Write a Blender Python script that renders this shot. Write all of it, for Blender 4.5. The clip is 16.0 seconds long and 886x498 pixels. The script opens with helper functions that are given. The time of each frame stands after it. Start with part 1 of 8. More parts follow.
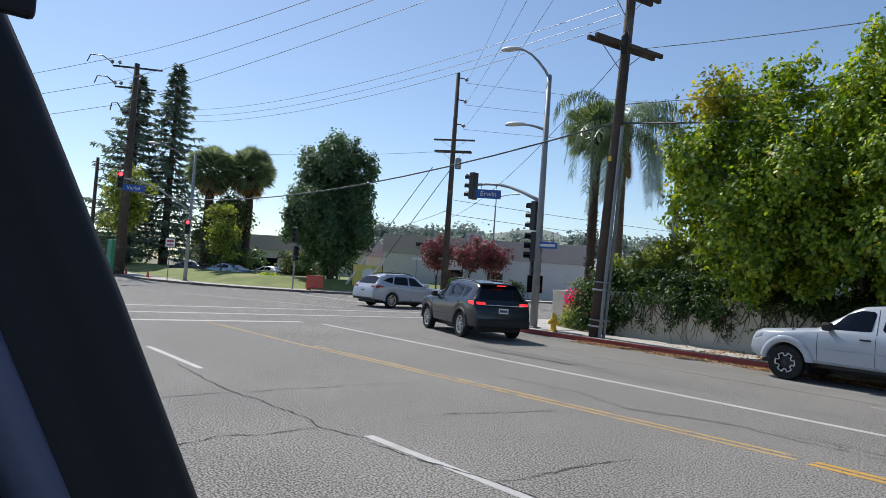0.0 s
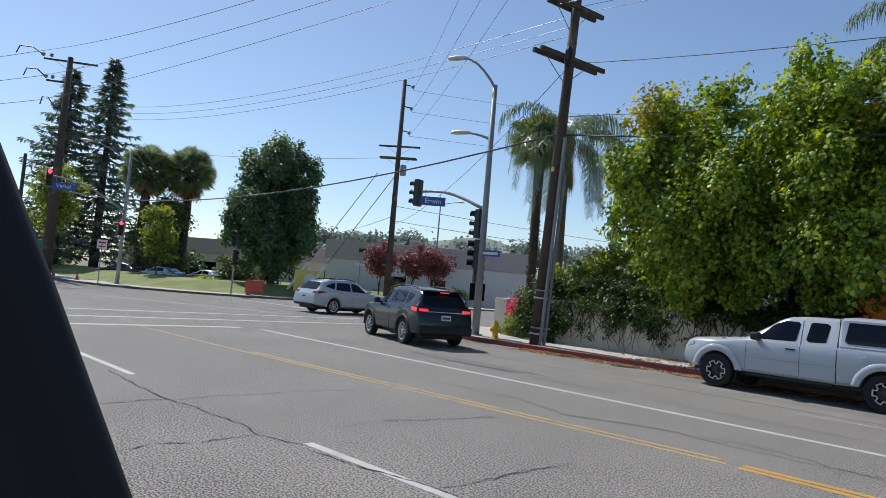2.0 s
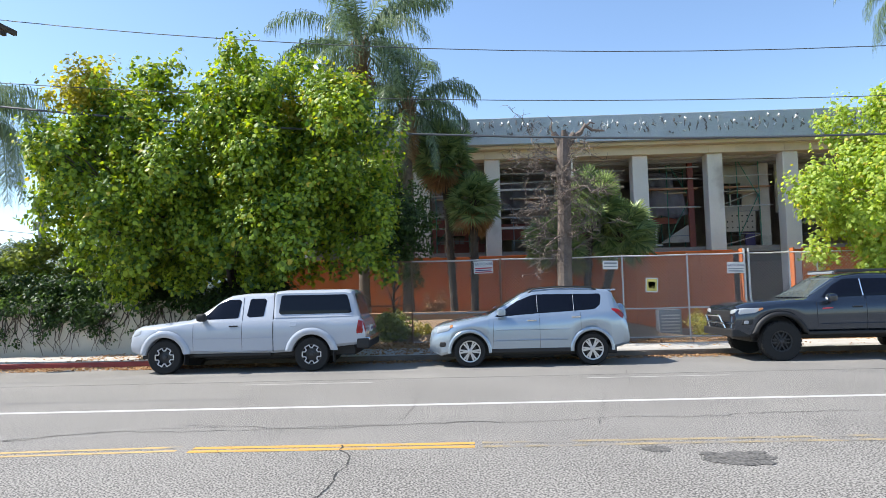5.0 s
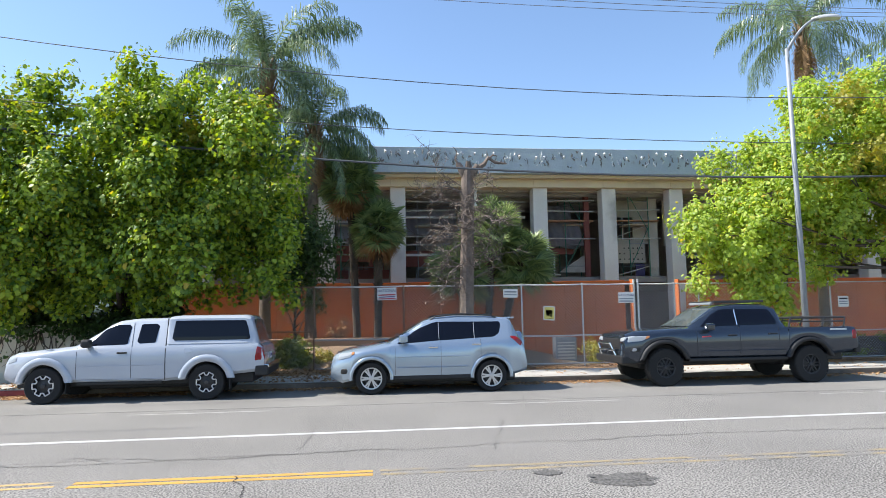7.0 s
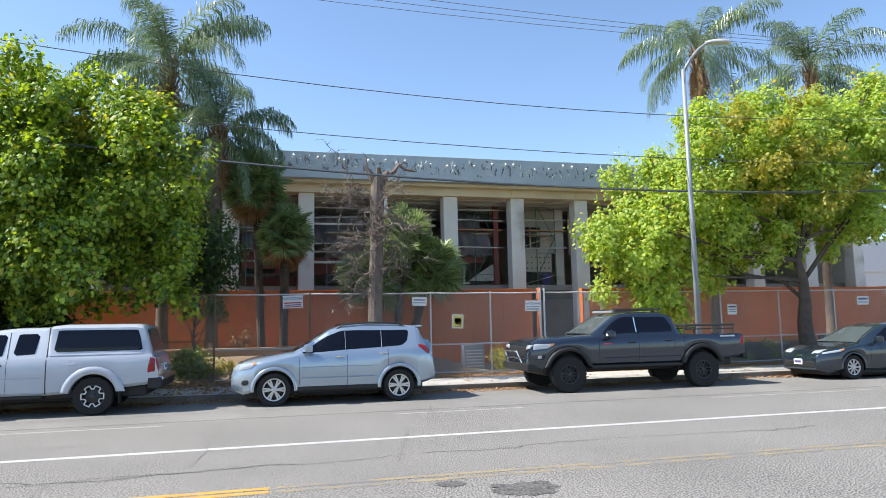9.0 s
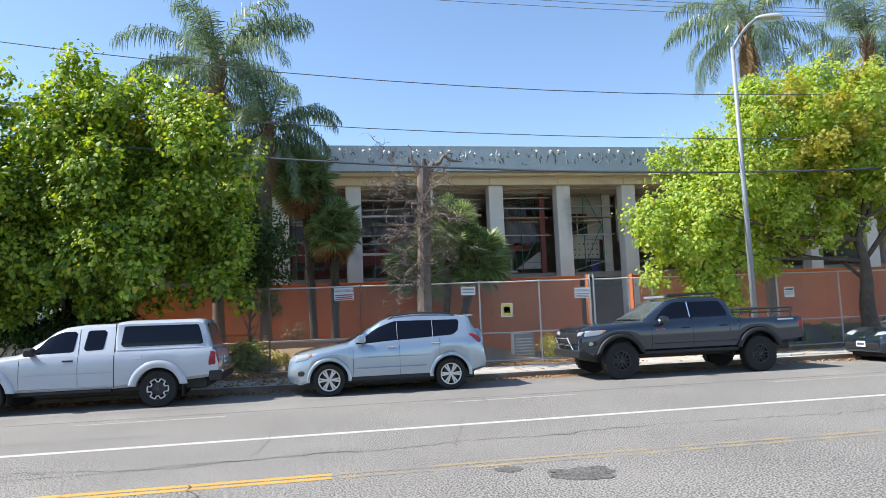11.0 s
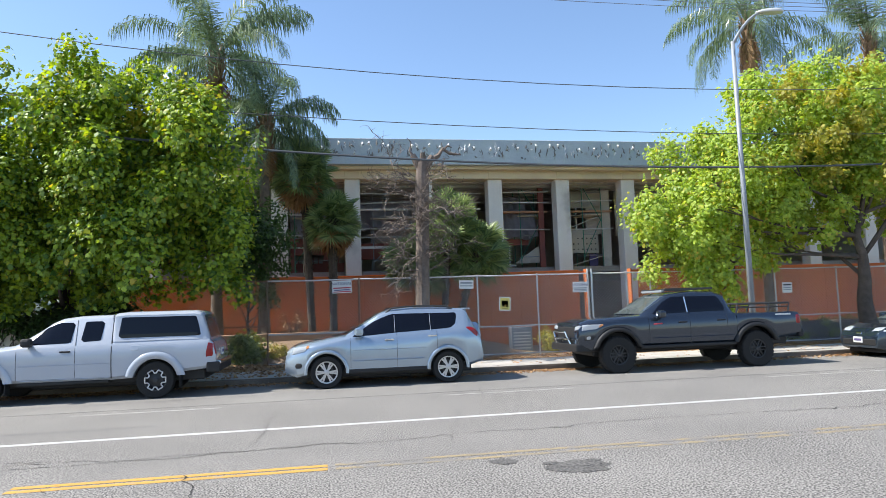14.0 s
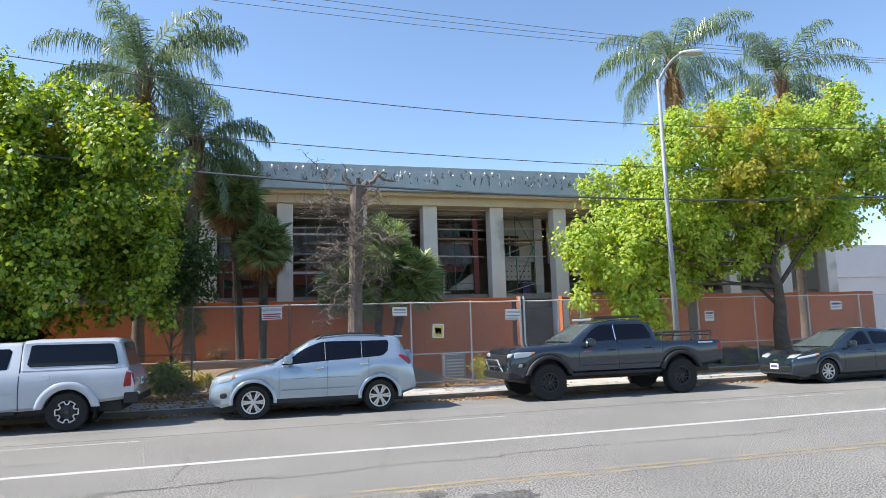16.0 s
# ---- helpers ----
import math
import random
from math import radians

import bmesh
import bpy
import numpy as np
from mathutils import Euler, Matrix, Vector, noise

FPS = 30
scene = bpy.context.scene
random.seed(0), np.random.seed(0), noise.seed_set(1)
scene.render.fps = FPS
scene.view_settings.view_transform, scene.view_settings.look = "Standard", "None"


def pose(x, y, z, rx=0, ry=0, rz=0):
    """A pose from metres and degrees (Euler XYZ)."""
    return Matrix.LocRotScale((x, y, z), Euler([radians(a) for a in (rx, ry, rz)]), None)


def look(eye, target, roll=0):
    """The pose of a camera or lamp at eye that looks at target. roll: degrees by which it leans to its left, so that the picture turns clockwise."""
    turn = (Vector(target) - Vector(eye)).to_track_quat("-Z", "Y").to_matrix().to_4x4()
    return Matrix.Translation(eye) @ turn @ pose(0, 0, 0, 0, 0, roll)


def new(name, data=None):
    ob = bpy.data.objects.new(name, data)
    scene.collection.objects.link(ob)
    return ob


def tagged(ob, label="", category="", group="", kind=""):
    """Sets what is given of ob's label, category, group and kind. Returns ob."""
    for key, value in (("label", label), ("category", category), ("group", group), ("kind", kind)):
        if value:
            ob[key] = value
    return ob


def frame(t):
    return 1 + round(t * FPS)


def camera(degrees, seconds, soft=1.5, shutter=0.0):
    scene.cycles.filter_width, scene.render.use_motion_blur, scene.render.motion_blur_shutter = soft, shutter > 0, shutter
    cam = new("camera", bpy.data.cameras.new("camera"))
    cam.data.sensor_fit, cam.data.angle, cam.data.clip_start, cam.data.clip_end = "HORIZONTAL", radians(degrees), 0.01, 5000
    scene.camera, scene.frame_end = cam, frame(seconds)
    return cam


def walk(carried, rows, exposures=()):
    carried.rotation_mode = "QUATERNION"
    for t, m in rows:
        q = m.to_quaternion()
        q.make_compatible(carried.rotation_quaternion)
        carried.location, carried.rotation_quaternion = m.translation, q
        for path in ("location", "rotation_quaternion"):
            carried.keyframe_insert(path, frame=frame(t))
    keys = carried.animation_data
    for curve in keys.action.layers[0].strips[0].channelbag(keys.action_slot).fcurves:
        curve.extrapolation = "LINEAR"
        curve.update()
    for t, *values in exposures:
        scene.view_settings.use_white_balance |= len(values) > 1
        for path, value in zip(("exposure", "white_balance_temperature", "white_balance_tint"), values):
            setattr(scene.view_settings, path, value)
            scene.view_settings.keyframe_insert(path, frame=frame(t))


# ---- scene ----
cam = camera(66.78, 16.0, soft=0.6)
PATH = [
    (0, pose(-0.004, -0.213, 1.680, 92.42, -4.03, 51.00)),
    (0.5, pose(-0.037, -0.200, 1.678, 92.79, -3.94, 50.08)),
    (1, pose(-0.031, -0.210, 1.675, 92.90, -4.22, 48.58)),
    (1.5, pose(-0.022, -0.210, 1.672, 93.20, -4.52, 47.55)),
    (2, pose(-0.019, -0.214, 1.666, 93.40, -4.78, 46.12)),
    (2.5, pose(-0.009, -0.216, 1.669, 93.36, -4.67, 45.53)),
    (3, pose(0.023, -0.137, 1.678, 93.48, -3.28, 37.93)),
    (3.5, pose(-0.043, 0.015, 1.655, 93.17, 0.42, 19.20)),
    (4, pose(-0.055, 0.051, 1.652, 93.06, 1.32, 10.07)),
    (4.5, pose(-0.061, 0.114, 1.634, 93.33, 1.19, 5.41)),
    (5, pose(-0.069, 0.117, 1.623, 93.79, 1.42, 1.66)),
    (5.2, pose(-0.042, 0.141, 1.614, 93.29, 0.38, -0.30)),
    (7.3, pose(-0.043, -0.045, 1.655, 95.95, 1.10, -6.64)),
    (7.5, pose(-0.035, -0.049, 1.660, 95.81, 1.57, -6.23)),
    (8, pose(0.002, -0.006, 1.667, 96.12, 1.45, -8.45)),
    (8.5, pose(0.003, 0.045, 1.645, 96.82, 2.01, -10.88)),
    (9, pose(0.055, 0.116, 1.656, 96.35, 1.10, -14.00)),
    (9.5, pose(-0.008, 0.131, 1.614, 96.19, 1.53, -13.85)),
    (10, pose(-0.046, 0.098, 1.634, 96.22, 2.17, -11.71)),
    (10.2, pose(-0.057, 0.079, 1.645, 95.90, 1.97, -10.92)),
    (12.3, pose(0.022, 0.041, 1.624, 95.52, 2.35, -9.74)),
    (12.5, pose(0.009, 0.049, 1.616, 95.62, 2.45, -10.08)),
    (13, pose(0.006, 0.051, 1.622, 95.13, 2.23, -10.55)),
    (13.5, pose(-0.007, 0.064, 1.620, 94.88, 2.19, -10.00)),
    (14, pose(-0.003, 0.054, 1.624, 95.10, 1.92, -10.11)),
    (14.5, pose(0.001, 0.053, 1.628, 95.54, 1.92, -10.04)),
    (15, pose(0.010, 0.062, 1.625, 95.90, 1.92, -10.95)),
    (15.5, pose(0.019, 0.082, 1.618, 95.96, 1.72, -12.81)),
    (16, pose(0.054, 0.109, 1.658, 97.11, 1.81, -15.65)),
]
walk(cam, PATH, [(0, -0.08), (2.5, -0.16), (3.5, 0.17), (4.0, 0.55), (4.5, 0.68), (5.0, 0.83), (7.5, 0.83), (16.0, 0.8)])

# ---- light ----
SUN_DIR = Vector((-1.0, 0.09, 0.0)).normalized()
SUN_EL = radians(51)
world = bpy.data.worlds.new("world")
scene.world = world
world.use_nodes = True
wn = world.node_tree.nodes
sky = wn.new("ShaderNodeTexSky")
sky.sky_type = "NISHITA"
sky.sun_disc = False
sky.sun_elevation = SUN_EL
sky.sun_rotation = math.atan2(SUN_DIR.x, SUN_DIR.y)
sky.air_density, sky.dust_density, sky.ozone_density = 1.0, 0.4, 3.4
world.node_tree.links.new(sky.outputs[0], wn["Background"].inputs[0])
wn["Background"].inputs[1].default_value = 0.136
sun = new("sun", bpy.data.lights.new("sun", "SUN"))
sun.data.energy, sun.data.angle, sun.data.color = 4.9, radians(0.55), (1.0, 0.965, 0.91)
to_sun = Vector((SUN_DIR.x * math.cos(SUN_EL), SUN_DIR.y * math.cos(SUN_EL), math.sin(SUN_EL)))
sun.matrix_world = look(to_sun * 60, (0, 0, 0))

# ---- materials ----


def mat(name, a, b=None, rough=0.7, scale=3.0, fine=40.0, bump=0.0, metal=0.0, coat=0.0, mixfine=0.35, spread=0.0, stain=None, stain_scale=0.4, stain_at=0.62, crisp=0.17):
    """A surface that wavers between two colours at two scales, with a fine relief and, if asked, stains."""
    m = bpy.data.materials.new(name)
    m.use_nodes = True
    n, l = m.node_tree.nodes, m.node_tree.links
    p = n["Principled BSDF"]
    b = b or tuple(c * 0.8 for c in a)
    geo = n.new("ShaderNodeNewGeometry")
    n1, n2 = n.new("ShaderNodeTexNoise"), n.new("ShaderNodeTexNoise")
    n1.inputs["Scale"].default_value, n2.inputs["Scale"].default_value = scale, fine
    n1.inputs["Detail"].default_value, n2.inputs["Detail"].default_value = 4, 2
    l.new(geo.outputs["Position"], n1.inputs["Vector"])
    l.new(geo.outputs["Position"], n2.inputs["Vector"])
    mx = n.new("ShaderNodeMix")
    mx.inputs[0].default_value = mixfine
    l.new(n1.outputs[0], mx.inputs[2])
    l.new(n2.outputs[0], mx.inputs[3])
    ramp = n.new("ShaderNodeValToRGB")
    ramp.color_ramp.elements[0].position, ramp.color_ramp.elements[1].position = 0.5 - crisp, 0.5 + crisp
    ramp.color_ramp.elements[0].color, ramp.color_ramp.elements[1].color = (*b, 1), (*a, 1)
    l.new(mx.outputs[0], ramp.inputs[0])
    colour = ramp.outputs[0]
    if spread:
        info = n.new("ShaderNodeObjectInfo")
        hsv = n.new("ShaderNodeHueSaturation")
        rng = n.new("ShaderNodeMapRange")
        rng.inputs[3].default_value, rng.inputs[4].default_value = 1 - spread, 1 + spread
        l.new(info.outputs["Random"], rng.inputs[0])
        l.new(rng.outputs[0], hsv.inputs["Value"])
        l.new(colour, hsv.inputs["Color"])
        colour = hsv.outputs[0]
    if stain:
        n3, r3, m3 = n.new("ShaderNodeTexNoise"), n.new("ShaderNodeValToRGB"), n.new("ShaderNodeMix")
        m3.data_type = "RGBA"
        n3.inputs["Scale"].default_value, n3.inputs["Detail"].default_value = stain_scale, 6
        r3.color_ramp.elements[0].position, r3.color_ramp.elements[1].position = stain_at, stain_at + 0.12
        l.new(geo.outputs["Position"], n3.inputs["Vector"])
        l.new(n3.outputs[0], r3.inputs[0])
        l.new(r3.outputs[0], m3.inputs[0])
        l.new(colour, m3.inputs[6])
        m3.inputs[7].default_value = (*stain, 1)
        colour = m3.outputs[2]
    l.new(colour, p.inputs["Base Color"])
    p.inputs["Roughness"].default_value, p.inputs["Metallic"].default_value = rough, metal
    p.inputs["Coat Weight"].default_value, p.inputs["Coat Roughness"].default_value = coat, 0.03
    if bump:
        bp = n.new("ShaderNodeBump")
        bp.inputs["Strength"].default_value, bp.inputs["Distance"].default_value = bump, 0.02
        l.new(n2.outputs[0], bp.inputs["Height"])
        l.new(bp.outputs[0], p.inputs["Normal"])
    return m


def leaf_mat(name, dark, light, glow=0.45, rough=0.45, odd=None):
    """Leaves: each its own shade, some light passing through."""
    m = bpy.data.materials.new(name)
    m.use_nodes = True
    n, l = m.node_tree.nodes, m.node_tree.links
    p, out = n["Principled BSDF"], n["Material Output"]
    geo, ramp = n.new("ShaderNodeNewGeometry"), n.new("ShaderNodeValToRGB")
    ramp.color_ramp.elements[0].color, ramp.color_ramp.elements[1].color = (*dark, 1), (*light, 1)
    if odd:
        ramp.color_ramp.elements[1].position = 0.93
        e = ramp.color_ramp.elements.new(1.0)
        e.color = (*odd, 1)
    l.new(geo.outputs["Random Per Island"], ramp.inputs[0])
    l.new(ramp.outputs[0], p.inputs["Base Color"])
    p.inputs["Roughness"].default_value = rough
    tr, mx, hs = n.new("ShaderNodeBsdfTranslucent"), n.new("ShaderNodeMixShader"), n.new("ShaderNodeHueSaturation")
    hs.inputs["Hue"].default_value, hs.inputs["Value"].default_value, hs.inputs["Saturation"].default_value = 0.485, 1.9, 1.1
    l.new(ramp.outputs[0], hs.inputs["Color"])
    l.new(hs.outputs[0], tr.inputs[0])
    mx.inputs[0].default_value = glow
    l.new(p.outputs[0], mx.inputs[1])
    l.new(tr.outputs[0], mx.inputs[2])
    l.new(mx.outputs[0], out.inputs[0])
    return m


def glass_mat(name, tint, rough=0.03, clear=0.0, gloss=0.5):
    m = bpy.data.materials.new(name)
    m.use_nodes = True
    p = m.node_tree.nodes["Principled BSDF"]
    p.inputs["Base Color"].default_value = (*tint, 1)
    p.inputs["Roughness"].default_value, p.inputs["Transmission Weight"].default_value = rough, clear
    p.inputs["Specular IOR Level"].default_value = gloss
    return m


def lamp_mat(name, colour, strength):
    m = bpy.data.materials.new(name)
    m.use_nodes = True
    p = m.node_tree.nodes["Principled BSDF"]
    p.inputs["Base Color"].default_value = (*colour, 1)
    p.inputs["Emission Color"].default_value = (*colour, 1)
    p.inputs["Emission Strength"].default_value = strength
    return m


M = {}
M["asphalt"] = mat("asphalt", (0.325, 0.306, 0.277), (0.045, 0.042, 0.038), 0.92, 0.5, 50.0, 0.03, mixfine=0.92, stain=(0.13, 0.125, 0.12), stain_scale=0.22, stain_at=0.66, crisp=0.095)
M["asphalt_new"] = mat("asphalt_new", (0.265, 0.25, 0.225), (0.12, 0.113, 0.103), 0.9, 0.5, 66.0, 0.03, mixfine=0.75, crisp=0.12)
M["crack"] = mat("crack", (0.04, 0.037, 0.034), (0.02, 0.019, 0.018), rough=0.95)
M["pillar_black"] = mat("pillar_black", (0.009, 0.010, 0.017), rough=0.7)
M["pillar_trim"] = mat("pillar_trim", (0.10, 0.12, 0.21), rough=0.5)
M["paint_white"] = mat("paint_white", (0.52, 0.51, 0.49), (0.36, 0.35, 0.33), 0.7, 2.0, 60.0, 0.3, mixfine=0.5, stain=(0.36, 0.34, 0.32), stain_scale=5.0, stain_at=0.58)
M["paint_yellow"] = mat("paint_yellow", (0.60, 0.33, 0.05), (0.40, 0.24, 0.065), 0.7, 2.0, 60.0, 0.3, stain=(0.33, 0.27, 0.2), stain_scale=6.0, stain_at=0.6)
M["paint_ghost"] = mat("paint_ghost", (0.37, 0.28, 0.14), (0.15, 0.138, 0.118), 0.9, 1.2, 66.0, 0.03, mixfine=0.7, stain=(0.19, 0.178, 0.16), stain_scale=2.6, stain_at=0.47, crisp=0.1)
M["paint_faded"] = mat("paint_faded", (0.58, 0.38, 0.12), (0.30, 0.22, 0.12), 0.85, 1.2, 45.0, 0.1, mixfine=0.7, stain=(0.20, 0.185, 0.16), stain_scale=3.0, stain_at=0.54)
M["concrete"] = mat("concrete", (0.50, 0.47, 0.42), (0.38, 0.355, 0.32), 0.85, 1.3, 30.0, 0.2, spread=0.05, stain=(0.25, 0.225, 0.2), stain_scale=0.9, stain_at=0.62)
# Kerb dirt, its tones lowered further to stand in for the shaded face.
M["kerb"] = mat("kerb", (0.21, 0.18, 0.15), (0.10, 0.085, 0.07), 0.9, 2.0, 30.0, 0.3, stain=(0.09, 0.07, 0.055), stain_scale=1.4, stain_at=0.55)
M["kerb_red"] = mat("kerb_red", (0.34, 0.065, 0.055), (0.24, 0.05, 0.045), 0.75, 2.0, 25.0, 0.3, stain=(0.22, 0.16, 0.14), stain_scale=2.5, stain_at=0.62)
M["dirt"] = mat("dirt", (0.30, 0.20, 0.12), (0.16, 0.105, 0.065), 0.95, 0.8, 22.0, 0.6, stain=(0.34, 0.27, 0.17), stain_scale=0.7, stain_at=0.55)
M["ground"] = mat("ground", (0.24, 0.21, 0.15), (0.16, 0.15, 0.10), 0.95, 0.1, 3.0, 0.3)
M["lawn"] = mat("lawn", (0.21, 0.25, 0.07), (0.12, 0.155, 0.04), 0.9, 0.6, 20.0, 0.6, stain=(0.26, 0.25, 0.09), stain_scale=0.35, stain_at=0.55)
M["stucco"] = mat("stucco", (0.66, 0.61, 0.50), (0.56, 0.51, 0.42), 0.9, 0.8, 50.0, 0.3, stain=(0.44, 0.4, 0.33), stain_scale=0.6, stain_at=0.62)
M["column"] = mat("column", (0.80, 0.76, 0.70), (0.70, 0.66, 0.60), 0.85, 0.9, 30.0, 0.15, stain=(0.46, 0.42, 0.37), stain_scale=0.5, stain_at=0.62)
M["beam"] = mat("beam", (0.74, 0.63, 0.45), (0.65, 0.55, 0.40), 0.85, 0.7, 25.0, 0.15, stain=(0.48, 0.41, 0.31), stain_scale=0.4, stain_at=0.6)
M["fascia"] = mat("fascia", (0.47, 0.53, 0.55), (0.38, 0.43, 0.46), 0.55, 1.2, 14.0, 0.5, stain=(0.33, 0.32, 0.30), stain_scale=1.6, stain_at=0.64)
# Dark tone of the streaks that imitate shade below the flakes.
M["flake_shade"] = mat("flake_shade", (0.22, 0.21, 0.2), rough=0.8)
M["patch_light"] = mat("patch_light", (0.80, 0.80, 0.78), (0.7, 0.7, 0.7), 0.3, 4.0)
M["orange"] = mat("orange", (0.56, 0.155, 0.035), (0.41, 0.11, 0.027), 0.8, 0.5, 30.0, 0.2, spread=0.06, stain=(0.38, 0.14, 0.06), stain_scale=0.5, stain_at=0.6)
M["dark_room"] = mat("dark_room", (0.46, 0.41, 0.36), (0.30, 0.265, 0.23), 0.9, 0.8, 15.0)
M["slab"] = mat("slab", (0.36, 0.34, 0.31), (0.27, 0.25, 0.23), 0.9, 1.0, 20.0)
M["plywood"] = mat("plywood", (0.66, 0.56, 0.40), (0.54, 0.45, 0.31), 0.85, 1.0, 20.0, spread=0.08)
M["red_frame"] = mat("red_frame", (0.27, 0.085, 0.06), (0.19, 0.06, 0.05), 0.8, 1.0, 20.0)
M["green_steel"] = mat("green_steel", (0.06, 0.25, 0.17), (0.05, 0.18, 0.13), 0.5, 3.0)
M["galv"] = mat("galv", (0.62, 0.62, 0.60), (0.5, 0.5, 0.49), 0.5, 3.0, 30.0, metal=0.3)
M["galv_dull"] = mat("galv_dull", (0.30, 0.32, 0.34), (0.23, 0.25, 0.27), 0.55, 2.0, 30.0, metal=0.2)
M["rust_post"] = mat("rust_post", (0.24, 0.15, 0.10), (0.17, 0.1, 0.07), 0.8, 4.0)
M["wood_pole"] = mat("wood_pole", (0.105, 0.08, 0.065), (0.055, 0.042, 0.035), 0.9, 1.5, 26.0, 0.6, stain=(0.17, 0.14, 0.12), stain_scale=1.2, stain_at=0.6)
M["bark"] = mat("bark", (0.13, 0.10, 0.078), (0.065, 0.05, 0.04), 0.95, 4.0, 22.0, 0.8)
M["bark_grey"] = mat("bark_grey", (0.23, 0.18, 0.15), (0.10, 0.08, 0.066), 0.95, 3.0, 20.0, 0.8)
M["bark_fan"] = mat("bark_fan", (0.10, 0.075, 0.055), (0.04, 0.03, 0.023), 0.95, 6.0, 20.0, 0.9)
M["palm_boot"] = mat("palm_boot", (0.30, 0.20, 0.12), (0.16, 0.10, 0.065), 0.95, 6.0, 24.0, 0.7)
M["bark_palm"] = mat("bark_palm", (0.19, 0.145, 0.11), (0.10, 0.075, 0.058), 0.95, 5.0, 18.0, 0.9)
M["black_metal"] = mat("black_metal", (0.03, 0.03, 0.032), rough=0.45, scale=5.0)
M["black_plastic"] = mat("black_plastic", (0.014, 0.014, 0.015), rough=0.6, scale=6.0)
M["rubber"] = mat("rubber", (0.014, 0.014, 0.014), (0.01, 0.01, 0.01), 0.85, 6.0, 50.0, 0.3)
M["wire"] = mat("wire", (0.075, 0.085, 0.095), rough=0.6)
M["wire_far"] = mat("wire_far", (0.22, 0.23, 0.25), rough=0.5, metal=0.4)
M["yellow_paint"] = mat("yellow_paint", (0.80, 0.53, 0.04), (0.68, 0.44, 0.04), 0.45, 4.0)
M["sign_white"] = mat("sign_white", (0.78, 0.77, 0.74), (0.7, 0.69, 0.66), 0.6, 3.0)
M["sign_red"] = mat("sign_red", (0.55, 0.05, 0.06), rough=0.6)
M["sign_navy"] = mat("sign_navy", (0.10, 0.08, 0.20), rough=0.6)
M["sign_blue"] = mat("sign_blue", (0.02, 0.10, 0.42), rough=0.4)
M["sign_yellow"] = mat("sign_yellow", (0.80, 0.66, 0.16), rough=0.5)
M["ink"] = mat("ink", (0.03, 0.03, 0.03), rough=0.6)
M["chrome"] = mat("chrome", (0.75, 0.75, 0.75), (0.68, 0.68, 0.68), 0.14, 3.0, metal=1.0)
M["alloy"] = mat("alloy", (0.62, 0.62, 0.63), (0.55, 0.55, 0.56), 0.3, 4.0, metal=0.8)
M["glass_dark"] = glass_mat("glass_dark", (0.004, 0.005, 0.010), gloss=0.3)
M["glass_clear"] = glass_mat("glass_clear", (0.07, 0.085, 0.085))
M["headlamp"] = glass_mat("headlamp", (0.33, 0.35, 0.37), 0.06)
M["amber"] = glass_mat("amber", (0.42, 0.17, 0.06), 0.15)
M["tail_red"] = glass_mat("tail_red", (0.25, 0.010, 0.013), 0.1)
M["tail_lit"] = lamp_mat("tail_lit", (0.9, 0.03, 0.03), 1.4)
M["signal_red"] = lamp_mat("signal_red", (1.0, 0.03, 0.04), 6.0)
M["car_white"] = mat("car_white", (0.42, 0.45, 0.50), (0.39, 0.42, 0.47), 0.2, 1.5, coat=0.8)
M["car_silver"] = mat("car_silver", (0.36, 0.43, 0.50), (0.33, 0.40, 0.47), 0.26, 1.5, metal=0.6, coat=1.0)
M["car_grey"] = mat("car_grey", (0.032, 0.044, 0.064), (0.028, 0.039, 0.057), 0.2, 1.5, metal=0.6, coat=1.0)
M["car_slate"] = mat("car_slate", (0.010, 0.016, 0.028), (0.008, 0.013, 0.024), 0.25, 1.5, metal=0.0, coat=0.3)
M["car_dark"] = mat("car_dark", (0.022, 0.036, 0.052), (0.02, 0.032, 0.046), 0.15, 1.5, metal=0.4, coat=1.0)
M["car_red"] = mat("car_red", (0.5, 0.03, 0.03), (0.45, 0.025, 0.025), 0.3, 1.5, coat=0.8)
M["office_wall"] = mat("office_wall", (0.70, 0.67, 0.65), (0.62, 0.59, 0.57), 0.85, 0.3, 10.0)
M["office_band"] = mat("office_band", (0.47, 0.40, 0.39), (0.41, 0.35, 0.34), 0.85, 0.3, 10.0)
M["pale_wall"] = mat("pale_wall", (0.66, 0.67, 0.68), (0.58, 0.60, 0.62), 0.8, 0.3, 10.0)
# Distance haze is mixed into the hill's grey-green tones.
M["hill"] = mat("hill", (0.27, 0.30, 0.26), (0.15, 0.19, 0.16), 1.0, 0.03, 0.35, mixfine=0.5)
M["leaf_sunny"] = leaf_mat("leaf_sunny", (0.042, 0.108, 0.016), (0.35, 0.46, 0.048), 0.35, 0.5, odd=(0.46, 0.37, 0.05))
M["leaf_light"] = leaf_mat("leaf_light", (0.17, 0.27, 0.04), (0.44, 0.53, 0.10), 0.46, 0.5, odd=(0.52, 0.38, 0.07))
M["leaf_yellow"] = leaf_mat("leaf_yellow", (0.20, 0.22, 0.03), (0.42, 0.38, 0.06), 0.5, 0.5)
M["leaf_dark"] = leaf_mat("leaf_dark", (0.025, 0.06, 0.015), (0.075, 0.14, 0.03), 0.25, 0.4)
# Conifer green, lightened and greyed in the colour to suggest distance haze.
M["leaf_conifer_haze"] = leaf_mat("leaf_conifer_haze", (0.09, 0.125, 0.10), (0.19, 0.24, 0.175), 0.35, 0.6)
M["leaf_ivy"] = leaf_mat("leaf_ivy", (0.018, 0.04, 0.012), (0.07, 0.13, 0.03), 0.3, 0.55)
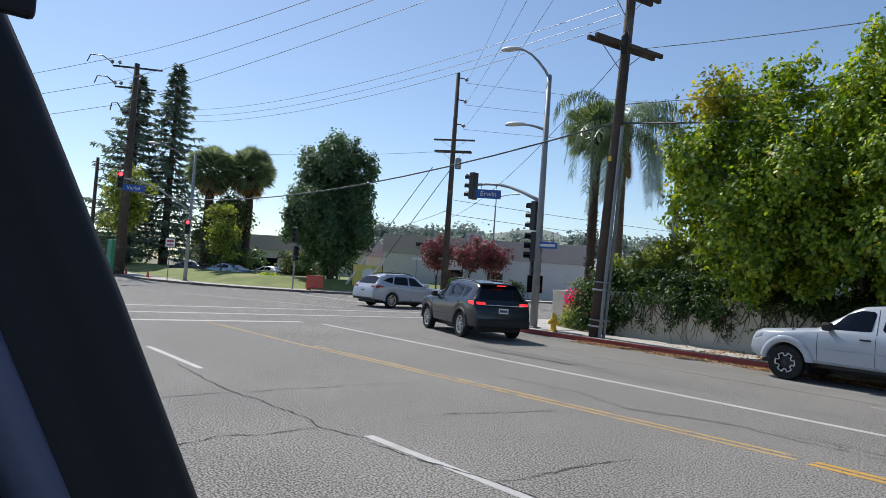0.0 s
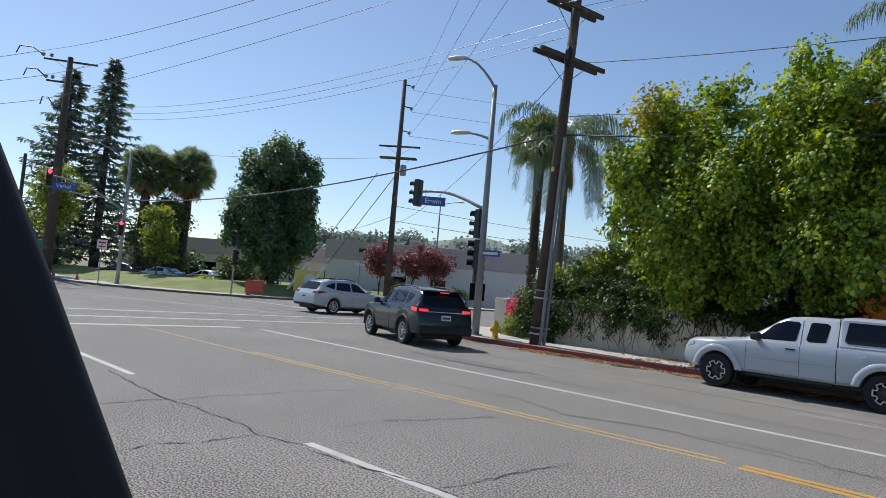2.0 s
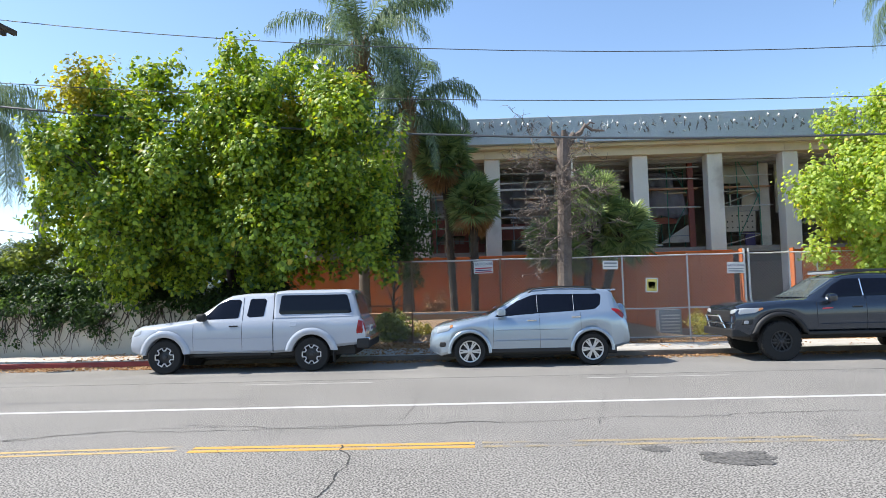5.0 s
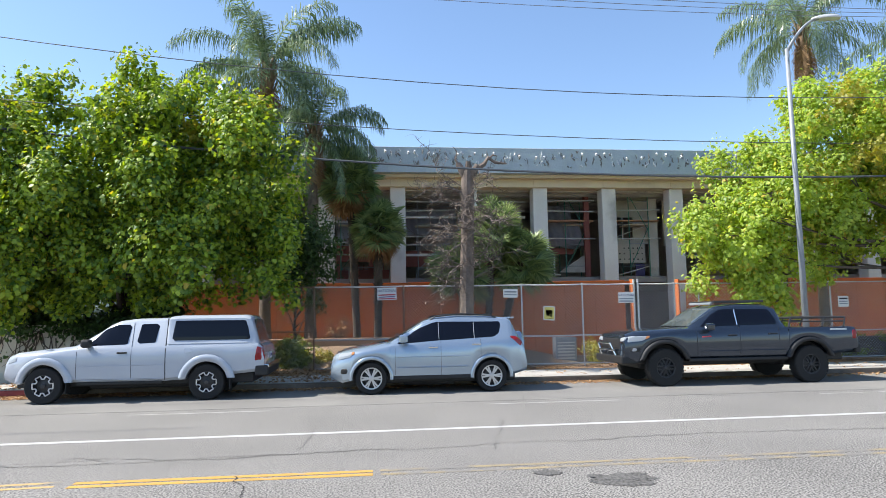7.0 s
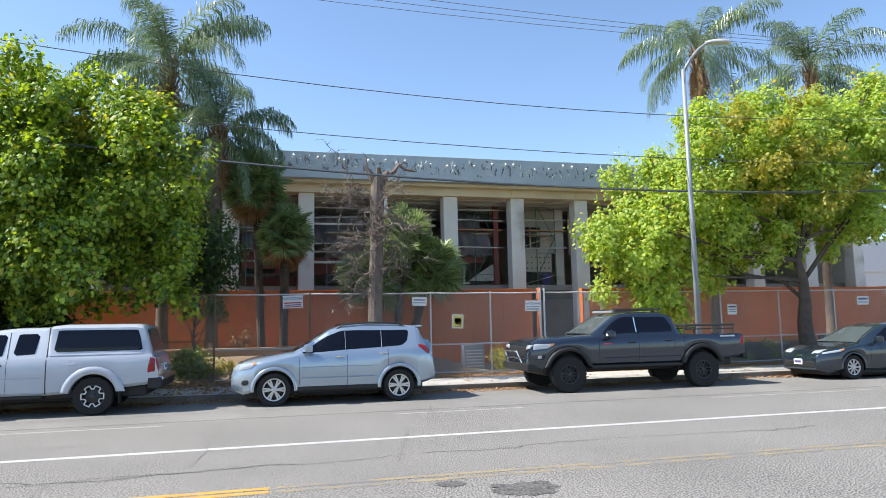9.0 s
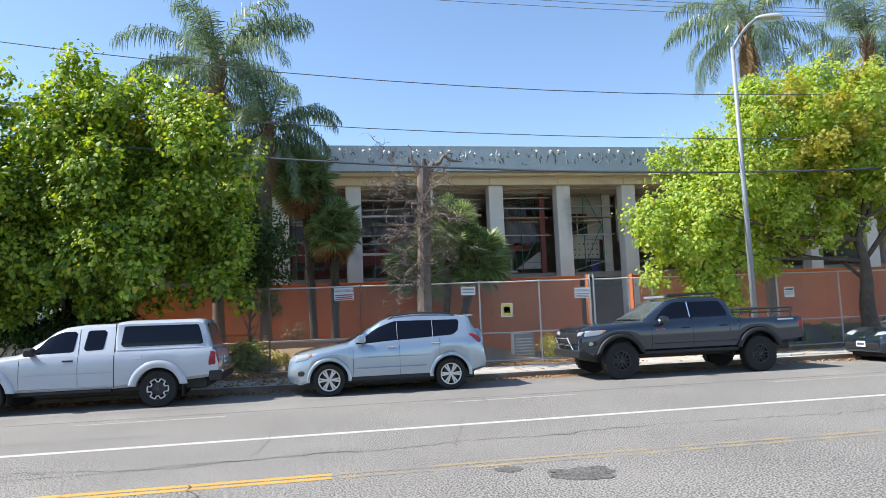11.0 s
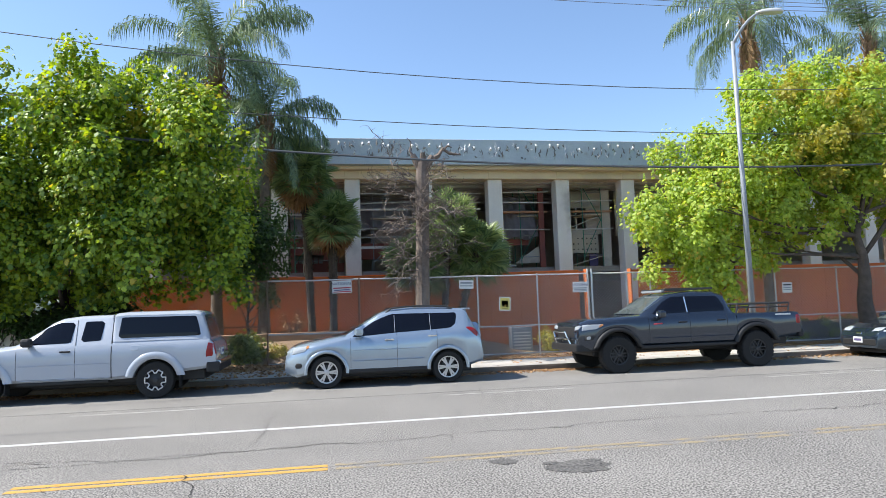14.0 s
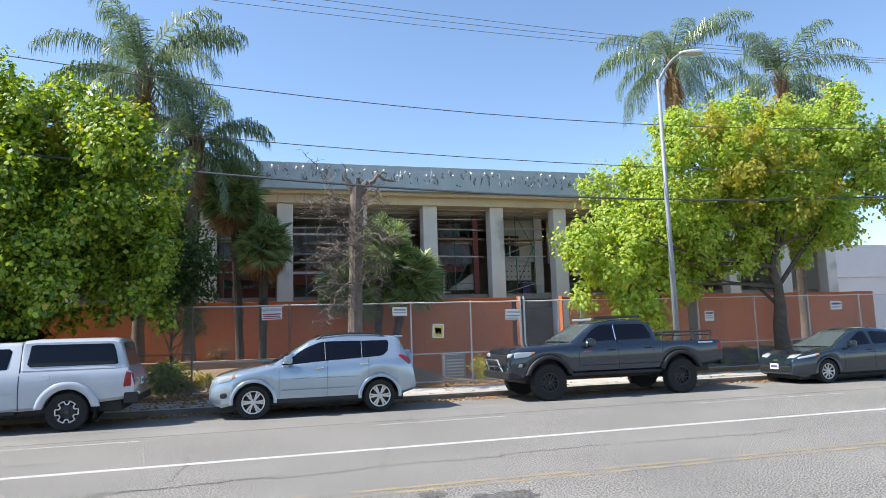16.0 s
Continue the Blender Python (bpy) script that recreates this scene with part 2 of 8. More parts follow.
M["leaf_hedge"] = leaf_mat("leaf_hedge", (0.08, 0.12, 0.025), (0.27, 0.32, 0.06), 0.42, 0.5)
M["leaf_olive"] = leaf_mat("leaf_olive", (0.07, 0.10, 0.03), (0.16, 0.19, 0.07), 0.35, 0.5)
M["leaf_red"] = leaf_mat("leaf_red", (0.07, 0.06, 0.03), (0.30, 0.06, 0.085), 0.3, 0.5, odd=(0.2, 0.22, 0.07))
M["leaf_pink"] = leaf_mat("leaf_pink", (0.45, 0.02, 0.06), (0.75, 0.04, 0.12), 0.4, 0.5)
M["leaf_dry"] = leaf_mat("leaf_dry", (0.24, 0.13, 0.06), (0.46, 0.30, 0.15), 0.2, 0.8)
M["leaf_round"] = leaf_mat("leaf_round", (0.045, 0.095, 0.045), (0.12, 0.20, 0.085), 0.3, 0.45)
# Far foliage: pale bluish greens stand in for distance haze.
M["leaf_far_haze"] = leaf_mat("leaf_far_haze", (0.15, 0.19, 0.17), (0.27, 0.31, 0.26), 0.2, 0.8)
M["frond_grey"] = leaf_mat("frond_grey", (0.09, 0.13, 0.06), (0.24, 0.29, 0.15), 0.3, 0.5)
M["frond"] = leaf_mat("frond", (0.055, 0.095, 0.045), (0.20, 0.27, 0.13), 0.28, 0.32)
M["frond_fan"] = leaf_mat("frond_fan", (0.075, 0.125, 0.045), (0.27, 0.34, 0.13), 0.3, 0.4)
M["frond_dead"] = leaf_mat("frond_dead", (0.20, 0.12, 0.055), (0.38, 0.24, 0.11), 0.3, 0.7)

# ---- building helpers ----


def link_mesh(name, bm, material, parent=None, label="", smooth=False):
    me = bpy.data.meshes.new(name)
    bm.to_mesh(me)
    bm.free()
    if smooth:
        me.polygons.foreach_set("use_smooth", [True] * len(me.polygons))
    me.materials.append(M[material] if isinstance(material, str) else material)
    ob = new(name, me)
    if parent:
        ob.parent = parent
    if label:
        ob["label"] = label
    return ob


def part(name, bm, material, parent, label="", smooth=False):
    return link_mesh(name, bm, material, parent, label, smooth)


def raw(name, verts, faces, material, parent=None, label="", smooth=False):
    me = bpy.data.meshes.new(name)
    me.from_pydata(verts, [], faces)
    me.materials.append(M[material])
    if smooth:
        me.polygons.foreach_set("use_smooth", [True] * len(me.polygons))
    ob = new(name, me)
    if parent:
        ob.parent = parent
    if label:
        ob["label"] = label
    return ob


def thing(name, x, y, z, label, category, group="", turn=0.0):
    ob = new(name)
    ob.empty_display_size = 0.2
    ob.matrix_basis = pose(x, y, z, 0, 0, turn)
    return tagged(ob, label, category, group)


def box(bm, x0, x1, y0, y1, z0, z1, bevel=0.0):
    """Adds a box to bm, its edges bevelled if asked."""
    r = bmesh.ops.create_cube(bm, size=1, matrix=Matrix.LocRotScale(((x0 + x1) / 2, (y0 + y1) / 2, (z0 + z1) / 2), None, (abs(x1 - x0), abs(y1 - y0), abs(z1 - z0))))
    if bevel:
        edges = list({e for v in r["verts"] for e in v.link_edges})
        bmesh.ops.bevel(bm, geom=edges, offset=bevel, segments=2, affect="EDGES", profile=0.5)
    return bm


def boxes(*list_of):
    bm = bmesh.new()
    for b in list_of:
        box(bm, *b)
    return bm


def tube(bm, points, radii, sides=8, cap=True):
    """Adds a tube along points, with a radius at each."""
    pts = [Vector(p) for p in points]
    if not hasattr(radii, "__len__"):
        radii = [radii] * len(pts)
    rings, up = [], None
    for i, p in enumerate(pts):
        d = (pts[min(i + 1, len(pts) - 1)] - pts[max(i - 1, 0)]).normalized()
        if up is None:
            up = d.orthogonal().normalized()
        up = (up - d * up.dot(d)).normalized()
        side = d.cross(up)
        rings.append([bm.verts.new(p + (up * math.cos(a) + side * math.sin(a)) * radii[i]) for a in (2 * math.pi * k / sides for k in range(sides))])
    for a, b in zip(rings, rings[1:]):
        for k in range(sides):
            bm.faces.new((a[k], a[(k + 1) % sides], b[(k + 1) % sides], b[k]))
    if cap:
        bm.faces.new(rings[0][::-1])
        bm.faces.new(rings[-1])
    return bm


def tubes(points, radii, sides=8):
    return tube(bmesh.new(), points, radii, sides)


def lathe(bm, profile, sides=24, m=None, cap=True):
    """Turns (radius, height) points about z and places the result by m."""
    m = m or Matrix()
    rings = []
    for r, h in profile:
        rings.append([bm.verts.new(m @ Vector((r * math.cos(2 * math.pi * k / sides), r * math.sin(2 * math.pi * k / sides), h))) for k in range(sides)])
    for a, b in zip(rings, rings[1:]):
        for k in range(sides):
            bm.faces.new((a[k], a[(k + 1) % sides], b[(k + 1) % sides], b[k]))
    if cap:
        bm.faces.new(rings[0][::-1])
        bm.faces.new(rings[-1])
    return bm


def prism(bm, outline, z0, z1):
    """Adds an upright prism over an outline of (x, y) points."""
    lo, hi = [bm.verts.new((x, y, z0)) for x, y in outline], [bm.verts.new((x, y, z1)) for x, y in outline]
    n = len(outline)
    for k in range(n):
        bm.faces.new((lo[k], lo[(k + 1) % n], hi[(k + 1) % n], hi[k]))
    bm.faces.new(hi)
    bm.faces.new(lo[::-1])
    return bm


def text(name, words, size, material, parent, m):
    """Words in the built-in font, as a mesh of their own."""
    cu = bpy.data.curves.new(name, "FONT")
    cu.body, cu.size, cu.extrude, cu.align_x, cu.align_y = words, size, 0.002, "CENTER", "CENTER"
    tmp = bpy.data.objects.new(name, cu)
    me = bpy.data.meshes.new_from_object(tmp)
    bpy.data.objects.remove(tmp)
    me.materials.append(M[material])
    ob = new(name, me)
    ob.parent, ob.matrix_basis = parent, m
    return ob


rng = random.Random(7)

# ---- ground, roads, kerbs ----
KERB_Y, PAVE_Z, BACK_Y, FENCE_Y = 16.5, 0.14, 18.75, 19.84


def arc(cx, cy, r, a0, a1, n=10):
    return [(cx + r * math.cos(radians(a0 + (a1 - a0) * k / n)), cy + r * math.sin(radians(a0 + (a1 - a0) * k / n))) for k in range(n + 1)]


ground = tagged(link_mesh("ground", boxes((-1500, 1500, -1500, 1500, -0.6, -0.06)), "ground"), "dry bare ground reaching to the horizon", "ground", kind="structure")

bm = bmesh.new()
n = 120
prism(bm, [(-400, -9), (200, -9), (200, 17.4), (-12, 17.4), (-12, 24), (-20.0, 24), (-20.0, 300), (-41.5, 300), (-41.5, 23), (-52, 13.4), (-400, 13.4)], -0.05, 0.0)
road = tagged(link_mesh("road", bm, "asphalt"), "worn grey asphalt road with cracks and tar seams", "road", kind="structure")
bm = bmesh.new()
prism(bm, [(-12.5, 13.2), (60, 13.2), (60, 16.8), (-12.5, 16.8)], 0.0, 0.004)
tagged(link_mesh("road_margin", bm, "asphalt_new"), "smoother paler asphalt strip along the kerb", "road", kind="structure")


def ribbon(bm, pts, width, z1=0.003, jitter=0.0):
    """A flat strip along pts, with ragged edges if asked."""
    prev = None
    for i, p in enumerate(pts):
        a, b = Vector(pts[max(i - 1, 0)]), Vector(pts[min(i + 1, len(pts) - 1)])
        d = (b - a).normalized()
        w = width * (1 + jitter * (rng.random() - 0.5) * 2) / 2
        side = Vector((-d.y, d.x)) * w
        c = Vector(p)
        cur = [bm.verts.new((*(c + side), z1)), bm.verts.new((*(c - side), z1))]
        if prev:
            bm.faces.new((prev[0], prev[1], cur[1], cur[0]))
        prev = cur
    return bm


def straight(a, b, step=0.35):
    a, b = Vector(a), Vector(b)
    k = max(1, int((b - a).length / step))
    return [tuple(a.lerp(b, i / k)) for i in range(k + 1)]


def marking(label, material, lines, width, name="road_marking"):
    for a, b in lines:
        bm = ribbon(bmesh.new(), straight(a, b, 0.8), width, jitter=0.04)
        tagged(link_mesh(name, bm, material), label, "road marking", kind="structure")


marking("worn white edge line on the asphalt", "paint_white", [((-18.3, 10.0), (60, 10.47))], 0.15)
marking("worn white lane dash on the asphalt", "paint_white", [((-5.85, 3.68), (-2.7, 3.80)), ((-13.3, 3.55), (-10.5, 3.58)), ((2.0, 3.9), (5.0, 3.9)), ((-18.6, 3.4), (-16.8, 3.4))], 0.11)
marking("fresh yellow centre line stripe", "paint_yellow", [((-3.05, 7.35), (0.02, 7.35)), ((-3.05, 7.51), (0.02, 7.51))], 0.105)
marking("faded yellow centre line stripe", "paint_faded", [((-18.6, 6.55), (-13.1, 6.75)), ((-13.1, 6.75), (-3.2, 7.40)), ((-13.1, 6.93), (-3.2, 7.58))], 0.08)
marking("almost worn-off yellow centre line", "paint_ghost", [((0.1, 7.34), (40, 7.36)), ((0.1, 7.53), (40, 7.55))], 0.09)
M["paint_thin"] = mat("paint_thin", (0.52, 0.50, 0.47), (0.26, 0.25, 0.23), 0.8, 2.0, 50.0, 0.1, mixfine=0.7, stain=(0.26, 0.245, 0.22), stain_scale=2.0, stain_at=0.5)
marking("thin worn white parking line", "paint_thin", [((2.2, 12.75), (4.8, 12.75)), ((9.0, 12.75), (13.0, 12.75)), ((-4.3, 12.75), (-1.8, 12.75)), ((16.0, 12.75), (26.0, 12.75))], 0.07)
marking("white stop line across the lanes", "paint_white", [((-18.9, 1.0), (-18.9, 9.6))], 0.3)
marking("white crossing line at the junction", "paint_white", [((-21.6, -1), (-21.6, 17.0)), ((-24.6, -1), (-24.6, 18.5)), ((-38.5, 19.5), (-21.5, 20.5)), ((-38.5, 23.0), (-21.5, 24.0))], 0.25)
marking("faded white turning guide line", "paint_white", [((-36, 9.5), (-26, 15.5)), ((-30.6, 25), (-30.6, 60))], 0.12)


def crack(pts, width, wander, z=0.0055, seed=1):
    """A dark crack that wanders between the given points."""
    r = random.Random(seed)
    out = []
    for a, b in zip(pts, pts[1:]):
        a, b = Vector(a), Vector(b)
        k = max(2, int((b - a).length / 0.05))
        side = Vector((-(b - a).y, (b - a).x)).normalized()
        off = 0.0
        for i in range(k):
            off = off * 0.93 + r.gauss(0, wander * 0.8)
            edge = min(1.0, i / 4, (k - i) / 4)
            out.append(tuple(a.lerp(b, i / k) + side * off * edge))
    out.append(pts[-1])
    bm = ribbon(bmesh.new(), out, width * 0.62, z1=z, jitter=0.8)
    ob = tagged(link_mesh("road_crack", bm, "crack"), "dark crack wandering across the asphalt", "crack", kind="structure")
    return ob


crack([(-8.37, 2.25), (-8.46, 3.22), (-8.48, 4.50), (-8.50, 5.67), (-8.23, 6.67)], 0.022, 0.016, seed=60)
crack([(-10.99, 3.38), (-8.69, 3.28), (-8.05, 3.39), (-6.81, 3.49), (-6.36, 3.39), (-5.79, 3.63)], 0.026, 0.016, seed=61)
crack([(-6.20, 1.83), (-6.39, 2.34), (-6.27, 2.75), (-6.36, 3.39)], 0.018, 0.020, seed=62)
crack([(-6.33, 4.36), (-6.34, 5.22), (-6.13, 6.84)], 0.012, 0.016, seed=63)
crack([(-5.56, 3.55), (-4.91, 3.62), (-4.13, 3.80), (-3.61, 3.83)], 0.024, 0.010, seed=64)
crack([(-4.09, 3.77), (-4.05, 4.21), (-4.07, 4.68), (-4.07, 5.44)], 0.013, 0.016, seed=65)
crack([(-8.72, 8.24), (-7.24, 8.36), (-5.86, 7.98), (-4.94, 8.36), (-3.81, 8.66), (-3.15, 8.63)], 0.020, 0.024, seed=66)
crack([(-6.45, 5.15), (-6.27, 5.60), (-6.17, 6.12), (-6.03, 6.76)], 0.016, 0.016, seed=67)
crack([(-4.09, 4.34), (-4.09, 4.72), (-4.08, 5.14), (-4.01, 5.64)], 0.014, 0.016, seed=68)
crack([(-1.32, 5.29), (-1.28, 5.75), (-1.27, 6.33), (-1.26, 7.03), (-1.44, 7.53)], 0.020, 0.024, seed=69)
crack([(-5.82, 7.94), (-4.86, 8.42), (-2.86, 8.42), (-1.42, 8.62), (-0.08, 8.77)], 0.022, 0.028, seed=70)
crack([(-3.72, 8.84), (-2.53, 8.54), (-1.78, 8.46), (-0.65, 8.67), (0.16, 8.69)], 0.020, 0.024, seed=71)
crack([(-0.11, 8.69), (1.61, 8.79), (3.14, 8.77), (4.88, 8.96), (6.58, 8.86), (8.15, 8.94)], 0.022, 0.028, seed=72)
crack([(-0.93, 8.85), (-0.84, 10.22), (-0.76, 11.36)], 0.012, 0.024, seed=73)
crack([(1.54, 8.42), (1.86, 9.59), (2.07, 10.94)], 0.010, 0.024, seed=74)
crack([(2.86, 12.27), (3.16, 13.76)], 0.010, 0.016, seed=75)
crack([(4.22, 6.96), (4.60, 6.44), (5.22, 6.39)], 0.010, 0.024, seed=76)
crack([(-22, 12), (-16, 12.3), (-9, 12.0)], 0.011, 0.05, seed=14)
for i in range(18):
    x, y = rng.uniform(-16, 12), rng.uniform(5.0, 12.5)
    a = rng.uniform(-0.5, 0.5) + (1.57 if rng.random() < 0.3 else 0)
    d = rng.uniform(0.8, 2.6)
    crack([(x, y), (x + d * math.cos(a), y + d * math.sin(a))], 0.007, 0.05, seed=20 + i)


def blot(cx, cy, rx, ry, material, label, seed, z=0.0045):
    """A stain with a ragged outline on the asphalt."""
    r = random.Random(seed)
    bm = bmesh.new()
    k = 34
    ring = [bm.verts.new((cx + rx * math.cos(2 * math.pi * i / k) * r.uniform(0.72, 1.1), cy + ry * math.sin(2 * math.pi * i / k) * r.uniform(0.72, 1.1), z)) for i in range(k)]
    bm.faces.new(ring)
    return tagged(link_mesh("oil_stain", bm, material), label, "stain", kind="structure")


M["oil"] = mat("oil", (0.17, 0.16, 0.145), (0.035, 0.033, 0.03), 0.8, 3.0, 34.0, 0.5, mixfine=0.75)
blot(2.5, 6.68, 0.34, 0.28, "oil", "dark oil stain on the asphalt", 2)
blot(1.85, 7.1, 0.16, 0.14, "oil", "small dark oil spot on the asphalt", 3)
stain_rng = random.Random(77)
for k in range(26):
    blot(2.5 + stain_rng.gauss(0, 0.11), 6.68 + stain_rng.gauss(0, 0.09), stain_rng.uniform(0.03, 0.11), stain_rng.uniform(0.03, 0.1), "oil", "small dark oil spot on the asphalt", 100 + k, 0.0048 + 0.0001 * k)
M["asphalt_patch"] = mat("asphalt_patch", (0.16, 0.15, 0.14), (0.11, 0.105, 0.10), 0.85, 1.0, 40.0, 0.4, mixfine=0.5)
blot(-11, 11.4, 2.2, 0.4, "asphalt_patch", "darker patch of tar on the asphalt", 5, 0.0045)

# pavement on the near corner: kerb, slabs, dirt verge
KERB_LINE = [(60, KERB_Y), (-15.5, KERB_Y)] + arc(-15.5, 21.5, 5.0, 270, 180)[1:] + [(-20.5, 120)]
INNER = [(60, BACK_Y), (-15.5, BACK_Y)] + arc(-15.5, 21.5, 2.6, 270, 180)[1:] + [(-18.1, 120)]


def offset_band(a, b, z0, z1):
    bm = bmesh.new()
    prism(bm, a + b[::-1], z0, z1)
    return bm


def shifted(line, d):
    """The kerb line moved inwards by d."""
    return [(x, y + d) for x, y in line[:2]] + arc(-15.5, 21.5, 5.0 - d, 270, 180)[1:] + [(line[-1][0] + d, line[-1][1])]


RED_END, RED_MID = -7.2, -14.9
pavement = tagged(link_mesh("pavement", offset_band(shifted(KERB_LINE, 0.17), INNER, -0.04, PAVE_Z - 0.015), "kerb"), "pale concrete pavement with worn slabs", "pavement", kind="structure")
# kerb stones: pale on the corner, red by the hydrant, darkened along the parked cars
line_out, line_in = KERB_LINE, shifted(KERB_LINE, 0.17)


def kerb_piece(a, b, material, label):
    bm = bmesh.new()
    prism(bm, a + b[::-1], -0.04, PAVE_Z)
    bmesh.ops.bevel(bm, geom=[e for e in bm.edges if e.verts[0].co.z > 0.1 and e.verts[1].co.z > 0.1], offset=0.025, segments=2, affect="EDGES")
    return tagged(link_mesh("kerb", bm, material), label, "kerb", kind="structure")


kerb_piece([(60, KERB_Y), (RED_END, KERB_Y)], [(60, KERB_Y + 0.17), (RED_END, KERB_Y + 0.17)], "kerb", "dirty concrete kerb with scuffed edge and shade in its tone")
kerb_piece([(RED_END, KERB_Y), (-15.5, KERB_Y)] + arc(-15.5, 21.5, 5.0, 270, 248, 4)[1:], [(RED_END, KERB_Y + 0.17), (-15.5, KERB_Y + 0.17)] + arc(-15.5, 21.5, 4.83, 270, 248, 4)[1:], "kerb_red", "kerb with worn red paint")
kerb_piece(arc(-15.5, 21.5, 5.0, 248, 180, 12) + [(-20.5, 120)], arc(-15.5, 21.5, 4.83, 248, 180, 12) + [(-20.33, 120)], "concrete", "pale concrete kerb round the corner")
# far kerb and pavement across the side street
FAR = [(-400, 13.4), (-52, 13.4)] + arc(-52, 24.4, 11.0, 270, 360, 12)[1:] + [(-41, 300)]
FAR_IN = [(-400, 13.57), (-52, 13.57)] + arc(-52, 24.4, 10.83, 270, 360, 12)[1:] + [(-41.17, 300)]
FAR_BACK = [(-400, 16.2), (-52, 16.2)] + arc(-52, 24.4, 8.2, 270, 360, 12)[1:] + [(-43.8, 300)]
kerb_piece(FAR[::-1], FAR_IN[::-1], "kerb", "shaded concrete kerb across the side street")
tagged(link_mesh("far_pavement", offset_band(FAR_IN[::-1], FAR_BACK[::-1], -0.04, PAVE_Z - 0.004), "concrete"), "pale concrete pavement across the junction", "pavement", kind="structure")
bm = bmesh.new()
made = {}


def inside(x, y):
    """How far a spot lies within the lawn's rounded edge."""
    if x > -52 and y < 24.4:
        return 8.1 - math.hypot(x + 52, y - 24.4)
    return min(y - 16.3, -43.9 - x)


for i in range(108):
    for j in range(58):
        quad = [(-98 + 0.5 * (i + p), 16.0 + 0.5 * (j + q)) for p, q in ((0, 0), (1, 0), (1, 1), (0, 1))]
        if all(inside(*c) > -0.3 for c in quad):
            vs = []
            for c in quad:
                if c not in made:
                    d = min(1, max(0, inside(*c)) / 4.5)
                    made[c] = bm.verts.new((*c, PAVE_Z - 0.02 + 0.75 * d * d * (3 - 2 * d) + 0.04 * noise.noise((c[0] * 0.3, c[1] * 0.3, 0))))
                vs.append(made[c])
            bm.faces.new(vs)
tagged(link_mesh("lawn", bm, "lawn"), "mown green lawn with yellowed patches", "lawn", kind="structure")
tagged(link_mesh("verge", boxes((-18.0, 60, BACK_Y, 80, -0.05, PAVE_Z - 0.03)), "dirt"), "bare brown dirt yard scattered with dry leaves", "verge", kind="structure")

# ---- garden wall with the pier ----
bm = boxes((-15.3, -3.7, 18.95, 19.15, 0.0, 1.56, 0.02), (-15.4, -3.6, 18.92, 19.18, 1.56, 1.62, 0.015))
tagged(link_mesh("wall_garden", bm, "stucco"), "cream stucco garden wall overgrown with ivy", "wall", kind="structure")
bm = boxes((-18.7, -18.05, 20.8, 21.4, 0.05, 1.5, 0.02), (-18.2, -15.2, 20.95, 21.15, 0.05, 1.4, 0.015), (-15.35, -15.15, 19.1, 21.1, 0.05, 1.5, 0.015))
tagged(link_mesh("wall_pier", bm, "stucco"), "cream stucco gate pier at the corner", "wall", kind="structure")

# ---- the hall under renovation ----
BX0, BX1 = -6.5, 28.3
COLS = [-4.6, -1.63, 1.26, 4.23, 7.22, 10.21, 13.2, 16.2, 19.2, 22.2, 25.2, 28.0]
hall = thing("hall", 10, 27, 0, "long concrete hall under renovation with tall white columns", "building")
hall.matrix_basis = Matrix()
bm = bmesh.new()
box(bm, BX0, BX1, 26.3, 26.6, 7.42, 8.47, 0.02)
part("fascia", bm, "fascia", hall, "pale blue-grey roof fascia with peeling paint")
bm = boxes((BX0, BX1, 26.6, 39.6, 7.44, 8.2))
part("roof", bm, "slab", hall, "flat concrete roof")
bm = boxes((BX0 + 0.2, BX1 - 0.2, 27.0, 27.7, 6.98, 7.44, 0.015))
part("beam", bm, "beam", hall, "cream concrete beam above the columns")
bm = boxes((BX0 + 0.2, BX1 - 0.2, 26.6, 27.0, 7.30, 7.43, 0.01))
part("soffit", bm, "beam", hall)
for x in COLS:
    part("column", boxes((x - 0.31, x + 0.31, 27.15, 27.75, 0.1, 6.985, 0.03)), "column", hall)
    part("beam_rib", boxes((x - 0.3, x + 0.3, 26.97, 27.05, 6.99, 7.29, 0.01)), "beam", hall)
part("back_wall", boxes((BX0, BX1, 39.4, 39.7, 0, 8.3)), "dark_room", hall, "dark bare back wall")
part("end_wall", boxes((BX0, BX0 + 0.25, 27.2, 39.5, 0, 7.44)), "column", hall)
part("end_wall", boxes((BX1 - 0.25, BX1, 27.2, 39.5, 0, 7.44)), "column", hall)
part("floor_slab", boxes((BX0, BX1, 28.2, 39.5, 3.05, 3.3)), "slab", hall)
part("floor_slab", boxes((BX0, BX1, 27.8, 39.5, 0.0, 0.2)), "slab", hall)
M["pale_plaster"] = mat("pale_plaster", (0.62, 0.57, 0.49), (0.48, 0.44, 0.38), 0.9, 0.9, 20.0, 0.1, stain=(0.34, 0.30, 0.26), stain_scale=0.9, stain_at=0.6)
M["ceiling_board"] = mat("ceiling_board", (0.66, 0.63, 0.58), (0.48, 0.45, 0.41), 0.9, 1.2, 12.0, stain=(0.2, 0.18, 0.16), stain_scale=0.8, stain_at=0.58)
M["tarp"] = mat("tarp", (0.42, 0.40, 0.44), (0.27, 0.26, 0.30), 0.7, 1.4, 40.0, 0.3)
M["plank"] = mat("plank", (0.52, 0.29, 0.16), (0.38, 0.21, 0.12), 0.85, 2.0, 20.0, spread=0.1)
part("soffit_board", boxes((BX0 + 0.3, BX1 - 0.3, 27.72, 33.0, 6.93, 6.985)), "ceiling_board", hall, "stained pale ceiling boards")
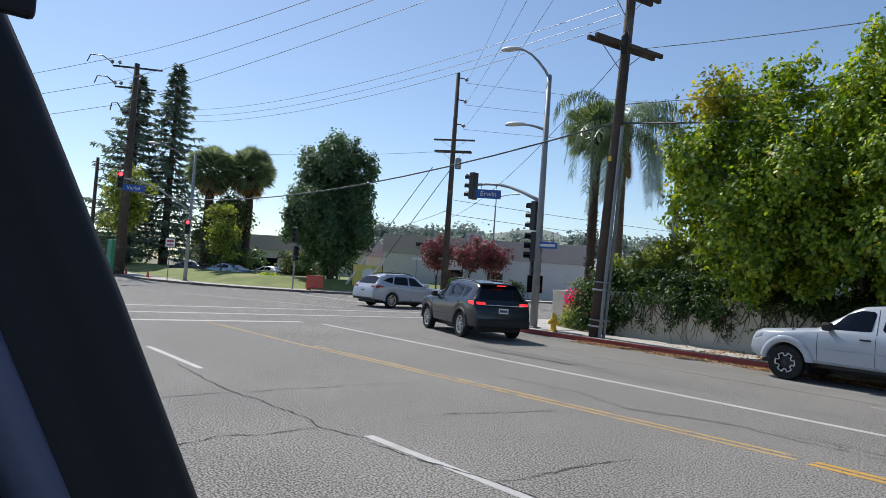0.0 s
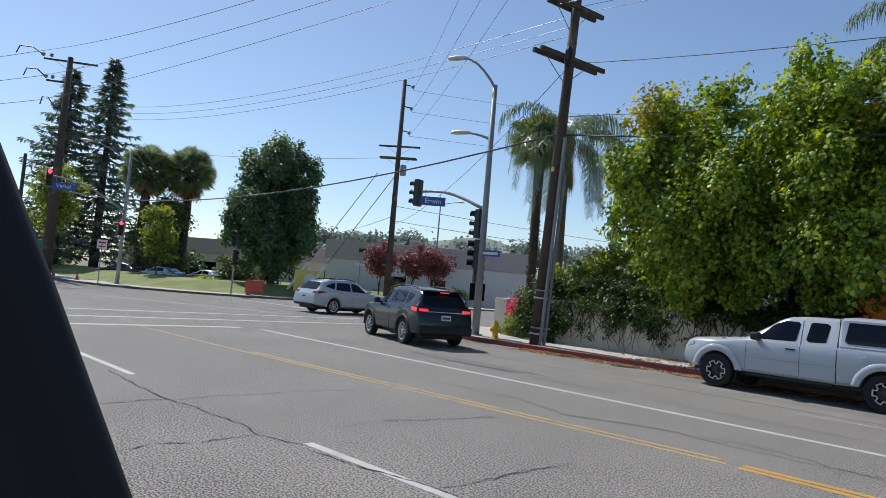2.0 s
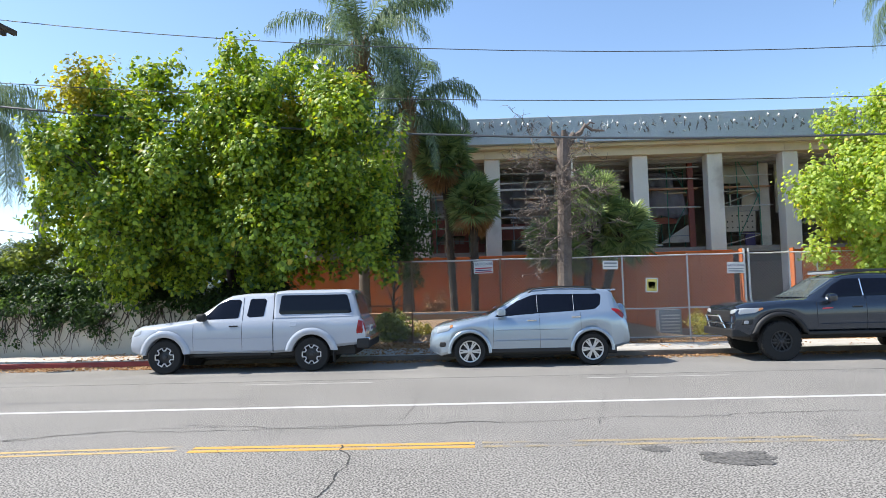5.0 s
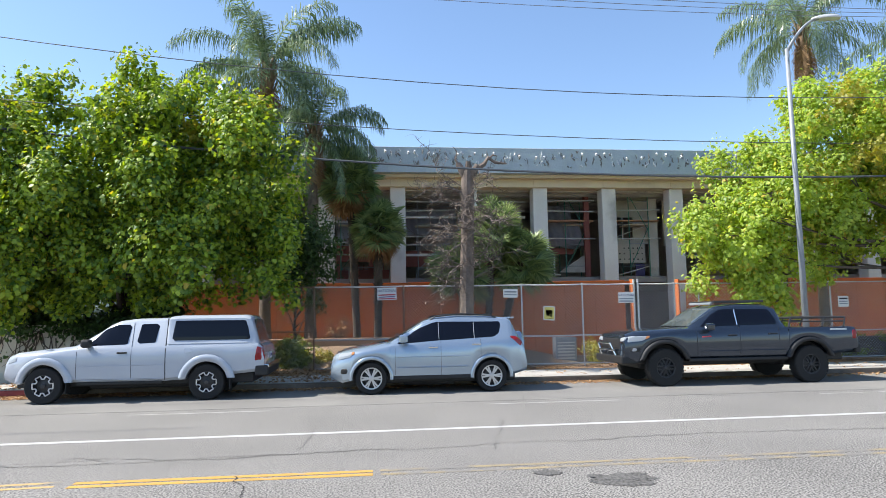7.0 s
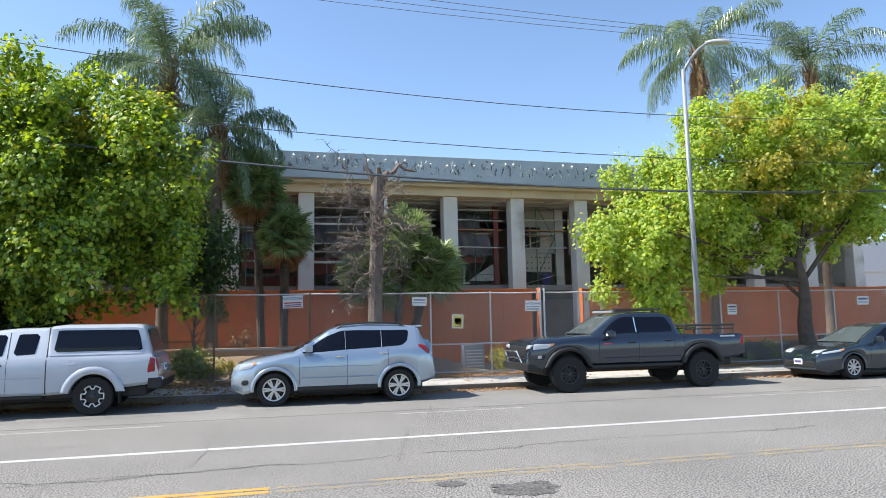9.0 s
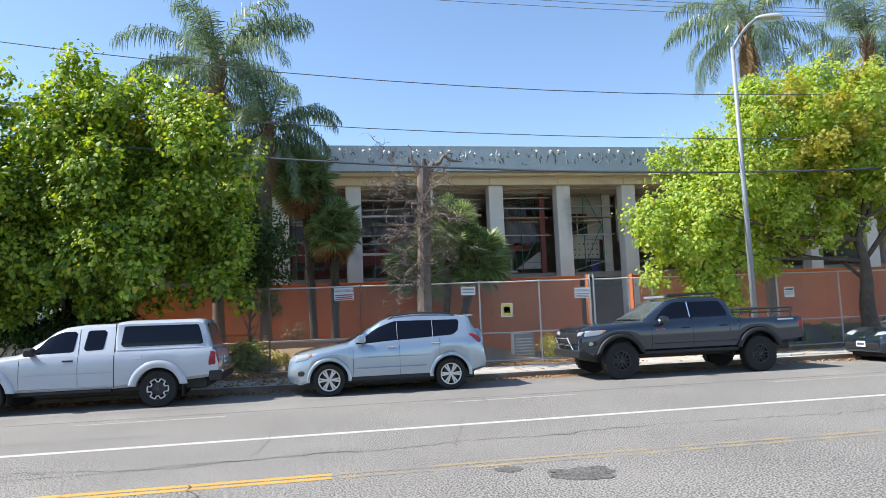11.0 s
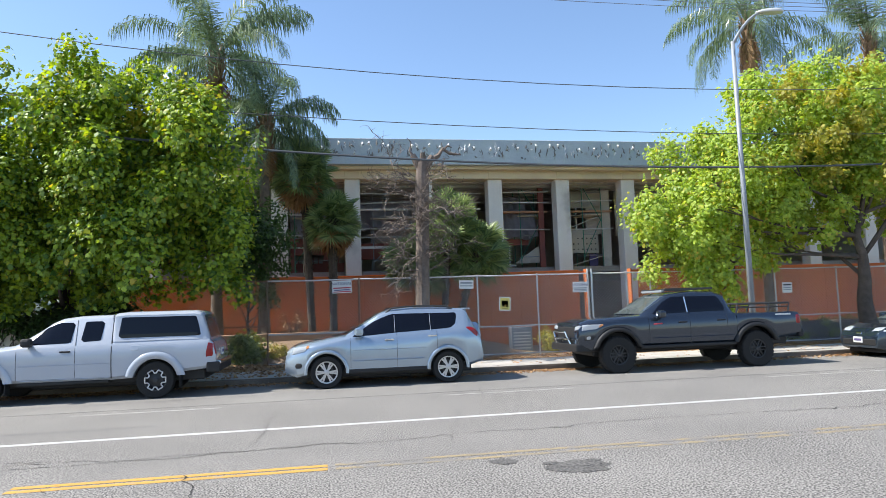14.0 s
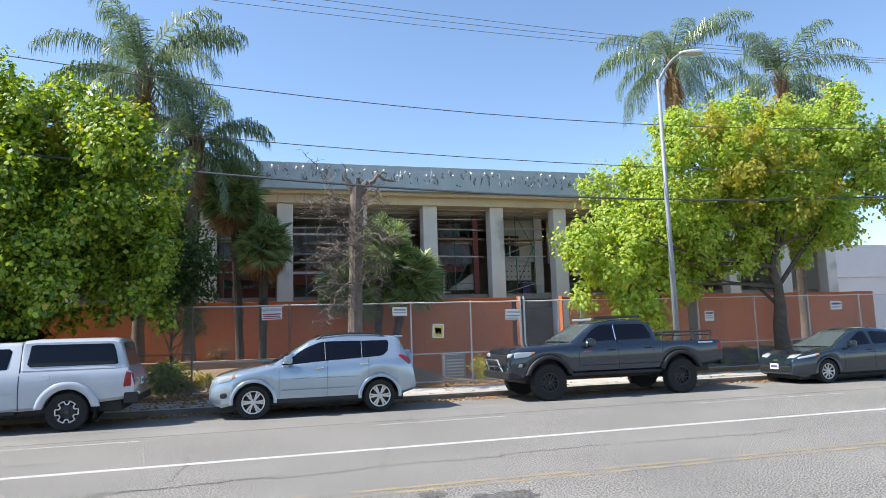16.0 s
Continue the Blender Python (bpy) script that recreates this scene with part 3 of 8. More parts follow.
for k in range(12):
    part("joist", boxes((BX0 + 0.4, BX1 - 0.4, 28.1 + k * 0.42, 28.2 + k * 0.42, 6.80, 6.928)), "slab", hall)
r8 = random.Random(8)


def pipe(x0, x1, y, z0, z1, material="galv", radius=0.03):
    part("pipe", tubes([(x0, y, z0), (x1, y, z1)], radius, 6), material, hall)


def sheet(x0, x1, y, z0, z1, seed, slant=0.0):
    """A hanging sheet with folds; its free edge slants."""
    r = random.Random(seed)
    bm = bmesh.new()
    n, rows, ph = 26, 9, r.uniform(0, 6)
    grid = [[bm.verts.new((x0 + (x1 - x0) * i / n + slant * (i / n) * (1 - j / rows), y + 0.07 * math.sin(i * 0.9 + ph + 0.25 * j) * (1 - 0.5 * j / rows) + r.uniform(-0.015, 0.015), z0 + (z1 - z0) * j / rows + (0.08 * math.sin(i * 0.5 + ph) if j == 0 else 0))) for j in range(rows + 1)] for i in range(n + 1)]
    for a, b in zip(grid, grid[1:]):
        for j in range(rows):
            bm.faces.new((a[j], b[j], b[j + 1], a[j + 1]))
    bmesh.ops.solidify(bm, geom=bm.faces[:], thickness=0.01)
    part("dust_sheet", bm, "tarp", hall, "grey hanging dust sheet", smooth=True)


# first bay by the palms: red panelling behind a net
sheet(-1.3, 0.95, 28.9, 4.9, 6.5, 3)
for b in ((-1.3, 0.95, 29.2, 29.35, 4.1, 4.85), (-1.3, 0.95, 29.4, 29.5, 3.3, 3.75), (-1.3, -1.1, 29.2, 29.35, 3.3, 4.1), (0.1, 0.25, 29.2, 29.35, 3.3, 4.1)):
    part("red_panel", boxes(b), "red_frame", hall, "rust-red wall panelling")
for k in range(9):
    part("stud", boxes((-1.0 + k * 0.21, -0.96 + k * 0.21, 29.1, 29.16, 3.3, 3.95)), r8.choice(("red_frame", "plywood")), hall)
for z in (6.62, 5.72, 4.85, 4.35):
    pipe(-1.3, 0.95, 28.4, z, z + r8.uniform(-0.06, 0.06))
# wide bays behind the bare tree
for x0, x1, sd in ((1.6, 3.9, 5), (4.55, 6.9, 6)):
    sheet(x0, x1, 29.3, 5.2, 6.45, sd)
    part("red_panel", boxes((x0, x1, 29.6, 29.75, 3.9, 4.6)), "red_frame", hall, "rust-red wall panelling")
    part("ledge", boxes((x0, x1, 28.6, 28.75, 4.28, 4.38)), "column", hall, "pale horizontal ledge")
    part("ledge", boxes((x0, x1, 28.6, 28.7, 5.92, 6.0)), "column", hall)
    for z in (6.62, 6.2, 5.1, 4.75):
        pipe(x0, x1, 28.3 + 0.3 * r8.random(), z, z + r8.uniform(-0.08, 0.08))
# third bay: sheet over the scaffold, window frames and a stair below
sheet(7.55, 9.35, 28.75, 4.62, 5.9, 7, slant=0.28)
sheet(7.55, 9.2, 29.3, 5.85, 6.6, 8)
part("red_panel", boxes((7.55, 9.15, 28.95, 29.1, 4.36, 4.62)), "red_frame", hall, "rust-red beam")
part("red_post", boxes((9.5, 9.72, 28.35, 28.5, 3.3, 6.92)), "red_frame", hall, "dark red steel post")
for x in (7.6, 8.3):
    part("window_frame", boxes((x, x + 0.06, 29.2, 29.26, 3.45, 4.36)), "column", hall, "white window mullion")
part("window_frame", boxes((7.55, 8.6, 29.15, 29.26, 3.42, 3.5)), "column", hall)
part("window_pane", boxes((7.62, 8.34, 29.27, 29.29, 3.5, 4.36)), "glass_clear", hall, "dull glass pane")
bm = bmesh.new()
vs = [bm.verts.new((x, y, z)) for y in (29.0, 29.12) for x, z in ((8.5, 3.55), (9.85, 3.55), (9.85, 4.3), (9.6, 4.28))]
for f in ((0, 1, 2, 3), (7, 6, 5, 4), (0, 4, 5, 1), (1, 5, 6, 2), (2, 6, 7, 3), (3, 7, 4, 0)):
    bm.faces.new([vs[k] for k in f])
part("stair_string", bm, "pale_plaster", hall, "pale sloping side of a stair")
part("scaffold_plank", boxes((7.55, 9.9, 28.35, 28.65, 5.74, 5.80)), "plank", hall, "orange-brown scaffold plank")
for z in (6.63, 6.2, 5.0):
    pipe(7.5, 9.95, 28.3, z, z + r8.uniform(-0.04, 0.04))
# fourth bay: pale wall with two dark windows over a panel with bolt holes
part("partition", boxes((10.5, 12.95, 29.2, 29.3, 4.85, 5.02), (10.5, 10.6, 29.2, 29.3, 5.02, 6.05), (10.95, 11.13, 29.2, 29.3, 5.02, 6.05), (12.05, 12.95, 29.2, 29.3, 5.02, 6.05), (10.5, 12.95, 29.2, 29.3, 6.05, 6.93)), "pale_plaster", hall, "beige wall with two dark window openings")
part("window_frame", boxes((11.55, 11.6, 29.22, 29.27, 5.02, 6.05), (11.13, 12.05, 29.22, 29.27, 5.7, 5.74)), "column", hall)
part("partition", boxes((10.5, 12.5, 29.0, 29.1, 3.95, 4.85)), "pale_plaster", hall, "pale panel with rows of bolt holes")
bm = bmesh.new()
for i in range(9):
    for k in range(3):
        if r8.random() < 0.8:
            lathe(bm, [(0.035, 0.0), (0.03, 0.012), (0.005, 0.013)], 8, pose(10.68 + i * 0.21, 29.0, 4.12 + k * 0.25, 90))
part("bolt_pattern", bm, "ink", hall)["kind"] = "stuff"
part("doorway", boxes((12.0, 12.4, 28.9, 28.98, 3.3, 3.9)), "sign_navy", hall, "dark blue door leaf")
part("partition", boxes((12.55, 12.95, 28.6, 28.7, 3.3, 6.93)), "pale_plaster", hall)
part("scaffold_plank", boxes((10.5, 12.95, 28.4, 28.7, 5.76, 5.82)), "plank", hall, "orange-brown scaffold plank")
for z in (6.22, 4.95):
    pipe(10.5, 12.95, 28.3, z, z + 0.03)
pipe(10.5, 12.2, 28.35, 4.9, 5.5, "galv", 0.02)
pipe(10.9, 12.4, 28.35, 3.35, 3.75, "galv", 0.02)
# fifth bay
part("partition", boxes((13.5, 15.9, 29.2, 29.3, 4.75, 6.93)), "pale_plaster", hall, "bare beige wall")
part("lintel", boxes((13.5, 15.9, 28.9, 29.05, 4.45, 4.75)), "slab", hall)
for z in (6.2, 5.75, 4.2):
    pipe(13.5, 15.9, 28.3, z, z + r8.uniform(-0.05, 0.05))
for x0 in (16.5, 19.5, 22.5):
    part("partition", boxes((x0, x0 + 2.4, 29.2, 29.3, 4.6, 6.93)), "pale_plaster", hall, "bare beige wall")
# pale flakes along the fascia, and dark streaks shaped as their cast shade
r9 = random.Random(19)
bl, bd = bmesh.new(), bmesh.new()
for i in range(260):
    x = r9.uniform(BX0 + 4, 20)
    w, h = r9.uniform(0.02, 0.07), r9.uniform(0.06, 0.30)
    z = r9.uniform(7.62, 8.40 - h)
    tgt = bl if r9.random() < 0.22 else bd
    y = 26.3
    pts = [(x + w * (r9.random() - 0.5) + r9.uniform(-0.05, 0.05), y - r9.uniform(0.0, 0.025), z + h * k / 3) for k in range(4)]
    tube(tgt, pts, [w * 0.2, w * 0.55, w * 0.45, w * 0.12], 5)
for i in range(34):
    x = BX0 + 4 + i * 0.66 + r9.uniform(-0.3, 0.3)
    z = r9.uniform(8.12, 8.36)
    tube(bl, [(x, 26.29, z), (x + r9.uniform(-0.04, 0.04), 26.24, z - 0.06), (x + r9.uniform(-0.05, 0.05), 26.28, z - 0.13)], [0.03, 0.045, 0.02], 6)
part("flaking_paint", bl, "patch_light", hall, "curled white flakes of paint")["kind"] = "stuff"
part("flake_shadow", bd, "flake_shade", hall, "dark streaks modelled as the shade of the flakes")["kind"] = "stuff"
for x in (2.4, 9.1, 12.6, 15.4):
    part("roof_vent", boxes((x, x + 0.22, 26.8, 27.0, 8.2, 8.55, 0.02)), "galv_dull", hall)


def scaffold(x0, x1, y0, y1, z0, z1, material):
    s = thing("scaffold_tower", x0, y0, z0, "green and grey steel scaffold tower in the open bay", "scaffold", "scaffolds in the hall")
    for px in (0, x1 - x0):
        for py in (0, y1 - y0):
            part("upright", tubes([(px, py, 0), (px, py, z1 - z0)], 0.021, 6), material, s)
    z = 0.5
    while z < z1 - z0:
        for py in (0, y1 - y0):
            part("ledger", tubes([(0, py, z), (x1 - x0, py, z)], 0.017, 6), "galv_dull", s)
        z += 0.95
    part("brace", tubes([(0, 0, 0.4), (x1 - x0, 0, 2.2)], 0.018, 6), material, s)
    part("brace", tubes([(x1 - x0, 0, 2.0), (0, 0, 3.7)], 0.018, 6), material, s)
    part("deck", boxes((-0.1, x1 - x0 + 0.1, 0, y1 - y0, 2.3, 2.34)), "plywood", s)
    return s


scaffold(8.7, 9.7, 28.6, 29.6, 3.3, 7.2, "green_steel")
scaffold(11.55, 12.45, 28.4, 29.3, 3.3, 7.2, "green_steel")
scaffold(-1.1, 0.3, 28.6, 29.6, 3.3, 7.2, "green_steel")
scaffold(14.0, 15.3, 28.8, 29.8, 3.3, 7.2, "galv_dull")
scaffold(2.2, 4.0, 28.9, 29.9, 3.3, 7.2, "galv_dull")

# orange hoarding in front of the hall
hoarding = thing("hoarding", 0, 0, 0, "orange-brown painted plywood hoarding in front of the hall", "hoarding")
x = -7.0
k = 0
while x < 28.2:
    w = 1.22
    if not (10.3 < x + w / 2 < 12.1):
        y = 25.5 + (0.0 if x < 10.4 else -0.15)
        part("panel", boxes((x + 0.004, x + w - 0.004, y, y + 0.03, 0.1, 2.98 + 0.012 * math.sin(k * 2.1), 0.004)), "orange", hoarding)
    x += w
    k += 1
part("return_panel", boxes((10.3, 10.36, 25.25, 25.55, 0.1, 3.02)), "orange", hoarding)
part("return_panel", boxes((12.15, 12.2, 25.2, 25.5, 0.1, 3.0)), "orange", hoarding)
part("top_rail", boxes((-7, 10.3, 25.46, 25.495, 2.86, 2.95), (12.2, 28.2, 25.3, 25.34, 2.86, 2.95)), "orange", hoarding)
M["tan_wall"] = mat("tan_wall", (0.42, 0.27, 0.16), (0.33, 0.21, 0.13), 0.9, 1.0, 20.0, 0.2)
bm = bmesh.new()
prev = None
for y, z in ((19.3, 0.08), (19.9, 0.14), (20.6, 0.3), (21.5, 0.55), (22.45, 0.78)):
    row = [bm.verts.new((x, y + 0.1 * noise.noise((x, y, 0)), (z + 0.05 * noise.noise((x * 1.7, y * 2, 3))) * (1 if x < 4 else max(0.12, 1 - (x - 4) / 4)))) for x in [-5 + 0.4 * k for k in range(40)]]
    if prev:
        for j in range(39):
            bm.faces.new((prev[j], prev[j + 1], row[j + 1], row[j]))
    prev = row
tagged(link_mesh("bank", bm, "dirt", smooth=True), "sloping bank of brown dirt inside the fence", "ground", kind="structure")
# low planter wall along the yard
tagged(link_mesh("wall_planter", boxes((-4.0, 3.6, 22.4, 22.65, 0.05, 1.02, 0.02)), "tan_wall"), "low tan planter wall along the yard", "wall", kind="structure")
tagged(link_mesh("planter_soil", boxes((-4.0, 3.6, 22.65, 25.4, 0.05, 0.9)), "dirt"), "raised bed of brown soil", "soil", kind="structure")

# ---- neighbouring buildings ----
def office(name, x0, x1, y0, y1, h, label, wall="office_wall", band="office_band", turn=0.0):
    o = thing(name, x0, y0, 0, label, "building", turn=turn)
    w, d = x1 - x0, y1 - y0
    part("wall", boxes((0, w, 0, d, 0, h * 0.66)), wall, o)
    part("band", boxes((-0.15, w + 0.15, -0.15, d + 0.15, h * 0.66, h, 0.02)), band, o)
    part("roof", boxes((0.2, w - 0.2, 0.2, d - 0.2, h - 0.12, h - 0.02)), "slab", o)
    return o

# ---- plants ----


def leaf_cloud(clumps, count, size, seed, hollow=0.55, droop=0.3, droplow=0.0):
    """Verts and faces of single leaves over ellipsoid clumps (cx, cy, cz, rx, ry, rz); each leaf a bent kite of two triangles pairs."""
    r = np.random.default_rng(seed)
    vol = np.array([c[3] * c[4] * c[5] for c in clumps]) ** 0.72
    pick = r.choice(len(clumps), count, p=vol / vol.sum())
    c = np.array(clumps)[pick]
    spray = max(1, int(count / 13))
    own_spray = r.integers(0, spray, count)
    pick = pick[own_spray]
    c = np.array(clumps)[pick]
    d = r.normal(size=(spray, 3))
    d /= np.linalg.norm(d, axis=1)[:, None]
    rad = hollow + (1 - hollow) * r.random(spray) ** 0.6
    rad *= 1 + 0.10 * r.normal(size=spray) + 0.35 * (r.random(spray) < 0.08)
    d, rad = d[own_spray], rad[own_spray]
    p = c[:, :3] + d * rad[:, None] * c[:, 3:6] + r.normal(size=(count, 3)) * size * np.array([0.95, 0.95, 0.8])
    nrm = d * 0.85 + r.normal(size=(count, 3)) * 0.5 + np.array([0, 0, 0.5])
    nrm /= np.linalg.norm(nrm, axis=1)[:, None]
    t = np.cross(nrm, r.normal(size=(count, 3)))
    t /= np.linalg.norm(t, axis=1)[:, None]
    t[:, 2] -= droop
    t /= np.linalg.norm(t, axis=1)[:, None]
    s = np.cross(nrm, t)
    s /= np.linalg.norm(s, axis=1)[:, None]
    L = size * (0.65 + 0.7 * r.random(count))[:, None]
    v = np.stack([p, p + t * L * 0.45 + s * L * 0.38 - nrm * L * 0.1, p + t * L, p + t * L * 0.45 - s * L * 0.38 - nrm * L * 0.1], 1).reshape(-1, 3)
    i = np.arange(count) * 4
    f = np.stack([np.stack([i, i + 1, i + 2], 1), np.stack([i, i + 2, i + 3], 1)], 1).reshape(-1, 3)
    return v.tolist(), f.tolist()


def make_clumps(cx, cy, cz, rx, ry, rz, n, size, seed, lean=0.0):
    """Clumps spread over a crown's ellipsoid, so that its outline is uneven."""
    r = random.Random(seed)
    out = []
    for k in range(n):
        z = 1 - 2 * (k + 0.5) / n
        a = k * 2.39996 + r.uniform(-0.4, 0.4)
        q = math.sqrt(max(0, 1 - z * z))
        f = r.uniform(0.52, 1.0)
        s = size * r.uniform(0.65, 1.3)
        out.append((cx + rx * f * q * math.cos(a) + lean * z, cy + ry * f * q * math.sin(a), cz + rz * f * z, s, s, s * 0.8))
    for k in range(n // 4):
        out.append((cx + rx * r.uniform(-0.4, 0.4), cy + ry * r.uniform(-0.4, 0.4), cz + rz * r.uniform(-0.4, 0.4), size * 1.2, size * 1.2, size))
    return out


def shoot_crown(clumps, count, size, seed, up=0.75, hollow=0.5, per=11):
    """Broad lobed leaves set along short upright shoots that stand out of the clumps."""
    r = np.random.default_rng(seed)
    cl = np.array(clumps)
    w = (cl[:, 3] * cl[:, 4] * cl[:, 5]) ** 0.68
    n = count // per
    c = cl[r.choice(len(cl), n, p=w / w.sum())]
    d = r.normal(size=(n, 3))
    d /= np.linalg.norm(d, axis=1)[:, None]
    rad = hollow + (1 - hollow) * r.random(n) ** 0.55
    start = c[:, :3] + d * rad[:, None] * c[:, 3:6]
    aim = d * 0.8 + np.array([0, 0, up]) + r.normal(size=(n, 3)) * 0.35
    aim /= np.linalg.norm(aim, axis=1)[:, None]
    reach = c[:, 3] * (0.35 + 0.5 * r.random(n)) * (1 + 0.6 * np.clip(d[:, 2], 0, 1)) + 0.3 * (r.random(n) < 0.1)
    own = np.repeat(np.arange(n), per)
    m = len(own)
    along = np.tile((np.arange(per) + 0.5) / per, n) + r.normal(size=m) * 0.04
    p = start[own] + aim[own] * (reach[own] * along)[:, None] + r.normal(size=(m, 3)) * size * 0.85
    nrm = d[own] * 0.55 + aim[own] * 0.2 + np.array([-0.15, -0.1, 0.55]) + r.normal(size=(m, 3)) * 0.42
    nrm /= np.linalg.norm(nrm, axis=1)[:, None]
    t = np.cross(nrm, r.normal(size=(m, 3)))
    t[:, 2] -= 0.55
    t /= np.linalg.norm(t, axis=1)[:, None]
    sd = np.cross(nrm, t)
    sd /= np.linalg.norm(sd, axis=1)[:, None]
    L = (size * (0.6 + 0.75 * r.random(m)) * (1.12 - 0.3 * along))[:, None]
    fold = nrm * L * 0.13
    v = np.stack([p, p + t * L * 0.22 + sd * L * 0.52 - fold, p + t * L * 0.52 + sd * L * 0.30, p + t * L * 0.70 + sd * L * 0.40 - fold, p + t * L * 1.05,
                  p + t * L * 0.70 - sd * L * 0.40 - fold, p + t * L * 0.52 - sd * L * 0.30, p + t * L * 0.22 - sd * L * 0.52 - fold], 1).reshape(-1, 3)
    i = np.arange(m)[:, None] * 8
    f = (i[:, :, None] + np.array([[0, 1, 2], [0, 2, 6], [0, 6, 7], [2, 3, 4], [2, 4, 6], [6, 4, 5]])[None]).reshape(-1, 3)
    return v.tolist(), f.tolist()


def limbs(bm, base, top, r0, clumps, seed, branches=10, sides=7):
    """A tapered trunk with limbs that reach into the clumps."""
    r = random.Random(seed)
    base, top = Vector(base), Vector(top)
    pts = [base.lerp(top, k / 6) + Vector((r.uniform(-1, 1), r.uniform(-1, 1), 0)) * 0.05 * k / 2 for k in range(7)]
    tube(bm, [base - Vector((0, 0, 0.1))] + pts, [r0 * 1.45, r0 * 1.15] + [r0 * (1 - 0.12 * k) for k in range(1, 7)], 10)
    for c in r.sample(clumps, min(branches, len(clumps))):
        start = pts[r.randint(3, 6)]
        end = Vector(c[:3])
        if end.z < start.z + 0.4:
            end.z = start.z + 0.5
        mid = start.lerp(end, 0.5) + Vector((r.uniform(-0.3, 0.3), r.uniform(-0.3, 0.3), -0.1))
        tube(bm, [start, start.lerp(mid, 0.5) + Vector((0, 0, 0.05)), mid, mid.lerp(end, 0.5), end], [r0 * 0.24, r0 * 0.18, r0 * 0.12, r0 * 0.07, r0 * 0.03], 6)
        for q in range(3):
            e = end + Vector((r.uniform(-1, 1), r.uniform(-1, 1), r.uniform(0.1, 0.9))) * c[3] * 0.8
            a = mid.lerp(end, 0.3 + 0.25 * q)
            tube(bm, [a, a.lerp(e, 0.5) + Vector((0, 0, 0.08)), e], [r0 * 0.08, r0 * 0.05, r0 * 0.018], 5)
    return bm


def leafy_tree(name, label, base, trunk_top, r0, clumps, leaves, size, leaf, bark="bark", seed=1, hollow=0.5, branches=12, extra=None, shoots=False):
    t = thing(name, *base, label, "tree")
    inv = Matrix.Translation(-Vector(base))
    local = [(c[0] - base[0], c[1] - base[1], c[2] - base[2], *c[3:]) for c in clumps]
    part("trunk", limbs(bmesh.new(), (0, 0, 0), inv @ Vector(trunk_top), r0, local, seed, branches), bark, t, smooth=True)
    v, f = shoot_crown(local, leaves, size, seed, hollow=hollow) if shoots else leaf_cloud(local, leaves, size, seed, hollow)
    raw("crown", v, f, leaf, t)["kind"] = "stuff"
    if extra:
        cl = [(c[0] - base[0], c[1] - base[1], c[2] - base[2], *c[3:]) for c in extra[0]]
        v, f = shoot_crown(cl, extra[1], size, seed + 1, hollow=0.3) if shoots else leaf_cloud(cl, extra[1], size, seed + 1, 0.2)
        raw("yellowing_leaves", v, f, extra[2], t)["kind"] = "stuff"
    return t


def bush(name, label, x, y, z, rx, ry, rz, leaves, size, leaf, seed, category="bush"):
    t = thing(name, x, y, z, label, category)
    cl = make_clumps(0, 0, rz * 0.9, rx, ry, rz, 14, min(rx, ry, rz) * 0.45, seed)
    bm = bmesh.new()
    r = random.Random(seed)
    for c in cl[:9]:
        tube(bm, [(c[0] * 0.15, c[1] * 0.15, 0), (c[0] * 0.5, c[1] * 0.5, c[2] * 0.5), c[:3]], [0.03, 0.02, 0.008], 5)
    part("stems", bm, "bark", t)
    v, f = leaf_cloud(cl, leaves, size, seed, 0.35)
    raw("foliage", v, f, leaf, t)["kind"] = "stuff"
    return t


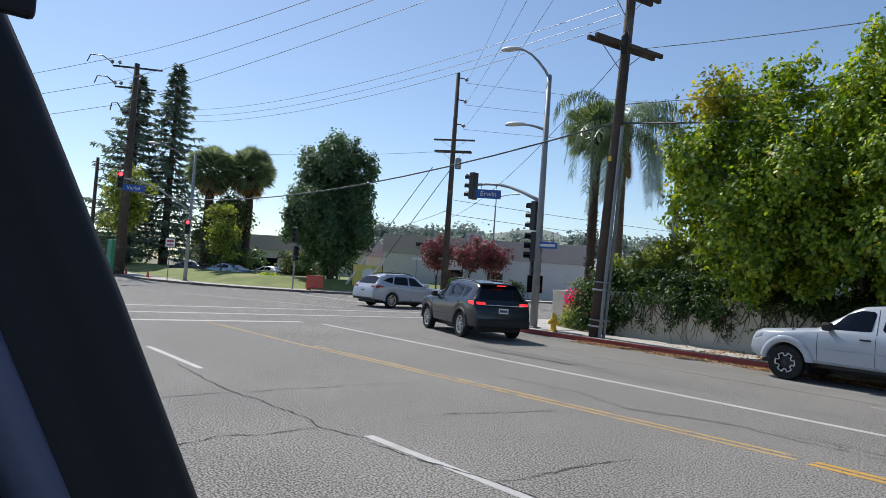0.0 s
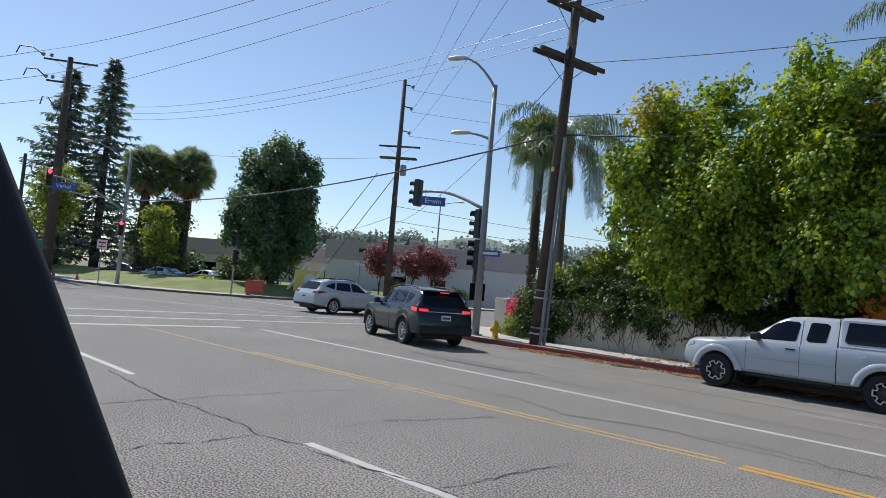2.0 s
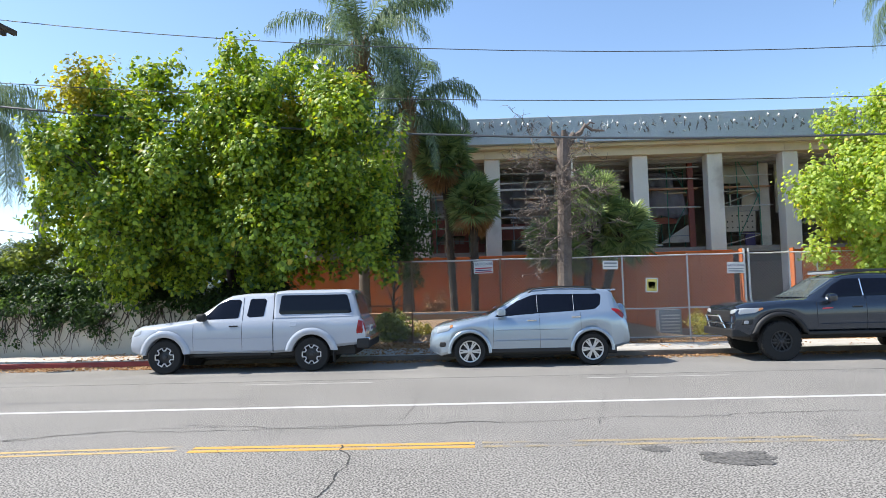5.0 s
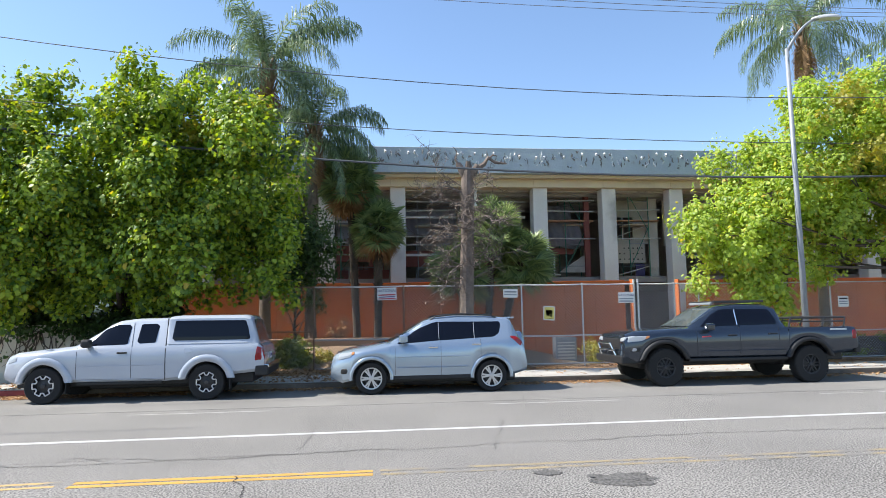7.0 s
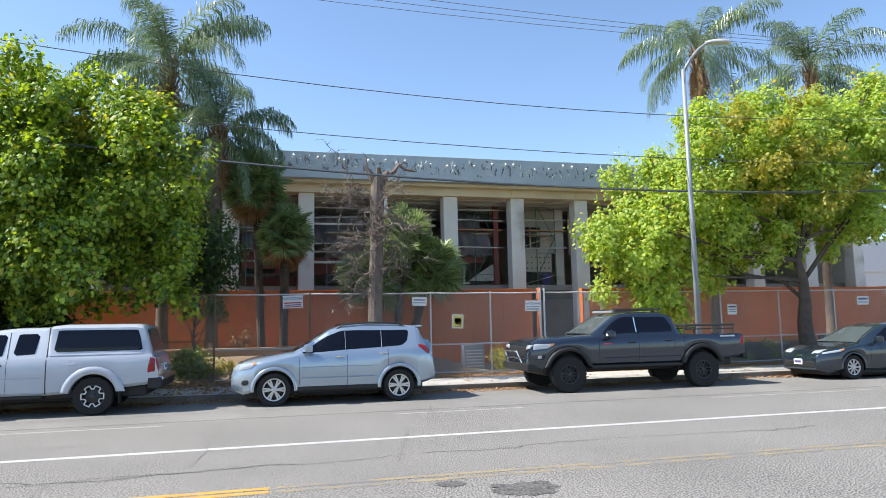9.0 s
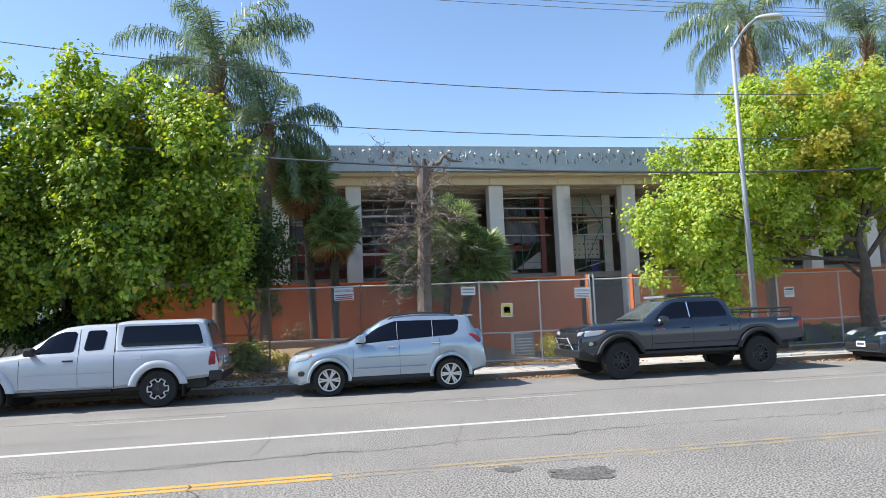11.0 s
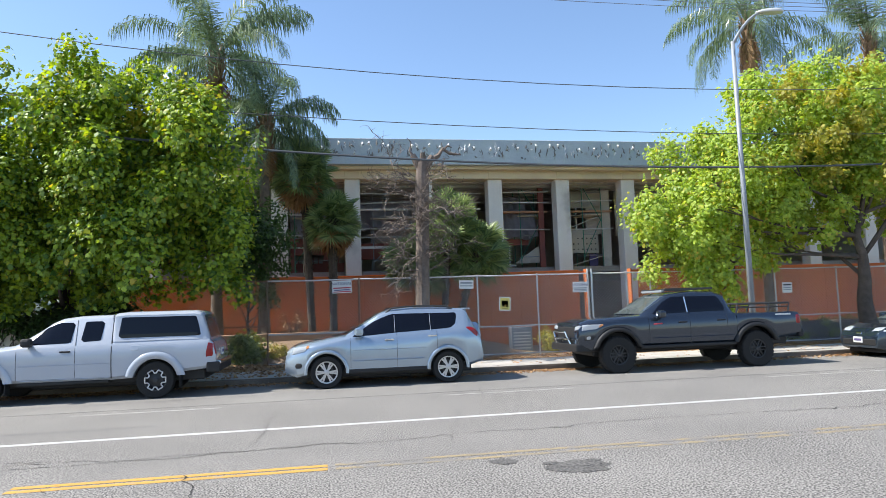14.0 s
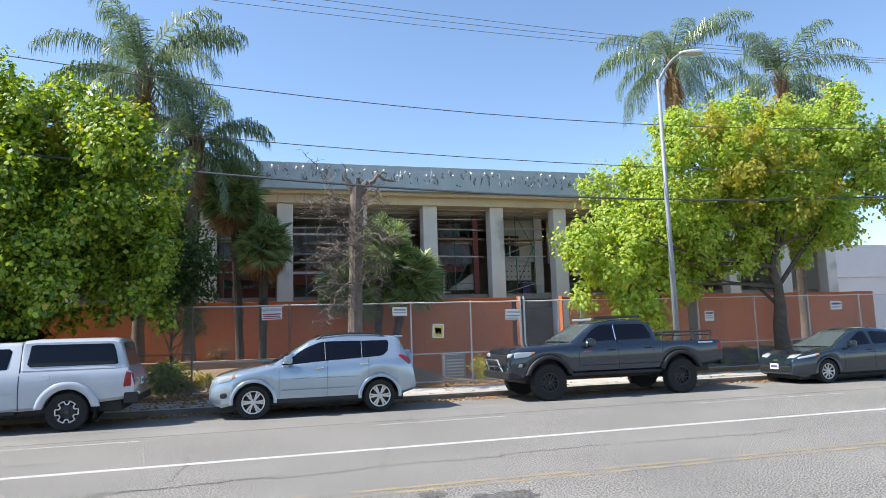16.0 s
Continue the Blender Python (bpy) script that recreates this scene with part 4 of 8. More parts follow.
def feather_palm(label, base, height, spread, seed, fronds=24, lean=(0, 0), r0=0.19, dead=5, name="queen_palm", sag=1.3):
    """A palm with arching feather fronds whose leaflets hang."""
    r = random.Random(seed)
    t = thing(name, *base, label, "palm tree")
    top = Vector((lean[0], lean[1], height))
    pts = [Vector((top.x * (k / 8) ** 1.4, top.y * (k / 8) ** 1.4, height * k / 8)) for k in range(9)]
    bm = bmesh.new()
    tube(bm, [(0, 0, -0.1)] + pts, [r0 * 1.5, r0 * 1.25] + [r0 * (1 - 0.03 * k) for k in range(1, 9)], 12)
    part("trunk", bm, "bark_palm", t, smooth=True)
    bm = tubes([top - Vector((0, 0, 0.5)), top, top + Vector((0, 0, 0.5)), top + Vector((0, 0, 0.9))], [r0 * 0.9, r0 * 1.15, r0 * 0.9, r0 * 0.3], 10)
    for k in range(26):
        a, z = k * 2.39996, -0.45 + 0.045 * k
        d = Vector((math.cos(a), math.sin(a), 0))
        q = top + Vector((0, 0, z)) + d * r0 * 0.75
        tube(bm, [q, q + d * 0.1 + Vector((0, 0, 0.22)), q + d * 0.2 + Vector((0, 0, 0.5))], [0.055, 0.045, 0.02], 5)
    part("leaf_base", bm, "palm_boot", t, "brown fibrous leaf bases", smooth=True)
    for kind, count, material in (("fronds", fronds, "frond"), ("dead_fronds", dead, "frond_dead")):
        verts, faces = [], []
        lifts = list(range(count))
        r.shuffle(lifts)
        for k in range(count):
            a = k * 2.39996 + r.uniform(-0.3, 0.3)
            up = -0.45 + 1.8 * (lifts[k] + 0.5) / count if kind == "fronds" else r.uniform(-1.4, -0.9)
            L = spread * r.uniform(0.88, 1.12) * (1.0 if kind == "fronds" else 0.42)
            d = Vector((math.cos(a), math.sin(a), 0))
            p, el, steps, path = top + Vector((0, 0, 0.45 if kind == "fronds" else 0.1)), up, 18, []
            for s in range(steps + 1):
                path.append(p.copy())
                p = p + (d * math.cos(el) + Vector((0, 0, math.sin(el)))) * L / steps
                el = max(-1.45, el - (0.045 + 0.12 * s / steps) * (0.9 if up > 0.9 else 1.0) * sag)
            side = Vector((-d.y, d.x, 0))
            for s in range(steps):
                w = 0.032 * (1 - s / steps) + 0.008
                b = len(verts)
                verts += [path[s] + side * w, path[s] - side * w, path[s + 1] - side * w * 0.9, path[s + 1] + side * w * 0.9]
                faces.append((b, b + 1, b + 2, b + 3))
            for s in range(int(0.8 * steps), 5 * steps):
                u = s / 5
                i = min(int(u), steps - 1)
                q = path[i].lerp(path[i + 1], u - i)
                ll = spread * 0.235 * math.sin(math.pi * min(1, 0.2 + 0.74 * u / steps)) ** 0.6 * r.uniform(0.75, 1.2)
                fwd = (path[i + 1] - path[i]).normalized()
                for sg in (-1, 1):
                    o = (side * sg * r.uniform(0.45, 0.75) + fwd * r.uniform(0.35, 0.6) + Vector((0, 0, r.uniform(-0.6, 0.05)))).normalized()
                    m1 = q + o * ll * 0.5
                    m2 = m1 + (o * 0.22 + Vector((r.uniform(-0.12, 0.12), r.uniform(-0.12, 0.12), -0.95))).normalized() * ll * 0.62
                    wv = fwd * 0.02
                    b = len(verts)
                    verts += [q - wv * 0.5, q + wv * 0.5, m1 + wv * 0.8, m1 - wv * 0.8, m2]
                    faces += [(b, b + 1, b + 2, b + 3), (b + 3, b + 2, b + 4)]
        raw(kind, [tuple(x) for x in verts], faces, material, t)["kind"] = "stuff"
    return t


def fan_palm(label, base, height, radius, seed, fans=46, lean=(0, 0), r0=0.15, skirt=0.0, material="frond_fan", name="fan_palm"):
    """A palm with stiff fan leaves, split to half their length."""
    r = random.Random(seed)
    t = thing(name, *base, label, "palm tree")
    top = Vector((lean[0], lean[1], height))
    pts = [Vector((top.x * (k / 6), top.y * (k / 6), height * k / 6)) for k in range(7)]
    bm = bmesh.new()
    tube(bm, [(0, 0, -0.1)] + pts, [r0 * 1.3, r0 * 1.1] + [r0 * r.uniform(0.9, 1.1) for k in range(6)], 10)
    for k in range(int(height * 22)):
        z = r.uniform(0.25, 1) * height
        a = r.uniform(0, 6.28)
        c = top * (z / height)
        c.z = z
        d = Vector((math.cos(a), math.sin(a), 0.6))
        tube(bm, [c + d * r0 * 0.7, c + d * (r0 * 1.0 + 0.06)], [0.04, 0.016], 4)
    part("trunk", bm, "bark_fan", t)
    sets = [("fan_crown", fans, material, -0.75, 1.5)]
    if skirt:
        sets.append(("dead_skirt", int(fans * skirt), "frond_dead", -1.5, -0.8))
    for kind, count, mt, lo, hi in sets:
        verts, faces = [], []
        for k in range(count):
            a = k * 2.39996 + r.uniform(-0.3, 0.3)
            el = lo + (hi - lo) * ((k + 0.5) / count) + r.uniform(-0.15, 0.15)
            d = Vector((math.cos(a) * math.cos(el), math.sin(a) * math.cos(el), math.sin(el)))
            side = Vector((-math.sin(a), math.cos(a), 0))
            upv = side.cross(d)
            roll = r.uniform(-1.1, 1.1)
            side, upv = side * math.cos(roll) + upv * math.sin(roll), upv * math.cos(roll) - side * math.sin(roll)
            stem = radius * r.uniform(0.45, 0.6)
            start = top + Vector((0, 0, r.uniform(-0.35, 0.15)))
            hub = start + d * stem
            b = len(verts)
            verts += [start + side * 0.015, start - side * 0.015, hub - side * 0.012, hub + side * 0.012]
            faces.append((b, b + 1, b + 2, b + 3))
            d2 = (d * 0.8 + Vector((0, 0, -0.22)) * (0.3 + 0.7 * math.cos(el))).normalized()
            blades = 17
            fl = radius * r.uniform(0.42, 0.55)
            for j in range(blades):
                th = radians(-105 + 210 * j / (blades - 1))
                o = d2 * math.cos(th) + side * math.sin(th)
                o = (o - upv * 0.12).normalized()
                w = (side * math.cos(th) - d2 * math.sin(th)) * fl * 0.06
                m1 = hub + o * fl * 0.6
                tip = hub + o * fl * r.uniform(0.92, 1.05) + Vector((0, 0, -0.1 * fl))
                b = len(verts)
                verts += [hub, m1 + w, tip, m1 - w]
                faces += [(b, b + 1, b + 2), (b, b + 2, b + 3)]
        raw(kind, [tuple(x) for x in verts], faces, mt, t)["kind"] = "stuff"
    return t


def redwood(label, base, height, radius, seed):
    """A tall conifer: drooping boughs in uneven tiers, each with sprays of needles."""
    r = random.Random(seed)
    t = thing("redwood", *base, label, "tree")
    part("trunk", tubes([(0, 0, -0.1), (0, 0, height * 0.5), (0, 0, height)], [0.55, 0.32, 0.05], 10), "bark", t)
    verts, faces = [], []
    bm = bmesh.new()
    n = 190
    for k in range(n):
        u = (k + r.random()) / n
        z = height * (0.06 + 0.93 * (round(u * 46) / 46 * 0.6 + u * 0.4))
        L = radius * (1 - u) ** 0.82 * r.uniform(0.4, 1.15) + 0.12
        a = k * 2.39996 + r.uniform(-0.5, 0.5)
        d = Vector((math.cos(a), math.sin(a), 0))
        path = [Vector((0, 0, z)) + d * L * s / 5 + Vector((0, 0, -0.10 * L * (s / 5) ** 1.3 + 0.12 * L * (s / 5) ** 3)) for s in range(6)]
        tube(bm, path, [0.06, 0.05, 0.04, 0.03, 0.02, 0.01], 4, False)
        for s in range(int(26 + 40 * L / radius)):
            u2 = r.uniform(0.18, 1.0) * 5
            i = min(int(u2), 4)
            q = path[i].lerp(path[i + 1], u2 - i)
            o = (d * r.uniform(0.2, 1) + Vector((-d.y, d.x, 0)) * r.uniform(-1.1, 1.1) + Vector((0, 0, r.uniform(-0.6, 0.25)))).normalized()
            ll = r.uniform(0.4, 0.95)
            w = o.cross(Vector((r.uniform(-1, 1), r.uniform(-1, 1), 1))).normalized() * 0.12
            b = len(verts)
            verts += [q, q + o * ll * 0.5 + w, q + o * ll + Vector((0, 0, -0.1)), q + o * ll * 0.5 - w]
            faces += [(b, b + 1, b + 2), (b, b + 2, b + 3)]
    part("limb_work", bm, "bark", t)["kind"] = "stuff"
    raw("needles", [tuple(x) for x in verts], faces, "leaf_conifer_haze", t)["kind"] = "stuff"
    return t


# the large street tree by the garden wall: upright lobes over a broad skirt
cl = []
for cx, cy, cz, rx, ry, rz, n, size, sd in ((-9.3, 18.5, 5.4, 2.6, 3.0, 2.2, 30, 0.72, 2), (-5.0, 18.3, 5.4, 3.0, 3.2, 2.3, 32, 0.75, 3), (-6.5, 18.3, 7.5, 1.0, 1.6, 1.25, 12, 0.5, 4),
                                            (-7.2, 18.2, 3.8, 4.5, 3.0, 1.7, 36, 0.7, 5), (-10.0, 18.5, 7.3, 0.8, 1.4, 1.0, 8, 0.42, 6), (-3.7, 18.2, 7.0, 1.0, 1.6, 0.9, 9, 0.45, 7), (-2.9, 18.4, 3.6, 0.8, 1.8, 1.5, 9, 0.5, 8),
                                            (-8.6, 18.3, 7.8, 0.6, 0.9, 0.7, 5, 0.36, 24), (-11.7, 18.6, 5.5, 0.6, 1.0, 1.3, 7, 0.42, 25), (-7.2, 18.6, 2.9, 4.2, 1.8, 0.9, 22, 0.55, 26), (-5.1, 18.2, 7.6, 0.55, 0.9, 0.8, 5, 0.36, 27)):
    cl += [(x + 0.4, y, z - 0.2, a * 0.62, b * 0.62, c * 0.95) for x, y, z, a, b, c in make_clumps(cx, cy, cz, rx, ry, rz, n, size, sd)]
leafy_tree("street_tree", "broad street tree with bright green maple-like leaves", (-6.7, 19.55, 0.1), (-6.7, 19.4, 3.4), 0.36, cl, 105000, 0.118, "leaf_sunny", seed=11, branches=24, shoots=True,
           extra=(make_clumps(-3.4, 17.6, 6.6, 1.1, 0.9, 0.8, 7, 0.45, 9) + make_clumps(-10.4, 18.0, 7.4, 0.9, 0.9, 0.8, 6, 0.45, 10), 2600, "leaf_yellow"))
cl = make_clumps(-1.9, 20.5, 3.4, 0.85, 1.0, 1.5, 14, 0.5, 27)
leafy_tree("street_tree", "small dark olive tree behind the broad street tree", (-2.2, 20.9, 0.1), (-2.1, 20.8, 2.0), 0.09, cl, 9000, 0.09, "leaf_ivy", seed=29, branches=9)
# the pale street trees by the second lamp
cl = []
for cx, cy, cz, rx, ry, rz, n, size, sd in ((13.7, 19.7, 5.4, 2.7, 2.2, 2.7, 30, 0.72, 12), (17.5, 19.7, 6.5, 3.0, 2.3, 2.7, 36, 0.74, 13), (11.2, 19.4, 3.7, 1.5, 1.4, 1.6, 11, 0.62, 14), (15.9, 19.6, 8.6, 1.0, 1.3, 1.0, 8, 0.48, 15),
                                            (20.7, 19.6, 8.2, 1.7, 1.8, 1.9, 12, 0.7, 16), (11.9, 19.2, 2.2, 0.8, 0.9, 1.1, 7, 0.45, 17), (19.8, 19.6, 5.2, 1.9, 1.8, 1.1, 10, 0.62, 18), (16.0, 19.4, 4.2, 1.7, 1.6, 0.8, 8, 0.55, 28),
                                            (9.9, 19.4, 4.3, 0.6, 0.8, 0.9, 5, 0.42, 29), (13.6, 19.4, 8.2, 0.6, 0.9, 0.8, 5, 0.4, 30), (18.3, 19.5, 9.1, 0.7, 0.9, 0.7, 5, 0.4, 31), (23.0, 19.6, 7.4, 1.7, 1.8, 2.2, 14, 0.65, 32), (21.2, 19.5, 9.8, 0.6, 0.8, 0.6, 4, 0.4, 33)):
    cl += [(x, y, z, a * 0.62, b * 0.62, c * 0.9) for x, y, z, a, b, c in make_clumps(cx, cy, cz, rx, ry, rz, n, size, sd)]
leafy_tree("street_tree", "street tree with pale yellow-green leaves and a dark trunk", (16.95, 18.7, 0.1), (17.05, 18.9, 4.2), 0.30, cl, 88000, 0.118, "leaf_light", seed=21, branches=15, bark="bark", shoots=True,
           extra=(make_clumps(15.5, 17.8, 6.8, 3.5, 0.9, 2.3, 12, 0.4, 19), 2600, "leaf_yellow"))

# dead tree with a lopped top
dead = thing("dead_tree", 2.78, 18.95, 0.1, "bare dead tree with a lopped grey trunk and wiry twigs", "tree")
r5 = random.Random(5)
bm = bmesh.new()
tube(bm, [(0, 0, -0.1), (0, 0, 0.6), (0.02, 0, 2.2), (0.08, 0.03, 4.0), (0.10, 0, 5.1), (0.12, 0, 5.75)], [0.27, 0.22, 0.20, 0.19, 0.20, 0.17], 12)
for tip, w in (((-0.16, 0, 5.98), 0.11), ((0.42, 0.05, 5.95), 0.11), ((0.12, -0.12, 6.02), 0.09), ((0.2, 0.15, 5.98), 0.09)):
    tube(bm, [(0.1, 0, 5.5), ((tip[0] + 0.1) * 0.6, tip[1] * 0.6, 5.75), tip], [0.13, w, w * 0.75], 8)
tube(bm, [(0.4, 0.05, 5.85), (0.62, 0.05, 5.98), (0.74, 0.05, 6.18), (0.95, 0.1, 6.05), (1.3, 0.12, 6.02)], [0.085, 0.07, 0.06, 0.045, 0.02], 6)
tube(bm, [(0.74, 0.05, 6.12), (0.88, 0.05, 6.26), (1.02, 0.05, 6.22)], [0.04, 0.03, 0.015], 6)
tube(bm, [(-0.14, 0, 5.9), (-0.24, 0, 6.1), (-0.18, 0.05, 6.35), (-0.3, 0.05, 6.5)], [0.035, 0.025, 0.015, 0.008], 6)
part("trunk", bm, "bark_grey", dead)
bm = bmesh.new()
def twig(bm, p, d, length, radius, depth):
    """A crooked dead twig that forks into finer ones."""
    n = 7 if depth < 2 else 4
    path = [p.copy()]
    for s in range(n):
        d = (d + Vector((r5.uniform(-0.5, 0.5), r5.uniform(-0.5, 0.5), r5.uniform(-0.42, 0.36)))).normalized()
        p = p + d * length / n
        path.append(p.copy())
        if depth < 2 and s > 0:
            for q in range(1 if depth else r5.choice((1, 1, 2))):
                side = (d * 0.5 + Vector((r5.uniform(-1, 1), r5.uniform(-1, 1), r5.uniform(-0.7, 0.8)))).normalized()
                twig(bm, p.copy(), side, length * r5.uniform(0.3, 0.5), radius * 0.6, depth + 1)
    tube(bm, path, [radius * (1 - 0.75 * k / n) for k in range(n + 1)], 4 if depth == 0 else 3, False)


for k in range(38):
    z = r5.uniform(2.5, 5.35)
    a = r5.uniform(0, 6.28)
    twig(bm, Vector((0.05, 0, z)), Vector((math.cos(a), math.sin(a) * 0.8, r5.uniform(-0.1, 0.45))).normalized(), r5.uniform(0.9, 1.9) * (1.1 if math.cos(a) < 0 else 0.85), 0.022, 0)
part("brushwood", bm, "bark_grey", dead)["kind"] = "stuff"

# palms of the yard
feather_palm("tall queen palm with drooping grey-green feather fronds", (-3.4, 23.0, 0.8), 9.0, 3.9, 31, 30, lean=(0.0, 0.0), sag=1.12)
feather_palm("queen palm with low hanging feather fronds", (-1.9, 22.9, 0.8), 6.7, 3.2, 32, 26, lean=(0.1, 0), sag=1.3)
fan_palm("dark fan palm with stiff green fans", (-0.35, 23.6, 0.8), 5.7, 1.25, 33, 80, lean=(-0.25, 0), r0=0.13, skirt=0.3)
fan_palm("small fan palm with glossy green fans", (0.35, 23.2, 0.8), 4.05, 1.1, 34, 84, lean=(0.05, 0), r0=0.13, skirt=0.25)
fan_palm("leaning fan palm in a clump of three", (4.2, 23.9, 0.1), 4.5, 1.45, 35, 80, lean=(0.35, 0), r0=0.12)
fan_palm("leaning fan palm in a clump of three", (4.6, 24.2, 0.1), 3.5, 1.4, 36, 76, lean=(1.0, 0), r0=0.12)
fan_palm("leaning fan palm in a clump of three", (3.7, 24.1, 0.1), 3.2, 1.3, 37, 66, lean=(-0.4, 0), r0=0.12)
feather_palm("tall queen palm above the street trees", (17.4, 24.0, 0.1), 12.3, 3.9, 38, 22, lean=(-0.1, 0), dead=5, sag=1.05)
feather_palm("tall queen palm above the street trees", (23.2, 24.2, 0.1), 12.1, 3.9, 39, 22, lean=(0, 0), dead=5, sag=1.05)
fan_palm("brown-trunked fan palm half hidden by leaves", (13.8, 22.9, 0.1), 3.9, 1.2, 40, 34, lean=(0.5, 0), r0=0.2)
fan_palm("brown-trunked fan palm half hidden by leaves", (15.0, 23.3, 0.1), 4.2, 1.2, 41, 34, lean=(0.4, 0), r0=0.2)
# palms at the corner
fan_palm("fan palm with a ragged yellow-green head at the corner", (-17.7, 21.8, 0.1), 8.0, 1.5, 42, 60, r0=0.2)
feather_palm("queen palm with long hanging fronds at the corner", (-16.5, 22.0, 0.1), 7.6, 4.0, 43, 24, r0=0.18, sag=1.9)
# shrubs of the yard
bush("shrub", "low dark green shrub by the planter", -2.3, 20.7, 0.1, 0.55, 0.5, 0.55, 1500, 0.13, "leaf_hedge", 51)
bush("dry_shrub", "small yellowed dry shrub", -1.35, 21.1, 0.1, 0.42, 0.35, 0.32, 1500, 0.07, "leaf_yellow", 52)
bush("dry_shrub", "bare greyish twiggy shrub", -0.95, 22.9, 0.85, 0.6, 0.4, 0.45, 2200, 0.04, "leaf_dry", 53)
bush("shrub", "dry tan shrub by the fence", 7.2, 20.9, 0.1, 0.3, 0.3, 0.4, 700, 0.09, "leaf_yellow", 54)
bush("shrub", "weeds growing by the hoarding", 9.0, 21.3, 0.1, 0.9, 0.4, 0.28, 900, 0.09, "leaf_hedge", 56)


def hedge(label, x0, x1, y0, y1, z1, leaves, leaf, seed, size=0.07):
    t = thing("hedge", x0, y0, 0.1, label, "hedge")
    r = np.random.default_rng(seed)
    part("core", boxes((0.12, x1 - x0 - 0.12, 0.12, y1 - y0 - 0.12, 0, z1 - 0.25, 0.1)), "bark", t)
    cl = []
    for k in range(60):
        cl.append((float(r.uniform(0, x1 - x0)), float(r.uniform(0, y1 - y0)), float(r.uniform(0.1, z1 - 0.2)), 0.25, 0.22, 0.2))
    v, f = leaf_cloud(cl, leaves, size, seed, 0.3)
    raw("foliage", v, f, leaf, t)["kind"] = "stuff"
    return t


hedge("clipped yellow-green hedge inside the fence", 14.0, 20.5, 20.6, 21.3, 0.95, 9000, "leaf_hedge", 61)

# ivy over the garden wall
ivy = thing("ivy", -9.5, 18.9, 0.0, "dark ivy and bougainvillea trailing over the garden wall", "climbing plant")
r6 = random.Random(6)
cl = []
for k in range(130):
    x = r6.uniform(-6.2, 4.2)
    low = 0.9 + 0.5 * max(0, (x + 2) / 6.2) + r6.uniform(-0.2, 0.3)
    if x < -4.2:
        low = 0.15
    z = r6.uniform(low + 0.2, 2.3 if x < 1.5 else 1.75)
    cl.append((x, r6.uniform(-0.2, 0.2) + (0.35 if z > 1.7 else -0.05), z, 0.5, 0.24, 0.3))
v, f = leaf_cloud(cl, 24000, 0.11, 62, 0.2)
raw("foliage", v, f, "leaf_ivy", ivy)["kind"] = "stuff"
bm = bmesh.new()
for k in range(120):
    x, z = r6.uniform(-5.2, 4.9), r6.uniform(1.25, 1.6)
    p, d = Vector((x, 0.02, z)), Vector((r6.uniform(-0.8, 0.8), 0, -1))
    path = [p.copy()]
    for s in range(9):
        d = (d + Vector((r6.uniform(-0.55, 0.55), 0, r6.uniform(-0.35, 0.25)))).normalized()
        p = p + d * r6.uniform(0.08, 0.19)
        p.z = max(p.z, 0.15)
        path.append(Vector((p.x, r6.uniform(-0.05, 0.02), p.z)))
    tube(bm, path, [0.017 - 0.0014 * s for s in range(10)], 4, False)
part("vine_net", bm, "bark", ivy)["kind"] = "stuff"
cl = [(r6.uniform(-4.8, 3.8), r6.uniform(-0.12, 0.0), r6.uniform(0.5, 1.2), 0.14, 0.04, 0.14) for k in range(60)]
v, f = leaf_cloud(cl, 900, 0.08, 63, 0.2)
raw("hanging_leaves", v, f, "leaf_ivy", ivy)["kind"] = "stuff"

bush("bougainvillea", "tall tangled green shrub behind the garden wall", -13.6, 20.6, 0.1, 2.4, 1.1, 1.95, 11000, 0.14, "leaf_hedge", 64)
bush("bougainvillea", "tall tangled green shrub behind the garden wall", -10.2, 20.7, 0.1, 2.4, 1.0, 1.8, 10000, 0.14, "leaf_ivy", 65)
bush("flowering_shrub", "shrub with bright crimson flowers", -17.1, 20.4, 0.6, 0.55, 0.4, 0.5, 700, 0.11, "leaf_pink", 66)
bush("flower_bed", "yellow-green plants at the foot of the pier", -16.7, 19.9, 0.1, 0.75, 0.5, 0.4, 1500, 0.12, "leaf_hedge", 67)
bush("shrub", "rusty brown-leaved bush behind the corner", -21.0, 27.5, 0.1, 1.6, 1.3, 1.35, 4200, 0.15, "leaf_olive", 68)
bush("shrub", "dark green trees behind the palms", -16.5, 30.5, 0.1, 3.0, 2.0, 2.1, 7000, 0.2, "leaf_dark", 69, "tree")
bush("shrub", "dark green trees behind the palms", -20.5, 36.0, 0.1, 3.0, 2.0, 2.6, 6000, 0.22, "leaf_olive", 70, "tree")

# across the junction
redwood("tall dark redwood with drooping boughs", (-83, 19.9, 0.1), 22.6, 8.2, 71)
redwood("tall dark redwood with drooping boughs", (-81.7, 23.7, 0.1), 24.6, 6.8, 72)
cl = (make_clumps(-50.6, 28.2, 7.0, 4.0, 4.0, 5.6, 44, 1.35, 73) + make_clumps(-51.0, 28, 11.2, 2.2, 2.2, 2.2, 14, 0.8, 74) + make_clumps(-50.6, 28.2, 6.0, 4.3, 4.3, 5.0, 40, 0.7, 98))
cl = [(x, y, z, a * 0.5, b * 0.5, c * 1.2) for x, y, z, a, b, c in cl]
leafy_tree("round_tree", "dense dark green rounded tree on the lawn", (-50.6, 28.4, 0.1), (-50.6, 28.4, 3.5), 0.35, cl, 80000, 0.2, "leaf_round", seed=75, shoots=True)
fan_palm("stout fan palm with a full grey-green head", (-66.0, 23.0, 0.1), 10.4, 2.8, 76, 90, r0=0.42, skirt=0.12, material="frond_grey")
